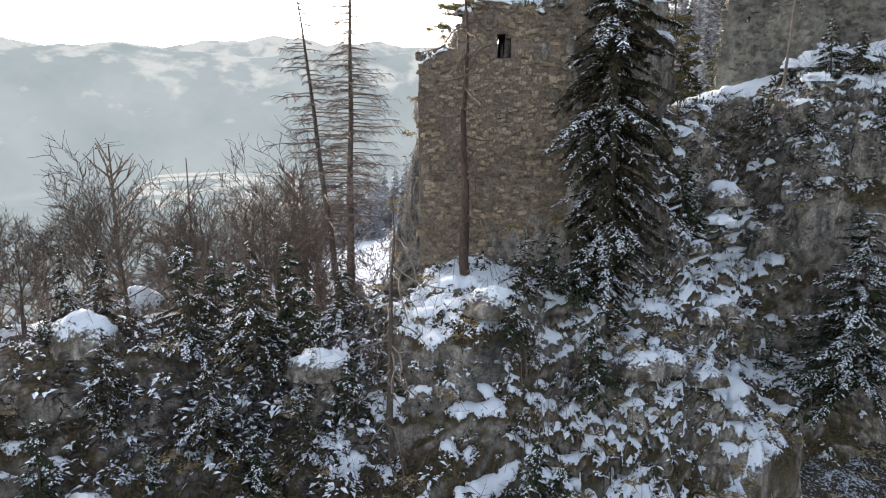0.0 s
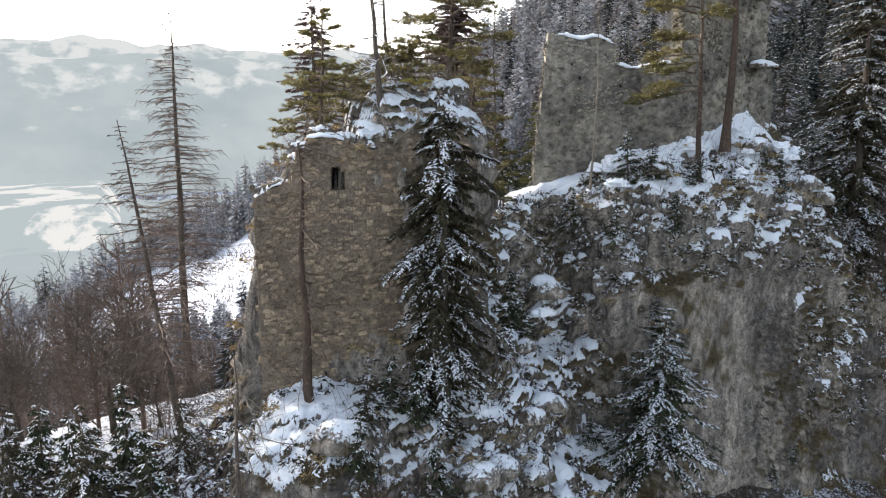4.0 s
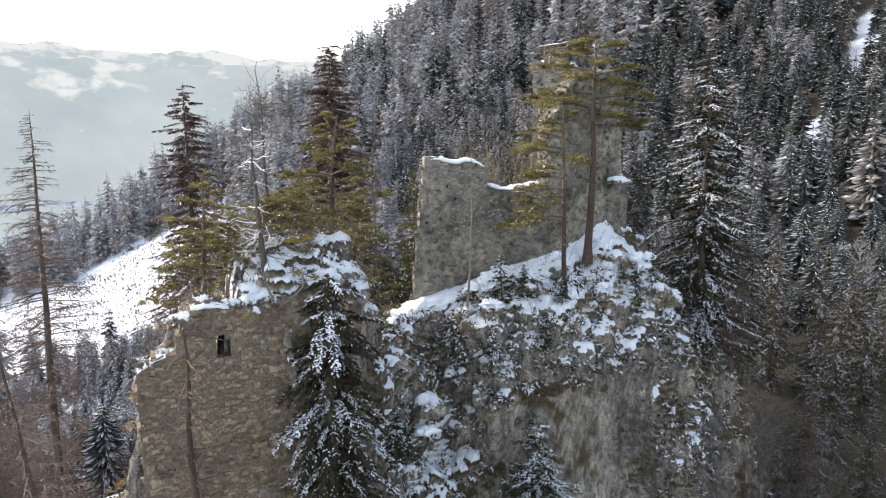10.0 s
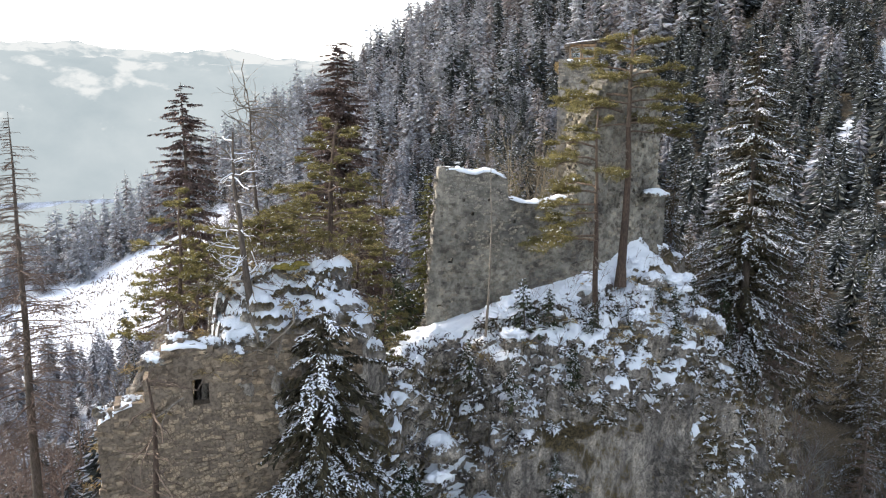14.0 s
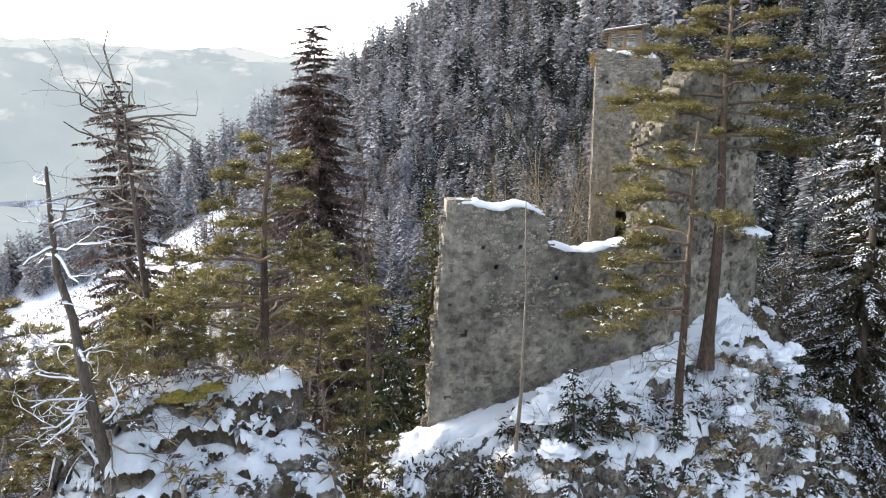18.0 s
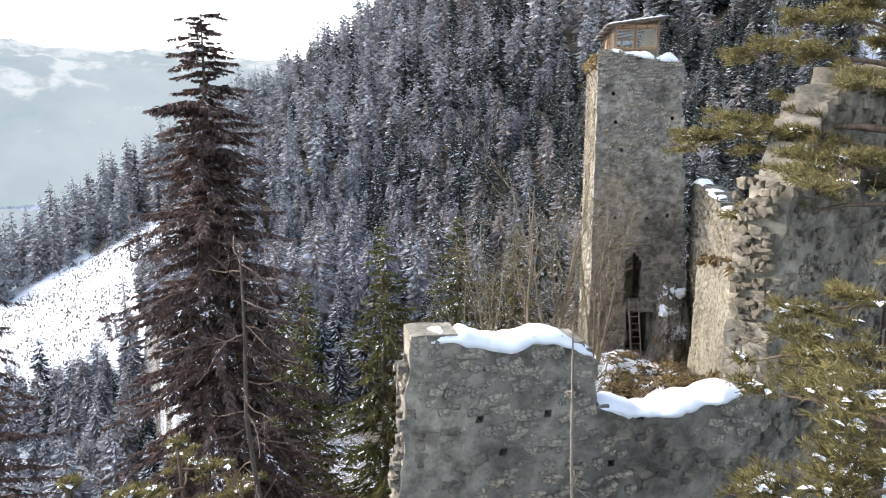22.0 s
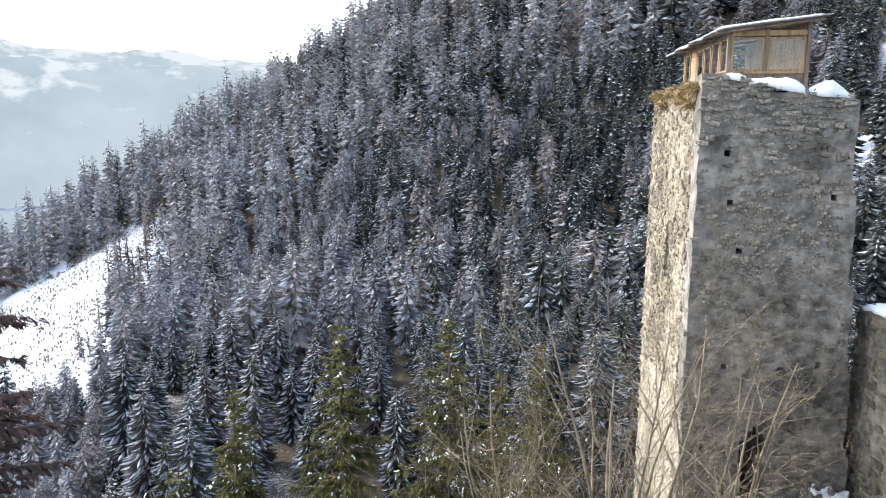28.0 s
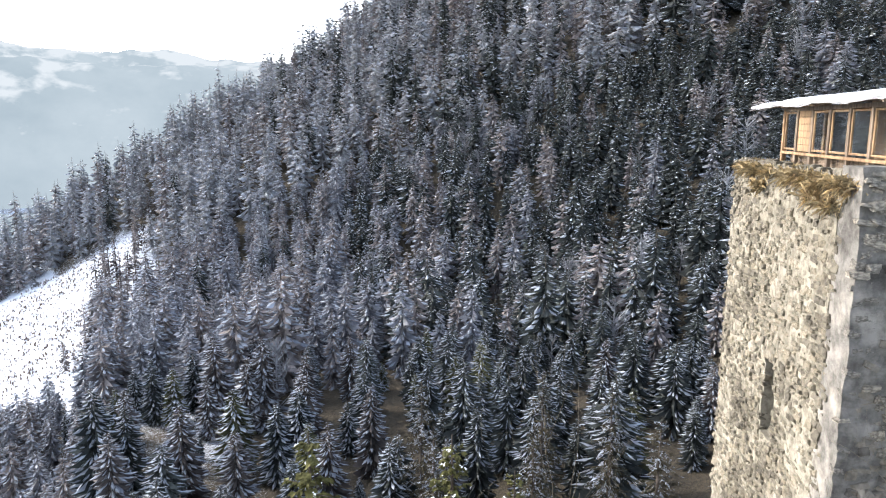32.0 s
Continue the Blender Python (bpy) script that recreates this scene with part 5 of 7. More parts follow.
def young_spruces(places, group, label, seed, snow):
    kinds = [place_tree("young_spruce", label, (0, 0, -500), spruce(1.0 * 3.2, 1.25, seed + k, bare=0.02, whorls=13, per=6, twigs=9, snow=snow, ragged=0.35), (BARK, NEEDLE, SNOW), group) for k in range(3)]
    rng = np.random.default_rng(seed)
    for i, (x, y, h) in enumerate(places):
        m = Matrix.LocRotScale(Vector(foot(x, y)), Euler((rng.normal(0, 0.05), rng.normal(0, 0.05), rng.random() * 6.28)), None)
        src = kinds[i % 3]
        ob = src if i < 3 else copy_thing(src, m)
        ob.matrix_basis = m @ Matrix.Diagonal((h / 3.2, h / 3.2, h / 3.2, 1))


rngp = np.random.default_rng(77)
ledge = [(20.8, 38.2, 3.0), (22.0, 37.6, 2.2), (17.6, 38.8, 2.2), (35.5, 39.5, 2.4), (37.4, 40.2, 3.2), (24.4, 36.6, 1.8), (33.4, 38.6, 1.6), (29.6, 37.4, 1.2), (27.0, 36.8, 1.4), (31.0, 37.6, 1.6), (22.6, 35.8, 2.2), (19.2, 36.4, 2.4), (39.0, 41.0, 2.6), (42.5, 42.6, 3.6), (44.0, 43.4, 4.4), (36.6, 38.6, 1.4)]
ledge += [(rngp.uniform(15, 34), rngp.uniform(34.8, 36.6), rngp.uniform(0.9, 2.0)) for _ in range(7)]
young_spruces(ledge, "young spruces on the ledges", "young snowy spruce on a rock ledge", 100, 0.5)
slope = [(rngp.uniform(-22, 11), rngp.uniform(19, 29.5), rngp.uniform(1.2, 3.4)) for _ in range(24)] + [(-8.5, 29.5, 3.8), (-7.0, 31.5, 4.2), (-10.5, 31.5, 3.6), (-5.5, 28.5, 3.4), (11.5, 33, 3.0), (13.5, 36.5, 2.5), (4.8, 30.4, 2.6), (6.0, 30.0, 3.0)]
young_spruces(slope, "young spruces on the slope", "young spruce with dusted snow on the slope", 110, 0.35)
gap = [(12.5, 41, 3.0), (13.5, 43, 4.5), (15, 45.5, 5.5), (12, 46, 7), (16.5, 48, 6), (19, 52, 6.5), (21.5, 55, 7), (14, 50, 9), (17.5, 56, 8)]
young_spruces(gap, "young spruces behind the wall", "young dark spruce behind the curtain wall", 120, 0.12)
for k in range(26):
    x, y = rngp.uniform(-24, 10), rngp.uniform(17, 30)
    if k > 20:
        x, y = rngp.uniform(-12, -3), rngp.uniform(33, 46)
    h = rngp.uniform(1.5, 3.6)
    put_bare("thicket", "leafless brown thicket on the slope", foot(x, y), bare_tree(h, h * 0.45, 130 + k, 5, 0.025, 3, 0.1, (2, 3), 0.7), TWIG, TWIG, "thickets on the slope")
for k, (x, y, h) in enumerate(((-19, 37, 11), (-22, 42, 12), (-17.5, 45, 10), (-25, 36, 9), (-11.5, 48, 13), (-3, 47, 11), (-7.5, 43, 9))):
    put_bare("bare_tree", "leafless slope tree with fine twigs", foot(x, y), round_tree(h * 0.66, h * 0.27, 170 + k, 0.13), BARK, BARK, "leafless trees on the slope")

def copies(kinds, places, seed, group):
    rng = np.random.default_rng(seed)
    base = kinds[0]["height"]
    for i, (x, y, z, h) in enumerate(places):
        src = kinds[i % len(kinds)]
        m = Matrix.LocRotScale(Vector((x, y, z)), Euler((0, 0, rng.random() * 6.28)), None)
        ob = src if i < len(kinds) else copy_thing(src, m)
        k = h / base
        ob.matrix_basis = m @ Matrix.Diagonal((k, k, k, 1))
    for src in kinds:
        del src["height"]


def kinds_of(name, label, group, seed, count, mats, height, radius, **kw):
    out = []
    for k in range(count):
        ob = place_tree(name, label, (0, 0, -500), spruce(height, radius, seed + k, **kw), mats, group)
        ob["height"] = height
        out.append(ob)
    return out


right = kinds_of("spruce", "snowy forest-edge spruce below the cliff", "spruces below the cliff", 200, 3, (BARK, NEEDLE_OLIVE, FROST), 17.0, 3.9, bare=0.06, whorls=32, per=9, twigs=24, snow=0.8, shape=0.7, ragged=0.45, fine=0.55, sag=0.5)
spots_r = []
for x, y, h in ((48, 44, 17), (53, 51, 18), (56, 42, 15), (60, 56, 19), (65, 47, 18), (50, 61, 17), (71, 60, 20), (58, 67, 18), (66, 73, 20), (77, 52, 18), (82, 70, 21), (54, 35, 14), (62, 36, 16), (73, 42, 18), (46, 37, 10), (90, 58, 20), (88, 84, 22), (75, 86, 20), (48, 72, 17), (57, 80, 18), (44, 45, 13), (47, 50, 14), (43.5, 53, 14), (45.5, 33, 11), (49.5, 29, 12), (53, 25, 12), (57, 30, 14), (44, 28, 8)):
    spots_r.append((x, y, crag_top(x, y) - 0.3, h))
rngr = np.random.default_rng(31)
for k in range(70):
    x, y = rngr.uniform(47, 104), rngr.uniform(14, 118)
    if min(math.hypot(x - q[0], y - q[1]) for q in spots_r) > 5.2 and math.hypot(x - 15, y - 30) < 94:
        spots_r.append((x, y, crag_top(x, y) - 0.3, rngr.uniform(12, 22)))
copies(right, spots_r, 7, "spruces below the cliff")
green = kinds_of("spruce", "young green spruce below the keep", "green spruces below the keep", 210, 2, (BARK, NEEDLE_YOUNG, SNOW), 12.0, 3.0, bare=0.03, whorls=40, per=8, twigs=26, snow=0.08, ragged=0.35, fine=0.6)
spots_g = []
for x, y, ztop in ((30.4, 78.9, 8.3), (34.3, 73.8, 9.5), (36.5, 69.4, 8.9), (26, 86, 3.0), (41, 80, 3.5), (22, 78, 2.5)):
    z = crag_top(x, y) - 0.3
    spots_g.append((x, y, z, max(6.0, ztop - z)))
copies(green, spots_g, 8, "green spruces below the keep")

put_bare("dead_tree", "slender dead tree with whorls of bare twigs beside the grey wall", foot(14.0, 44.2), dead_tree(13.4 - foot(14.0, 44.2)[2], 27, 0.12, (-0.1, -0.3), 46, 2.1, 0.4, -0.12, 0.005), BARK, BOUGH)
for k, (x, y, top, r) in enumerate(((3.4, 35.0, 8.0, 1.7), (6.0, 36.2, 9.2, 2.0), (10.4, 36.4, 9.0, 1.6), (6.8, 38.6, 9.8, 2.6), (10.6, 41.5, 10.0, 2.6), (4.2, 38.4, 8.4, 2.4), (8.6, 40.4, 10.6, 2.6), (1.6, 37.6, 7.2, 2.2), (12.4, 45.0, 8.6, 2.4), (6.0, 43.0, 9.0, 2.8), (12.2, 38.2, 5.0, 1.5))):
    x0, y0, z0 = foot(x, y)
    put_pine("pine", "low olive pine in the brush behind the crag", (x0, y0, z0), max(2.0, top - z0), r, 220 + k, crown=max(0.12, 1 - 4.6 / max(2.0, top - z0)), limbs=15, lean=(0.2, -0.3), trunk_r=0.05 + 0.008 * (top - z0), dead_limbs=8, snow=0.14, size=0.17, twigs=10, rise=0.15, group="low pines behind the crag")

# spruces on the front slope, seen from above
front = kinds_of("spruce", "dark olive spruce with snow patches on the front slope", "spruces on the front slope", 240, 3, (BARK, NEEDLE_OLIVE, SNOW), 6.0, 2.6, bare=0.03, whorls=18, per=6, twigs=30, snow=0.5, ragged=0.5, fine=0.62, sag=0.6, heavy=0.22)
spots_f = [(x, y, crag_top(x, y) - 0.3, h) for x, y, h in ((-19, 26, 4.0), (-16.5, 24, 3.5), (-14.5, 29, 4.2), (-12.6, 25, 3.6), (-10.5, 28, 4.6), (-8.6, 24.5, 3.8), (-7.6, 27.3, 5.2), (-5.2, 24.6, 3.4), (-21.5, 30, 4.6), (-17.5, 31.5, 4.0), (-12.2, 32, 4.6), (-4.4, 30.2, 3.8), (3.6, 29.4, 3.0), (-9.6, 21.4, 3.0), (-15.5, 20.4, 3.0))]
copies(front, spots_f, 9, "spruces on the front slope")
for k, (x, y, h) in enumerate(((-20.5, 33, 9), (-16.0, 34.5, 12.5), (-13.2, 36.5, 10), (-8.4, 38.5, 14), (-23.5, 33.5, 10), (-27, 39, 11), (-12.4, 44, 14))):
    put_bare("bare_tree", "dark leafless tree with a twiggy crown on the slope", foot(x, y), round_tree(h * 0.6, h * 0.26, 270 + k, 0.13), BARK, BARK, "leafless trees on the slope")


def brush(name, label, spots, seed, mat, side_twigs=3, lean=0.3, thick=0.014):
    """Thin upright wands with a few side shoots, in rows of (x, y, z, height)."""
    rng = np.random.default_rng(seed)
    g = Geo()
    for x, y, z, h in spots:
        b = np.array([x, y, z])
        w = unit(rng.normal(0, lean, 3) + [0, 0, 1.0])
        bow = rng.normal(0, 0.12, 3) * h
        pts = np.array([b, b + w * h * 0.5 + bow * 0.4, b + w * h + bow * 0.2])
        g.put(*tube(pts, [thick, thick * 0.75, thick * 0.35], 3))
        for q in range(side_twigs):
            f = rng.uniform(0.25, 0.9)
            c = pts[0] * (1 - f) + pts[2] * f + bow * 0.3 * (1 - abs(2 * f - 1))
            v = unit(w + rng.normal(0, 0.5, 3))
            g.put(*tube([c, c + v * h * rng.uniform(0.15, 0.35)], [thick * 0.6, thick * 0.25], 3))
    return tagged(new(name, g.mesh(name, mat)), label, "shrub", kind="stuff")


rngb = np.random.default_rng(41)
wands = []
while len(wands) < 1200:
    x, y = rngb.uniform(23, 39), rngb.uniform(50, 63)
    q = np.array([x, y]) - np.array([36.48, 61.25])
    a, b = q @ np.array([0.8368, -0.5476]), q @ np.array([0.5476, 0.8368])
    if b > -0.4 and a > -0.5 or y < 46 + (x - 23) * 0.75 or a > -0.4:
        continue
    z = crag_top(x, y) - 0.1
    top = rngb.uniform(1.2, 3.4) + 3.2 * rngb.random() ** 3
    wands.append((x, y, z, top))
brush("brushwood", "dense olive-brown leafless brushwood beside the keep", wands, 1, BRUSH, 5, 0.25, 0.009)
low = [(x, y, crag_top(x, y) - 0.05, rngb.uniform(0.5, 1.9)) for x, y in zip(rngb.uniform(-26, 12, 900), rngb.uniform(16, 31, 900))]
brush("undergrowth", "dark leafless undergrowth on the front slope", low, 2, TWIG, 4, 0.6, 0.012)
low = [(x, y, crag_top(x, y) - 0.05, rngb.uniform(1.5, 4.0)) for x, y in zip(rngb.uniform(38, 50, 420), rngb.uniform(30, 42, 420))]
brush("undergrowth", "brown leafless undergrowth under the cliff", low, 3, TWIG, 5, 0.45, 0.016)
low = [(x, y, crag_top(x, y) - 0.05, rngb.uniform(0.4, 1.3)) for x, y in zip(rngb.uniform(16, 37, 500), rngb.uniform(35.5, 40, 500))]
brush("undergrowth", "thin leafless twigs on the snowy ledges", low, 4, TWIG, 4, 0.6, 0.01)
low = [(x, y, crag_top(x, y) - 0.05, rngb.uniform(0.5, 1.6)) for x, y in zip(rngb.uniform(-0.5, 10.5, 260), rngb.uniform(33.2, 37, 260))]
brush("undergrowth", "grey leafless twigs on the front crag", low, 5, DEADWOOD, 5, 0.7, 0.011)
put_bare("dead_tree", "grey dead tree with tangled curving boughs behind the crag", foot(6.2, 37.2), dead_tree(8.0, 28, 0.12, (-0.6, -0.4), 40, 2.8, 0.2, -0.05, 0.009), BARK, DEADWOOD)
put_bare("dead_tree", "grey dead tree with tangled curving boughs behind the crag", foot(10.4, 39.2), dead_tree(7.6, 29, 0.09, (0.3, 0.2), 26, 1.8, 0.2, -0.1, 0.006), BARK, BOUGH)
low = [(x, y, crag_top(x, y) - 0.05, rngb.uniform(1.5, 5.0)) for x, y in zip(rngb.uniform(39, 62, 700), rngb.uniform(22, 46, 700))]
brush("undergrowth", "tall brown leafless undergrowth below the cliff", low, 6, BRUSH, 6, 0.35, 0.02)
for k, (x, y, h) in enumerate(((43.5, 40.5, 11), (47.5, 46.5, 13), (52, 39, 12), (46.2, 29.5, 9))):
    put_bare("larch", "bare brown larch among the spruces below the cliff", foot(x, y), larch(h, h * 0.24, 300 + k, (0.3, 0.2), 0.12, 110), BARK, TWIG, "larches below the cliff")



def heath(name, label, seed, count, want, mats, size):
    """Low clumps of twigs and needles with snow on them, rooted on the crag."""
    rng = np.random.default_rng(seed)
    pool = np.where(want(cv[:, 0], cv[:, 1], cv[:, 2]))[0]
    at = cv[rng.choice(pool, count)]
    k, m = 12, 8
    r = size * rng.uniform(0.5, 1.5, count)
    g, w = Geo(), Geo()
    base = np.repeat(at, k, 0) + rng.normal(0, 1, (count * k, 3)) * np.repeat(r, k)[:, None] * (0.4, 0.4, 0.15)
    way = unit(rng.normal(0, 0.8, (count * k, 3)) + [0, -0.25, 0.55])
    ln = np.repeat(r, k) * rng.uniform(0.5, 1.4, count * k)
    g.put(*leaf_blades(base, way, unit(np.cross(way, rng.normal(0, 1, way.shape))), ln, 0.012 + 0.09 * ln, 0.25))
    snowy = np.repeat(rng.random(count) < (0.85 if size < 0.4 else 0.4), m)
    base = (np.repeat(at, m, 0) + rng.normal(0, 1, (count * m, 3)) * np.repeat(r, m)[:, None] * (0.45, 0.45, 0.1) + [0, -0.05, 0.0])[snowy]
    base[:, 2] += np.repeat(r, m)[snowy] * rng.uniform(0.1, 0.6, len(base))
    way = unit(rng.normal(0, 1, base.shape) * (1, 1, 0.25))
    ln = np.repeat(r, m)[snowy] * rng.uniform(0.35, 0.95, len(base))
    w.put(*leaf_blades(base, way, unit(np.cross(way, [0, 0, 1.0])), ln, 0.01 + 0.22 * ln, 0.25))
    (v1, f1), (v2, f2) = g.arrays(), w.arrays()
    me = np_mesh(name, np.concatenate([v1, v2]), np.concatenate([f1, f2 + len(v1)]), mats, np.r_[np.zeros(len(f1)), np.ones(len(f2))])
    return tagged(new(name, me), label, "shrub", kind="stuff")


heath("heath_shrubs", "dark snowy shrubs clinging to the ledges", 51, 520, lambda x, y, z: (x > 17) & (x < 38) & (y > 34) & (y < 40.5) & (z > -3.6) & (z < 3.5), [NEEDLE_OLIVE, SNOW], 0.32)
heath("heath_shrubs", "dark snowy shrubs on the rocks under the wall", 52, 700, lambda x, y, z: (x > -14) & (x < 12.5) & (y > 21) & (y < 32.2) & (z > -20), [NEEDLE_OLIVE, SNOW], 0.3)
heath("heath_shrubs", "dark twiggy scrub with some snow on the slope", 56, 1500, lambda x, y, z: (x > -26) & (x < -2.5) & (y > 17) & (y < 34) & (z > -22), [NEEDLE_UMBER, SNOW], 0.42)
heath("heath_shrubs", "brown snowy shrubs in the rocky gap", 53, 420, lambda x, y, z: (x > 10.5) & (x < 20) & (y > 30) & (y < 41) & (z > -15) & (z < 1.5), [NEEDLE_UMBER, SNOW], 0.3)
heath("heath_shrubs", "snowy shrubs on the broken buttress", 54, 420, lambda x, y, z: (x > 33) & (x < 46) & (y > 36) & (y < 46) & (z > -15) & (z < -1), [NEEDLE_OLIVE, SNOW], 0.3)
heath("heath_shrubs", "twiggy shrubs with snow on the wall top", 55, 120, lambda x, y, z: (x > 1) & (x < 10.8) & (y > 33) & (y < 37) & (z > 3.5), [TWIG, SNOW], 0.25)
for k, (x, y, h) in enumerate(((44.5, 37.5, 6), (47, 40, 7), (49.5, 37, 6), (46, 43.5, 7), (50.5, 42, 8), (53, 38, 7), (48.5, 33, 6), (52, 46, 8), (55.5, 43, 7), (44.5, 33, 5), (56.5, 36, 7), (51, 31, 6))):
    put_bare("thicket", "frosted leafless thicket below the cliff", foot(x, y), bare_tree(h, h * 0.4, 430 + k, 5, 0.045, 4, 0.1, (2, 4), 0.7), TWIG, NEEDLE_RIME_HAZE, "thickets below the cliff")

# ---- the lookout hut on the keep ----
TROT = math.atan2(TU[1], TU[0])


def on_tower(a, b, z, turn=0.0):
    return Matrix.Translation((*at_tower(a, b), z)) @ Matrix.Rotation(TROT + turn, 4, "Z")


def lookout():
    hut = thing("lookout_hut", "small glazed timber lookout hut with a snowy sheet roof", "hut")
    a0, a1, b0, b1, z0, z1, z2 = 0.92, 3.25, 0.85, 7.0, 19.2, 20.86, 21.2

    def beam(name, a, b, z, size, mat=WOOD, label=""):
        return part(name, box(bmesh.new(), size, on_tower(a, b, z), 0.008), mat, hut, label)

    beam("floor", (a0 + a1) / 2, (b0 + b1) / 2, z0 - 0.05, (a1 - a0, b1 - b0, 0.08), WOOD_GREY)
    fronts = [a0, 2.02, a1]
    sides = [b0, 1.9, 2.95, 4.0, 5.05, 6.05, b1]
    for a in fronts:
        beam("post", a, b0, z0, (0.13, 0.12, z1 - z0 + (a - a0) * 0.14), WOOD_GREY)
        beam("post", a, b1, z0, (0.12, 0.12, z1 - z0 + (a - a0) * 0.14))
    for b in sides[1:-1]:
        beam("post", a0, b, z0, (0.1, 0.12, z1 - z0), WOOD_GREY)
        beam("post", a1, b, z0, (0.1, 0.12, z2 - z0 - 0.02))
    beam("rail", a0, (b0 + b1) / 2, z1 - 0.08, (0.12, b1 - b0 - 0.13, 0.1), WOOD_GREY)
    beam("rail", a1, (b0 + b1) / 2, z2 - 0.1, (0.12, b1 - b0 - 0.13, 0.1))
    beam("sill", a0 - 0.01, (b0 + b1) / 2, 19.62, (0.14, b1 - b0 - 0.13, 0.07))
    beam("sill", (a0 + a1) / 2, b0 - 0.01, 19.66, (a1 - a0 - 0.14, 0.14, 0.07))
    beam("rail", (a0 + a1) / 2, b0 - 0.005, z1 - 0.06, (a1 - a0 - 0.14, 0.1, 0.16), WOOD)
    beam("rail", (a0 + a1) / 2, b1, z1 - 0.06, (a1 - a0 - 0.13, 0.1, 0.16), WOOD)

    def window(p, q, side):
        """A glazed frame between two posts of a side."""
        lo, hi = p + 0.07, q - 0.07
        mid, w = (lo + hi) / 2, hi - lo
        zb, zt = (19.74, z1 - 0.10)
        pos = (lambda s, off=0.0: (mid + s, b0 + off)) if side == "front" else (lambda s, off=0.0: (a0 + off, mid + s))
        dims = (lambda along, thick, up: (along, thick, up)) if side == "front" else (lambda along, thick, up: (thick, along, up))
        fr = part("window_frame", box(bmesh.new(), dims(w, 0.05, 0.05), on_tower(*pos(0), zb), 0.006), WOOD, hut)
        for s, z, al, up in ((0, zt - 0.05, w, 0.05), (-w / 2 + 0.03, zb + 0.05, 0.06, zt - zb - 0.1), (w / 2 - 0.03, zb + 0.05, 0.06, zt - zb - 0.1)):
            part("frame_bar", box(bmesh.new(), dims(al, 0.05, up), on_tower(*pos(s), z), 0.006), WOOD, fr)
        pane = part("pane", box(bmesh.new(), dims(w - 0.1, 0.008, zt - zb - 0.08), on_tower(*pos(0, 0.0), zb + 0.04)), GLASS, fr)
        pane.visible_shadow = False

    window(fronts[0], fronts[1], "front")
    window(fronts[1], fronts[2], "front")
    for p, q in zip(sides[:-1], sides[1:]):
        if (p, q) == (5.05, 6.05):
            for k in range(6):
                beam("board", a0, (p + q) / 2, 19.72 + 0.18 * k, (0.03, q - p - 0.14, 0.172), WOOD)
        else:
            window(p, q, "left")
    for k in range(8):
        beam("board", a0 + 0.15, (b0 + b1) / 2, z0 + 0.02 + 0.05 * k, (0.03, b1 - b0 - 0.4, 0.046), WOOD_GREY)
        beam("board", a1 - 0.08, (b0 + b1) / 2, z0 + 0.24 * k, (0.03, b1 - b0 - 0.3, 0.235), WOOD, "golden inner boarding")
    for k in range(3):
        beam("board", (a0 + a1) / 2, b0, z0 + 0.02 + 0.145 * k, (a1 - a0 - 0.14, 0.03, 0.14), WOOD_GREY)
    # roof sheet, rising to the right, with a ragged left eave
    na, nb = 12, 40
    A, B = np.meshgrid(np.linspace(0.35, 3.72, na), np.linspace(0.35, 8.5, nb), indexing="ij")
    Z = 20.97 + (A - 0.35) * 0.115 + 0.012 * np.sin(B * 9) + 0.03 * np.sin(B * 2.3) - 0.05 * np.exp(-(A - 0.35) * 4)
    A = A + np.where(A < 0.5, 0.05 * np.sin(B * 3.1), 0)
    xy = TM + TU * A[..., None] + TN * B[..., None]
    top = np.concatenate([xy, Z[..., None]], -1).reshape(-1, 3)
    under = top - [0, 0, 0.035]
    F = sheet(na, nb)
    n = len(top)
    rim = [i * nb for i in range(na)] + [(na - 1) * nb + j for j in range(1, nb)] + [i * nb + nb - 1 for i in range(na - 2, -1, -1)] + [j for j in range(nb - 2, 0, -1)]
    edge = np.array([[rim[k], rim[(k + 1) % len(rim)], rim[(k + 1) % len(rim)] + n, rim[k] + n] for k in range(len(rim))])
    child("roof", np_mesh("roof", np.concatenate([top, under]), np.concatenate([F, F[:, ::-1] + n, edge]), METAL_ROOF, smooth=False), hut, "thin pale roof sheet")
    for k, b in enumerate((0.6, 2.4, 4.2, 6.0, 7.9)):
        beam("rafter", 2.03, b, 20.86, (3.2, 0.07, 0.07), WOOD_GREY).matrix_basis = Matrix.Translation((0, 0, 0.17)) @ Matrix.Translation((*at_tower(2.03, b), 20.86)) @ Matrix.Rotation(-0.115, 4, Vector((*TN, 0))) @ Matrix.Translation((*[-c for c in at_tower(2.03, b)], -20.86))
    sn = top.copy()
    P = np.c_[A.ravel(), B.ravel(), 0 * A.ravel()]
    inset = np.minimum.reduce([A.ravel() - 0.35, 3.72 - A.ravel(), B.ravel() - 0.35, 8.5 - B.ravel()])
    sn[:, 2] += np.clip(0.005 + inset * 0.6, 0, 0.07) * (1 + 0.5 * fbm(P, 0.6, 3, 2.0)) - 0.012
    child("roof_snow", np_mesh("roof_snow", sn, F, SNOW, smooth=True), hut, "thin layer of roof snow")


lookout()


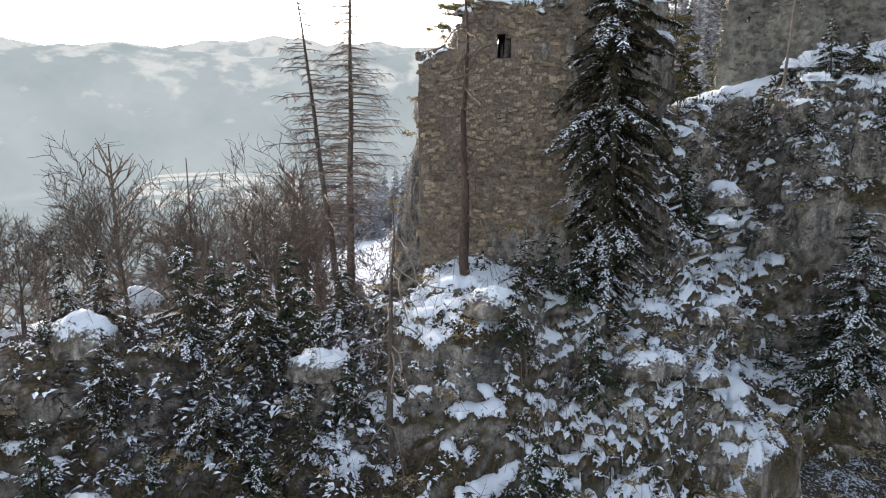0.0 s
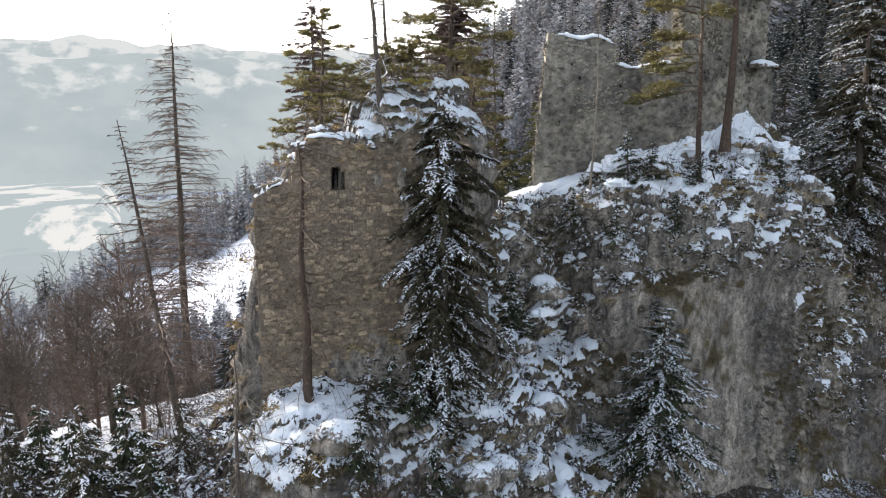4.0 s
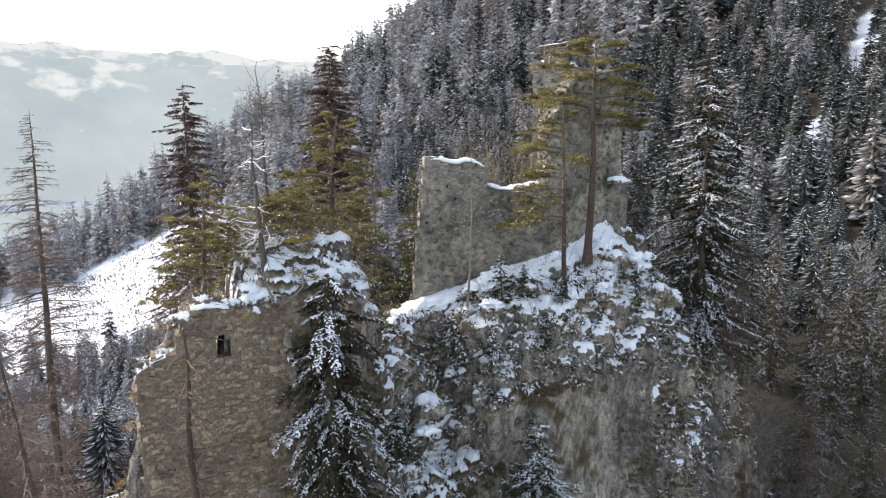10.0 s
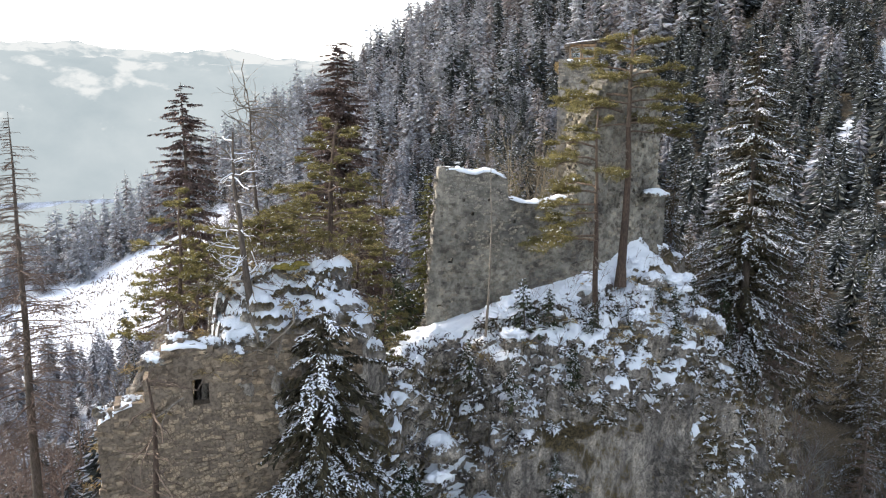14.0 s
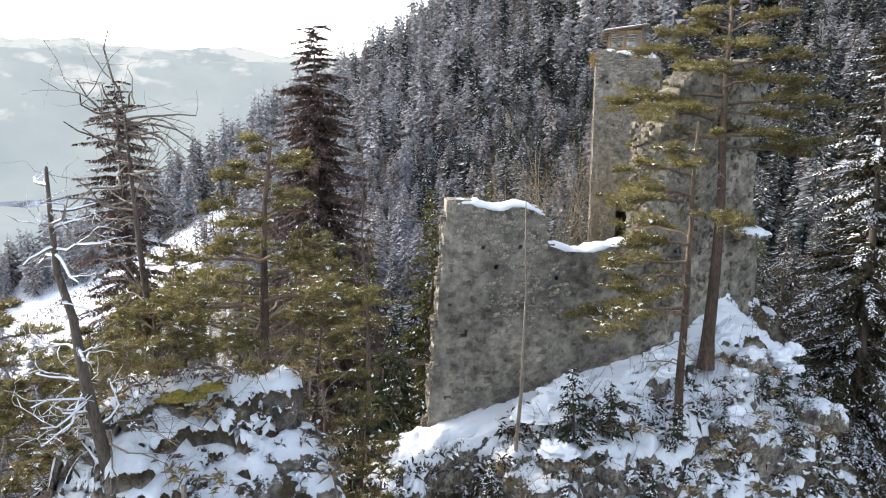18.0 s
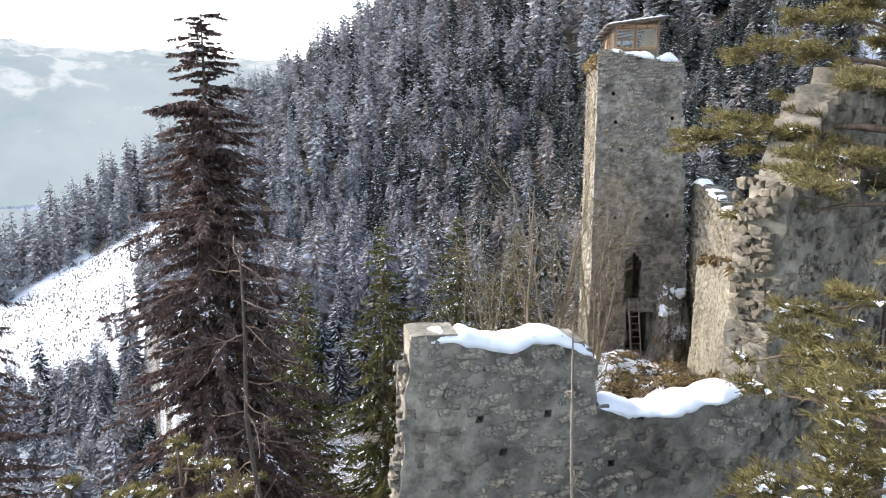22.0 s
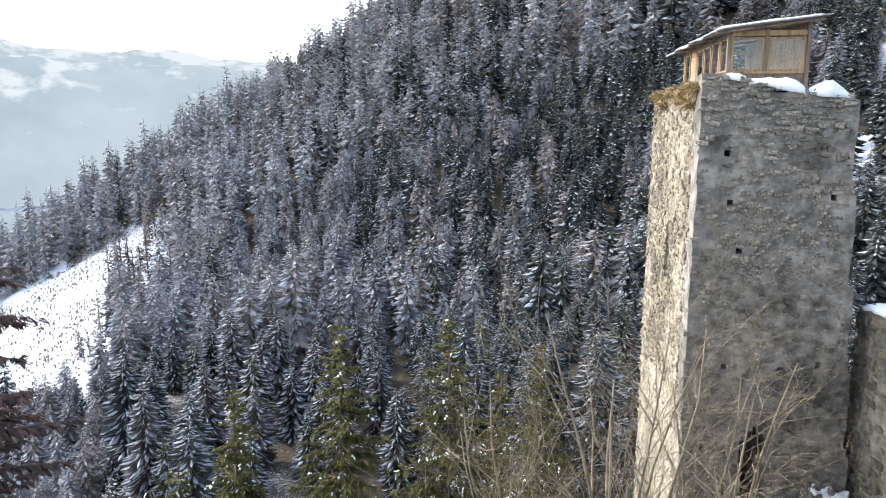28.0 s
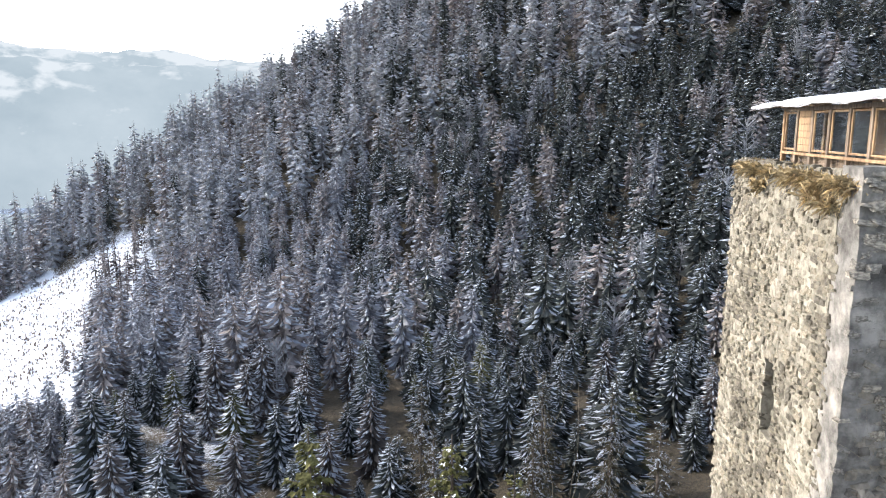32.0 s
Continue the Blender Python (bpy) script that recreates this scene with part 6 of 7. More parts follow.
def mound(name, label, category, at, size, seed, mat, snow=0.6, parent=None, rough=0.28, n=28):
    """A rough lump of rock, turf or snow, flat below."""
    u, v = np.meshgrid(np.linspace(0, 2 * np.pi, n, endpoint=False), np.linspace(0, np.pi / 2, n // 2), indexing="ij")
    d = np.stack([np.cos(u) * np.cos(v), np.sin(u) * np.cos(v), np.sin(v)], -1).reshape(-1, 3)
    r = 1 + rough * fbm(d, 0.55, 4, seed) + 0.4 * rough * fbm(d, 0.18, 3, seed + 3)
    V = d * r[:, None] * size
    V[:, 2] -= 0.15 * size[2]
    m = n // 2
    i, j = np.meshgrid(np.arange(n), np.arange(m - 1), indexing="ij")
    k = (i + 1) % n
    F = np.stack([i * m + j, k * m + j, k * m + j + 1, i * m + j + 1], -1).reshape(-1, 4)
    up = d[:, 2]
    attrs = {"snow": snow * (0.25 + up) + 0.3 * fbm(V, 0.5, 3, seed + 5), "turf": 0.45 + 0.3 * fbm(V, 0.4, 2, seed)}
    ob = new(name, np_mesh(name, V, F, mat, smooth=True, attrs=attrs))
    ob.location = at
    return tagged(ob, label, category)


for x, y, sx, sy, sz, sd in ((-14.6, 27.5, 1.6, 1.2, 1.6, 1), (-17, 38.4, 1.5, 1.3, 2.2, 2), (-12.4, 22.5, 1.8, 1.3, 1.5, 3), (8.6, 28.6, 1.2, 0.9, 1.0, 4), (10.0, 29.4, 0.9, 0.8, 0.9, 5), (15.6, 38.2, 1.3, 0.9, 1.3, 6), (33.0, 37.5, 1.0, 0.8, 0.9, 7), (27.5, 37.2, 1.0, 0.7, 0.7, 8), (30.0, 38.6, 0.9, 0.8, 0.8, 9), (6.4, 28.3, 1.0, 0.8, 0.8, 10), (2.4, 28.2, 1.5, 1.0, 1.2, 11), (-5.0, 27.4, 1.5, 1.1, 1.1, 12), (22.5, 38.0, 0.8, 0.6, 0.6, 13), (35.0, 38.6, 1.0, 0.9, 1.0, 14), (12.3, 31.2, 0.8, 0.7, 0.7, 15), (13.4, 32.4, 1.0, 0.8, 0.8, 16), (14.4, 33.8, 0.9, 0.8, 0.8, 17), (13.0, 34.4, 0.7, 0.6, 0.6, 18), (15.0, 35.4, 1.0, 0.7, 0.8, 19), (12.0, 29.8, 0.9, 0.7, 0.7, 20), (14.0, 31.0, 0.7, 0.7, 0.6, 21), (13.9, 36.2, 0.8, 0.6, 0.7, 22)):
    tagged(mound("boulder", "rough boulder capped with snow", "rock", foot(x, y, 0.35), (sx, sy, sz), sd, ROCK, 0.62), group="snow-capped boulders")
for k, (s0, r) in enumerate(((0.4, 0.45), (1.3, 0.4), (2.2, 0.5), (3.2, 0.45), (4.3, 0.6), (5.4, 0.5), (6.3, 0.7), (7.4, 0.55), (8.3, 0.7), (9.3, 0.6), (10.0, 0.5))):
    tagged(mound("boulder", "loose snow-dusted stone on the broken wall top", "rock", (-1.0 + s0, 32.35 + 0.45 + 0.2 * math.sin(k * 2.1), float(top_a(s0)) - 0.12), (r * 1.2, r * 0.9, r * 0.8), 120 + k, ROCK, 0.55, rough=0.6), group="loose stones on the wall top")
rngs = np.random.default_rng(19)
banks = [(rngs.uniform(19, 35.5), rngs.uniform(37.0, 40.2), rngs.uniform(0.35, 0.8)) for _ in range(12)] + [(15.2, 37.4, 0.7), (20.2, 39.6, 1.1), (21.6, 39.9, 1.0)]
for k, (x, y, r) in enumerate(banks):
    tagged(mound("snow_bank", "rounded bank of old snow on a rock ledge", "snow", foot(x, y, 0.12), (r, r * rngs.uniform(0.55, 0.9), r * rngs.uniform(0.5, 0.8)), 60 + k, SNOW, 0.0, rough=0.9, n=40), group="snow banks on the ledges")
for k, (a, b, z, r, tall) in enumerate(((4.7, -0.4, 6.0, 0.55, 0.9), (4.2, -0.6, 5.1, 0.55, 1.5), (4.6, -2.3, 1.9, 0.8, 0.4))):
    tagged(mound("snow_bank", "patch of snow on the rubble beside the doorway", "snow", (*at_tower(a, b), z), (r, r * 0.8, r * tall), 90 + 7 * k, SNOW, 0.0, rough=0.9, n=40), group="snow on the rubble")
mound("snow_bank", "snow lying at the foot of the keep", "snow", (*at_tower(2.1, -1.7), 1.9), (2.1, 1.2, 0.55), 91, SNOW, 0.0, rough=0.8, n=44)
mound("earth_ledge", "clump of earth and roots under snow on the wall", "earth", (31.6, 40.75, 9.25), (1.1, 0.55, 0.5), 21, ROCK, 0.75)
mound("rubble_mound", "heap of fallen rubble against the keep under snow", "rubble", (*at_tower(4.5, -0.35), 1.9), (1.1, 1.15, 5.2), 22, ROCK, 0.42, rough=0.5, n=60)
mound("rubble_mound", "low rubble heap with snow at the foot of the keep", "rubble", (*at_tower(1.6, -1.0), 1.9), (2.0, 1.0, 1.0), 23, ROCK, 0.6)
for k, (x, y) in enumerate(((6.5, 34.0), (6.95, 34.1), (7.4, 34.3))):
    tagged(mound("moss_cushion", "yellow moss cushion on the crag", "moss", foot(x, y, 0.12), (0.34, 0.26, 0.16), 24 + k, MOSS, 0.0, rough=0.9), group="moss cushions")


def ladder():
    """A leaning pole ladder below the doorway."""
    ob = thing("ladder", "weathered wooden ladder leaning below the doorway", "ladder")
    foot_, head = np.array([*at_tower(2.65, -1.0), 2.2]), np.array([*at_tower(2.45, -0.12), 5.7])
    side = np.array([*TU, 0]) * 0.28
    for k in (-1, 1):
        g = Geo()
        g.put(*tube([foot_ + k * side, (foot_ + head) / 2 + k * side * 0.97, head + k * side * 0.92], [0.045, 0.042, 0.038], 7))
        child("rail", g.mesh("rail", WOOD_GREY, True), ob)
    for f in np.linspace(0.08, 0.93, 9):
        c = foot_ + (head - foot_) * f
        g = Geo()
        g.put(*tube([c - side * 1.15, c, c + side * 1.15], [0.024, 0.026, 0.023], 6))
        child("rung", g.mesh("rung", WOOD_GREY, True), ob)


ladder()


def lintel():
    g = Geo()
    a, b = np.array([*at_tower(1.0, -0.06), 8.75]), np.array([*at_tower(3.3, -0.08), 8.9])
    g.put(*tube([a, (a + b) / 2 + [0, 0, 0.05], b], [0.05, 0.055, 0.04], 7))
    ob = new("old_beam", g.mesh("old_beam", WOOD_GREY, True))
    tagged(ob, "old weathered beam stub across the keep", "beam")


lintel()


def grass(name, label, spots, seed, length, mat=DRYGRASS, fall=0.4):
    """Dry tussocks at rows of places."""
    rng = np.random.default_rng(seed)
    g = Geo()
    for x, y, z, r, n in spots:
        base = np.c_[rng.normal(x, r * 0.5, n), rng.normal(y, r * 0.5, n), np.full(n, z) + rng.normal(0, 0.03, n)]
        w = unit(rng.normal(0, 0.75, (n, 3)) + [0, 0, 0.7])
        ln = length * rng.uniform(0.5, 1.3, n)
        g.put(*leaf_blades(base, w, unit(np.cross(w, rng.normal(0, 1, (n, 3)))), ln, 0.0055 + 0 * ln, fall))
    ob = new(name, g.mesh(name, mat))
    return tagged(ob, label, "grass", kind="stuff")


rngg = np.random.default_rng(3)
spots = []
for b in np.linspace(0.6, 7.6, 26):
    a = rngg.uniform(-0.05, 0.55)
    spots.append((*at_tower(a, b), 19.2, 0.26, 420))
for b, z in ((1.2, 18.75), (2.0, 18.85), (5.6, 18.8)):
    spots.append((*at_tower(-0.08, b), z, 0.2, 180))
grass("dry_grass", "dry straw tussocks on the keep's broken top", spots, 1, 0.34, fall=0.35)
spots = []
for s in np.sort(rngg.uniform(4.1, 16, 52)):
    p = fr_r2[0] + fr_r2[1] * s + fr_r2[2] * rngg.uniform(-0.12, 0.5)
    spots.append((*p, float(top_r2(s)) + 0.02 - rngg.uniform(0, 0.35) * (rngg.random() < 0.5), 0.22, 150))
grass("dry_grass", "dry brown grass along the courtyard wall", spots, 2, 0.3, DRYBROWN, fall=0.6)
spots = []
for _ in range(170):
    x, y = rngg.uniform(21, 40), rngg.uniform(43.5, 58)
    if (y - 42.7) < (x - 33.0) * 1.88 + 1.0 or y > 46 + (x - 20) * 1.0:
        continue
    spots.append((x, y, crag_top(x, y) - 0.05, 0.5, 90))
grass("dry_grass", "dry brown courtyard grass between snow patches", spots, 3, 0.45)
spots = []
for _ in range(420):
    x, y = rngg.uniform(-20, 36), rngg.uniform(18, 39.5)
    spots.append((x, y, crag_top(x, y) - 0.08, 0.4, 46))
grass("dry_grass", "dry grass tufts poking through the snow", spots, 4, 0.34)


def fallen_bough(at, way, length, seed, label):
    g = Geo()
    rng = np.random.default_rng(seed)
    branching(g, at, way, length, 0.06, rng, 3, 0.5, (1, 4), 0.62, -0.15)
    ob = new("fallen_bough", g.mesh("fallen_bough", DEADWOOD))
    return tagged(ob, label, "branch")


fallen_bough((4.9, 32.1, 6.0), (0.25, -0.12, -1), 3.2, 1, "bleached dead bough hanging down the brown wall")
fallen_bough((6.6, 32.0, 6.4), (-0.1, -0.3, -1), 2.4, 2, "dead root hanging over the wall edge")
fallen_bough((4.4, 34.0, 7.2), (0.8, -0.5, 0.3), 2.0, 3, "pale dead bough lying on the crag top")
fallen_bough((3.4, 34.2, 6.8), (-0.6, -0.6, 0.5), 1.8, 4, "pale dead bough lying on the crag top")
fallen_bough((30.2, 36.9, 0.3), (0.2, -0.4, -1), 1.8, 5, "dead branch hanging from the ledge")
fallen_bough((0.2, 32.0, 3.2), (-0.8, -0.4, 0.35), 1.1, 6, "dead branch on the broken wall end")
fallen_bough((2.2, 31.9, 3.2), (-0.9, -0.4, -0.2), 1.2, 7, "dead branch on the broken wall end")

for k, (a, r) in enumerate(((0.3, 0.16), (0.62, 0.2), (1.2, 0.17), (1.75, 0.2), (2.35, 0.16), (2.85, 0.2), (3.3, 0.17), (3.85, 0.19), (4.25, 0.16))):
    tagged(mound("loose_stone", "dark loose stone on the broken rim of the keep", "stone", (*at_tower(a, 0.1), float(np.interp(a, (0, 1.1, 2.2, 3.0, 4.4), (19.55, 19.5, 19.2, 19.1, 18.95))) - 0.06), (r * 1.3, r, r * 0.8), 150 + k, RUBBLE_B, 0.0, rough=0.7, n=16), group="loose stones on the keep")

# ---- the wooded mountainside: trees that nobody could count, joined ----
def blade_rows(base, tip, side, w, dip):
    """Narrow four-cornered blades from base to tip, sagging in the middle."""
    mid = base * 0.42 + tip * 0.58
    mid[:, 2] -= dip
    V = np.stack([base, mid + side * w[:, None], tip, mid - side * w[:, None]], 1).reshape(-1, 3)
    i = np.arange(len(base)) * 4
    return V, np.concatenate([np.stack([i, i + 1, i + 2], -1), np.stack([i, i + 2, i + 3], -1)])


def far_spruce(seed, tiers=16, fronds=8, frost=0.7, slim=0.2, droop=0.5, strip=0.4, broad=1.0):
    """A small tree of unit height: tiers of drooping fronds with upturned tips, each lined with snow along its top."""
    rng = np.random.default_rng(seed)
    dark, white, stem = Geo(), Geo(), Geo()
    stem.put(*tube([(0, 0, 0), (0, 0, 0.5), (0, 0, 1.0)], [0.009, 0.006, 0.0015], 4))
    c = slim * 0.13
    dark.put(*tube([(0, 0, 0.06), (0, 0, 0.14), (0, 0, 0.5), (0, 0, 0.85)], [c * 0.5, c, c * 0.7, 0.002], 4))
    for k in range(tiers):
        u = (k + rng.random() * 0.6) / tiers
        h = 0.08 + 0.90 * u ** 0.92
        L = slim * (1 - np.exp(-3.4 * (1 - h))) * (0.75 + 0.25 * min(1.0, h / 0.3)) + 0.008
        n = fronds if h < 0.85 else max(4, fronds - 3)
        a = rng.random() * 6.28 + np.arange(n) * 6.28 / n + rng.normal(0, 0.3, n)
        out = np.c_[np.cos(a), np.sin(a), np.zeros(n)]
        side = np.c_[-np.sin(a), np.cos(a), rng.normal(0, 0.3, n)]
        ln = L * rng.uniform(0.45, 1.2, n)
        hh = h + rng.normal(0, 0.5 / tiers, n)
        up = np.c_[np.zeros((n, 2)), hh]
        fall = droop * ln * rng.uniform(0.5, 1.4, n) * (1.35 - h)
        base = out * (ln * 0.08)[:, None] + up
        tip = out * ln[:, None] + up
        tip[:, 2] -= fall
        w = (ln * rng.uniform(0.09, 0.16, n) * (10 / n) ** 0.5 + 0.0025) * broad
        dark.put(*blade_rows(base, tip, side, w, fall * 0.45 + 0.003))
        pick = np.where(rng.random(n) < frost)[0]
        if len(pick):
            lift = np.array([0, 0, 0.0045])
            b2, t2 = (base * 0.75 + tip * 0.25)[pick] + lift, tip[pick] * 1.0 + lift
            b2[:, 2] -= fall[pick] * 0.15
            white.put(*blade_rows(b2, t2, side[pick], w[pick] * strip * rng.uniform(0.6, 1.4, len(pick)), fall[pick] * 0.15))
    return [g.arrays() for g in (stem, dark, white)]


def joined_wood(name, label, places, heights, kinds, mats, seed, tones=(0.6, 0.2, 0.2), shade=None):
    """Many trees at places, in one mesh."""
    rng = np.random.default_rng(seed)
    Vs, Fs, Is, n = [], [], [], 0
    which = rng.integers(len(kinds), size=len(places))
    if shade is not None:       # less frost paints the darker, less hazy flank: the kinds run from bare to white
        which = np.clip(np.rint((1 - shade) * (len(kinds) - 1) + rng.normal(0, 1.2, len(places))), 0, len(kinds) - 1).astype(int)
    spin = rng.random(len(places)) * 6.28
    wide = rng.uniform(0.85, 1.2, len(places))
    for k, kind in enumerate(kinds):
        sel = np.where(which == k)[0]
        if not len(sel):
            continue
        for mi, (v, f) in enumerate(kind):
            c, s = np.cos(spin[sel])[:, None], np.sin(spin[sel])[:, None]
            h = heights[sel][:, None]
            w = wide[sel][:, None] * h
            x, y = (v[:, 0] * c - v[:, 1] * s) * w, (v[:, 0] * s + v[:, 1] * c) * w
            V = np.stack([x + places[sel, 0:1], y + places[sel, 1:2], v[:, 2] * h + places[sel, 2:3] - 0.3], -1).reshape(-1, 3)
            F = (f[None] + (np.arange(len(sel)) * len(v))[:, None, None]).reshape(-1, 3) + n
            Vs.append(V)
            Fs.append(F)
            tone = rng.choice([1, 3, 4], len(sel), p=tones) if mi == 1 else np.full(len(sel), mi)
            # dark needles paint the flank away from the sun
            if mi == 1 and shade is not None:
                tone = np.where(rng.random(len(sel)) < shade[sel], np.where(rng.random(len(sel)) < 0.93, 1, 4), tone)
            Is.append(np.repeat(tone, len(f)))
            n += len(V)
    ob = new(name, np_mesh(name, np.concatenate(Vs), np.concatenate(Fs), mats, np.concatenate(Is)))
    return tagged(ob, label, "forest", kind="stuff")


def scatter(x0, x1, y0, y1, step, seed, want):
    rng = np.random.default_rng(seed)
    xs, ys = np.meshgrid(np.arange(x0, x1, step), np.arange(y0, y1, step))
    p = np.c_[xs.ravel(), ys.ravel()] + rng.uniform(-0.48, 0.48, (xs.size, 2)) * step
    p = p[want(p[:, 0], p[:, 1])]
    return np.c_[p, ground_height(p[:, 0], p[:, 1])]


def seen_from_walk(x, y):
    """The part of the land that lies within the sweep of the walk."""
    ang = np.degrees(np.arctan2(x - 5, y - 10))
    far = np.hypot(x, y - 20)
    crag_zone = (x > -30) & (x < 48) & (y < 84)
    return (ang > -58) & (ang < 66) & (far > 42) & ~crag_zone


def wood_zone(x, y):
    z = ground_height(x, y)
    hidden = (y > 600 + 0.3 * np.maximum(x, 0)) | ((np.hypot(x, y) > 470) & (x > 0.8 * y))
    return seen_from_walk(x, y) & ~in_clearing(x, y) & ~in_gully(x, y) & (z > -225) & ~hidden


def flank_shade(p):
    """From 0 on the frosted slope towards the sun to 1 on the dark flank: haze painted as tree tone."""
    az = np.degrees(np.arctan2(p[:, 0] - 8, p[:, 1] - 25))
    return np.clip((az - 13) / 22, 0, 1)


KINDS = [far_spruce(k, 20, 10, 0.42 + 0.08 * k, 0.18 + 0.01 * (k % 3), 0.45 + 0.05 * (k % 4), 0.42 + 0.02 * k, 1.35) for k in range(7)]
near_p = scatter(-140, 380, 20, 430, 7.3, 1, lambda x, y: wood_zone(x, y) & (np.hypot(x - 20, y - 40) < 340) & ((np.hypot(x - 15, y - 30) > 92) | ((x < 20) & (np.hypot(x - 15, y - 30) > 62))))
rngf = np.random.default_rng(5)
near_h = np.clip(rngf.normal(17.5, 4.4, len(near_p)), 6, 28)
close = np.hypot(near_p[:, 0] - 18, near_p[:, 1] - 40) < 150
near_h[close] *= 0.64
CLOSEKINDS = [far_spruce(60 + k, 32, 14, 0.5 + 0.07 * k, 0.2 + 0.012 * (k % 3), 0.34 + 0.06 * (k % 3), 0.46 + 0.03 * k) for k in range(6)]
joined_wood("spruce_grove", "frosted spruces at the forest edge below the castle", near_p[close], near_h[close], CLOSEKINDS, [BARK, NEEDLE_DARK, FROST, NEEDLE_GREEN, NEEDLE_UMBER], 6, (0.5, 0.25, 0.25), 0.8 * flank_shade(near_p[close]))
joined_wood("spruce_forest", "dense frosted spruce forest on the mountainside", near_p[~close], near_h[~close], KINDS, [BARK, NEEDLE_DARK, FROST, NEEDLE_FROST_HAZE, NEEDLE_HAZED], 2, (0.05, 0.5, 0.45), 0.88 * flank_shade(near_p[~close]))
far_p = scatter(-330, 800, 200, 800, 10.0, 3, lambda x, y: wood_zone(x, y) & (np.hypot(x - 20, y - 40) >= 340))
far_h = np.clip(rngf.normal(27, 7.5, len(far_p)), 12, 42)
FARKINDS = [far_spruce(40 + k, 14, 7, 0.5 + 0.1 * k, 0.18, 0.45, 0.5, 1.8) for k in range(5)]
# far trees mostly take the palest needles, which hold the painted haze
joined_wood("distant_spruce_forest", "distant spruce forest on the mountain crest", far_p, far_h, FARKINDS, [BARK, NEEDLE_DARK, FROST, NEEDLE_RIME_HAZE, NEEDLE_HAZED], 4, (0.04, 0.78, 0.18), 0.42 * flank_shade(far_p))


pale = np.random.default_rng(8).choice(len(near_p), 110, replace=False)


def clearing_edge(x, y):
    """Trees left standing towards the right side of the felled ground."""
    P = np.stack([x, y, 0 * x], -1)
    right = 43 + 0.08 * (y - 352)
    return in_clearing(x, y) & (x > right - 34 + 20 * fbm(P, 30, 2, 4.0)) & (fbm(P, 14, 2, 6.0) > -0.15)


seed_p = scatter(-10, 70, 320, 490, 8.0, 21, clearing_edge)
seed_h = np.clip(rngf.normal(17, 5, len(seed_p)), 6, 26)
joined_wood("scattered_spruces", "scattered dark spruces left standing on the felled slope", seed_p, seed_h, [far_spruce(90 + k, 13, 6, 0.3, 0.14, 0.35, 0.3, 1.5) for k in range(4)], [BARK, NEEDLE_UMBER, FROST, NEEDLE_HAZED, NEEDLE_FROST_HAZE], 22, (0.4, 0.4, 0.2))


def far_bare(seed, boughs=9):
    """A leafless tree of unit height, few faces."""
    rng = np.random.default_rng(seed)
    g = Geo()
    g.put(*tube([(0, 0, 0), (0.01, 0, 0.5), (0, 0.01, 0.95)], [0.014, 0.01, 0.003], 4))
    for k in range(boughs):
        h = rng.uniform(0.2, 0.9)
        a = rng.random() * 6.28
        L = 0.28 * (1.1 - h) + 0.05
        b = np.array([0, 0, h])
        w = np.array([np.cos(a) * 0.7, np.sin(a) * 0.7, 0.7])
        m = b + w * L * 0.6
        g.put(*tube([b, m, b + w * L + [0, 0, 0.08 * L]], [0.005, 0.0035, 0.0015], 3))
        for q in range(2):
            g.put(*tube([m, m + unit(w + rng.normal(0, 0.6, 3)) * L * 0.6], [0.003, 0.0015], 3))
    return [g.arrays()]


joined_wood("frosted_larches", "pale frosted leafless larches among the spruces", near_p[pale] + (2.0, -1.5, 0.0), near_h[pale] * 1.05, [far_bare(75 + k, 46) for k in range(3)], [NEEDLE_RIME_HAZE], 23)


def left_zone(x, y):
    z = ground_height(x, y)
    return (x < -8 - 0.02 * y) & (y > 44) & (x > -260) & (z > -245) & ~in_clearing(x, y) & (np.arctan2(-x, y) < 1.0)


bare_p = scatter(-260, -8, 44, 330, 10.5, 9, left_zone)
bare_h = np.clip(rngf.normal(13, 3, len(bare_p)), 6, 19)
joined_wood("leafless_wood", "leafless brown wood on the valley slope", bare_p, bare_h, [far_bare(70 + k) for k in range(4)], [TWIG], 11)


edge_p = scatter(-64, -3, 40, 135, 5.2, 15, left_zone)
edge_h = np.clip(rngf.normal(12, 2.6, len(edge_p)), 6, 17)
joined_wood("leafless_grove", "reddish-brown leafless grove beside the castle spur", edge_p, edge_h, [far_bare(80 + k, 26) for k in range(4)], [TWIG], 16)


def felling_debris():
    """Stumps, brash and seedlings sticking out of the snow of the clearing."""
    rng = np.random.default_rng(12)
    g = Geo()
    p = np.c_[rng.uniform(-150, 60, 9000), rng.uniform(312, 480, 9000)]
    p = p[in_clearing(p[:, 0], p[:, 1])]
    z = ground_height(p[:, 0], p[:, 1])
    for (x, y), zz in zip(p, z):
        if rng.random() < 0.4:
            g.put(*tube([(x, y, zz - 0.2), (x, y, zz + rng.uniform(0.3, 0.8))], [0.3, 0.26], 5))
        else:
            for q in range(5):
                w = unit(rng.normal(0, 1, 3) + [0, 0, 0.5])
                g.put(*tube([(x, y, zz), np.array([x, y, zz]) + w * rng.uniform(0.5, 1.8)], [0.09, 0.03], 3))
    tagged(new("felling_debris", g.mesh("felling_debris", TWIG)), "stumps and brash poking out of the clearing's snow", "debris", kind="stuff")


felling_debris()

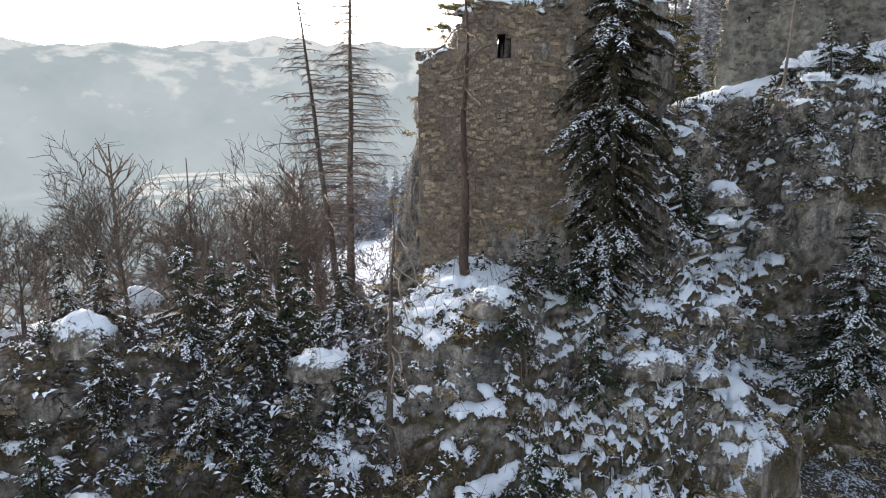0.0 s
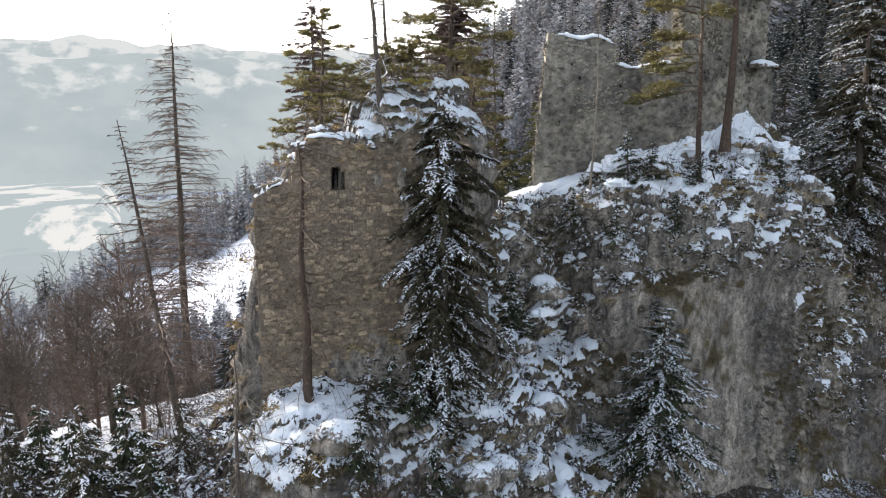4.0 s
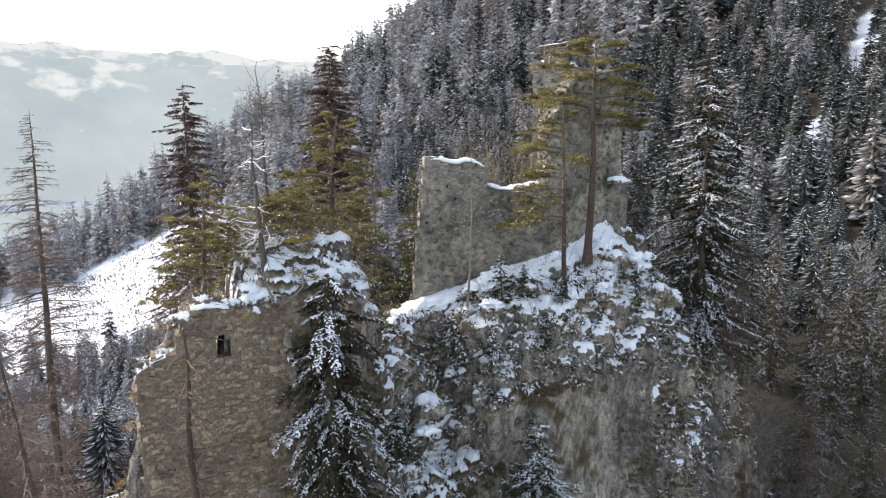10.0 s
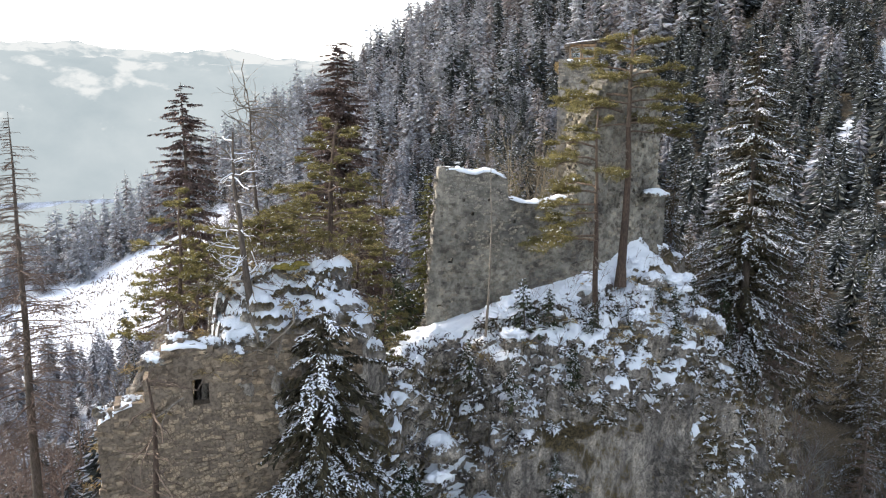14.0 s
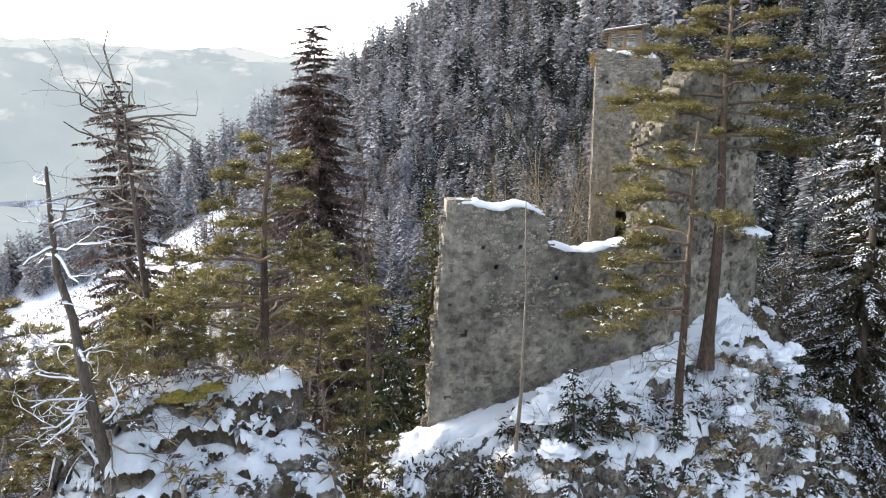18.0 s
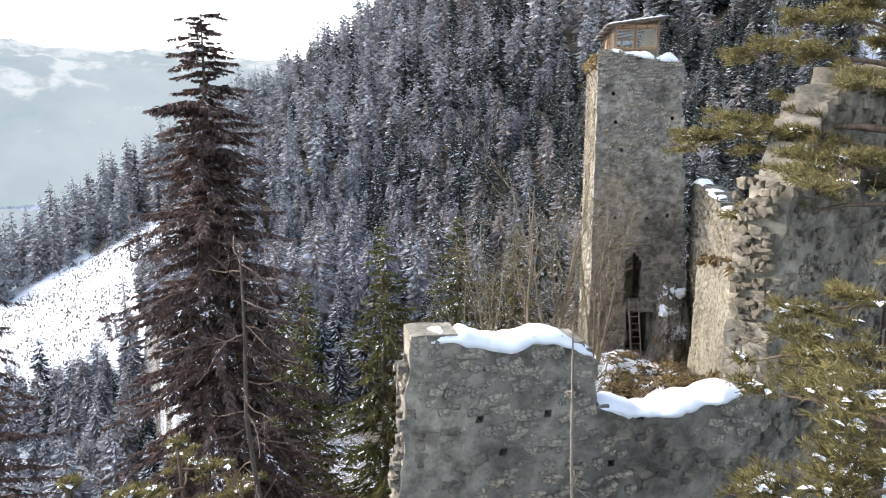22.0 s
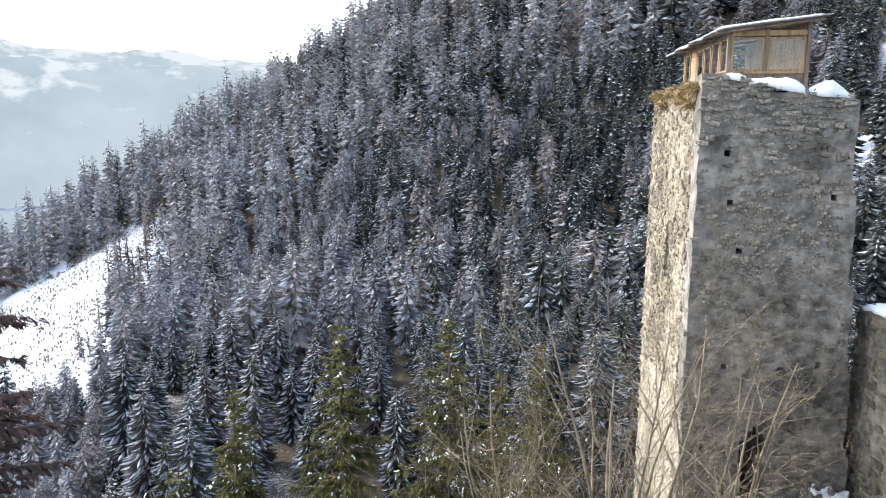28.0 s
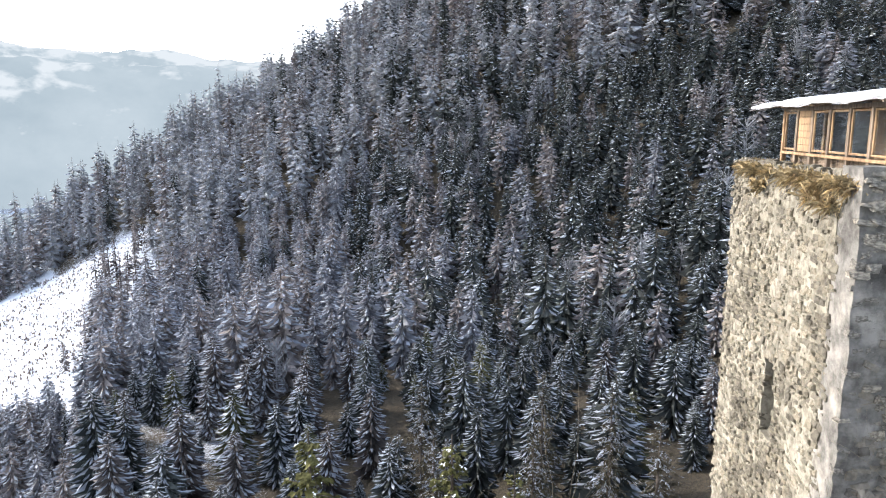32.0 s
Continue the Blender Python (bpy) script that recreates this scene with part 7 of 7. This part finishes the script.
# ---- building stones in the wall faces ----
stones(wall_a, fr_a, 10.8, -9.5, 6.9, in_a, RUBBLE_A, (0.27, 0.17), 0.095, 1, 0.88, 300, (3.6, 1.0), tilt=0.22, jumble=0.5)
far_end = lambda s, z: in_b(s, z) & ((z > 8.6 + 0.7 * np.sin(s * 1.3)) )
stones(wall_b, fr_b, 9.2, 0.2, 11.5, far_end, RUBBLE_B, (0.25, 0.15), 0.05, 2, 0.8, 200, (3.0, 10.5), tilt=0.25, jumble=0.5)
stones(wall_b, fr_b, 9.2, -0.5, 10.5, lambda s, z: in_b(s, z) & ~far_end(s, z), STONE_B, (0.25, 0.17), 0.075, 3, 0.68, 100, (4.0, 7.5), tilt=0.3, jumble=0.6)
stones(wall_b, fr_c, 8.2, 1.0, 17.0, in_c, STONE_B, (0.27, 0.18), 0.09, 4, 0.62, 80, (2.0, 11.0), tilt=0.3, jumble=0.6)
upper_t = lambda s, z: in_front(s, z) & (z > 17.4 + 0.6 * np.sin(s * 2.1) - 2.0 * (s < 0.5) - 8 * (s < 0.25))
stones(tower, fr_f, 5.9, 2.0, 19.6, upper_t, RUBBLE_B, (0.28, 0.115), 0.075, 5, 0.9, 300, (2.0, 18.6), tilt=0.14, jumble=0.5)
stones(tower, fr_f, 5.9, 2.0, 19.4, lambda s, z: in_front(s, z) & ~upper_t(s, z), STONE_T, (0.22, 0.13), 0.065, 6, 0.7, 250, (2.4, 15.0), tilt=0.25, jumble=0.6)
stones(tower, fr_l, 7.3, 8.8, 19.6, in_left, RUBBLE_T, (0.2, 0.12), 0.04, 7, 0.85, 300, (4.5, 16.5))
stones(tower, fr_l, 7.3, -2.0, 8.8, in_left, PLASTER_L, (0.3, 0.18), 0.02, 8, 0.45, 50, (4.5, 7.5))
stones(wall_r, fr_r, 18.3, 1.0, 12.8, lambda s, z: (z < top_r(s) - 0.1) & (z > top_r2(s)), RUBBLE_T, (0.36, 0.22), 0.07, 9, 0.9, 250, (7.0, 10.5))
stones(wall_r, fr_r2, 18.3, 2.0, 10.0, lambda s, z: z < top_r2(s) - 0.1, PLASTER_L, (0.34, 0.2), 0.02, 10, 0.5, 150, (8.0, 7.0))
stones(wall_b, (np.array(B1) - fr_c[1] * 0.02, fr_c[2], fr_c[1]), 1.1, 8.8, 14.5, lambda s, z: (s > 0) & (s < 1.15) & (z < 14.4), RUBBLE_T, (0.2, 0.13), 0.04, 11, 0.85, 80, (0.5, 11.5), tilt=0.3, jumble=0.6)
for k in range(5):
    z0 = -0.4 + 2.2 * k
    shift = 0.67 - 0.085 * max(0.0, 10.6 - z0 - 1.1)
    stones(wall_b, (np.array(BS) + fr_b[1] * shift, fr_b[2], fr_b[1]), 0.95, z0, z0 + 2.2, lambda s, z: (s > 0) & (s < 1.0) & (z < 10.9), RUBBLE_B, (0.26, 0.17), 0.12, 20 + k, 0.95, 40, (0.5, z0 + 1.0), tilt=0.25, jumble=0.4)
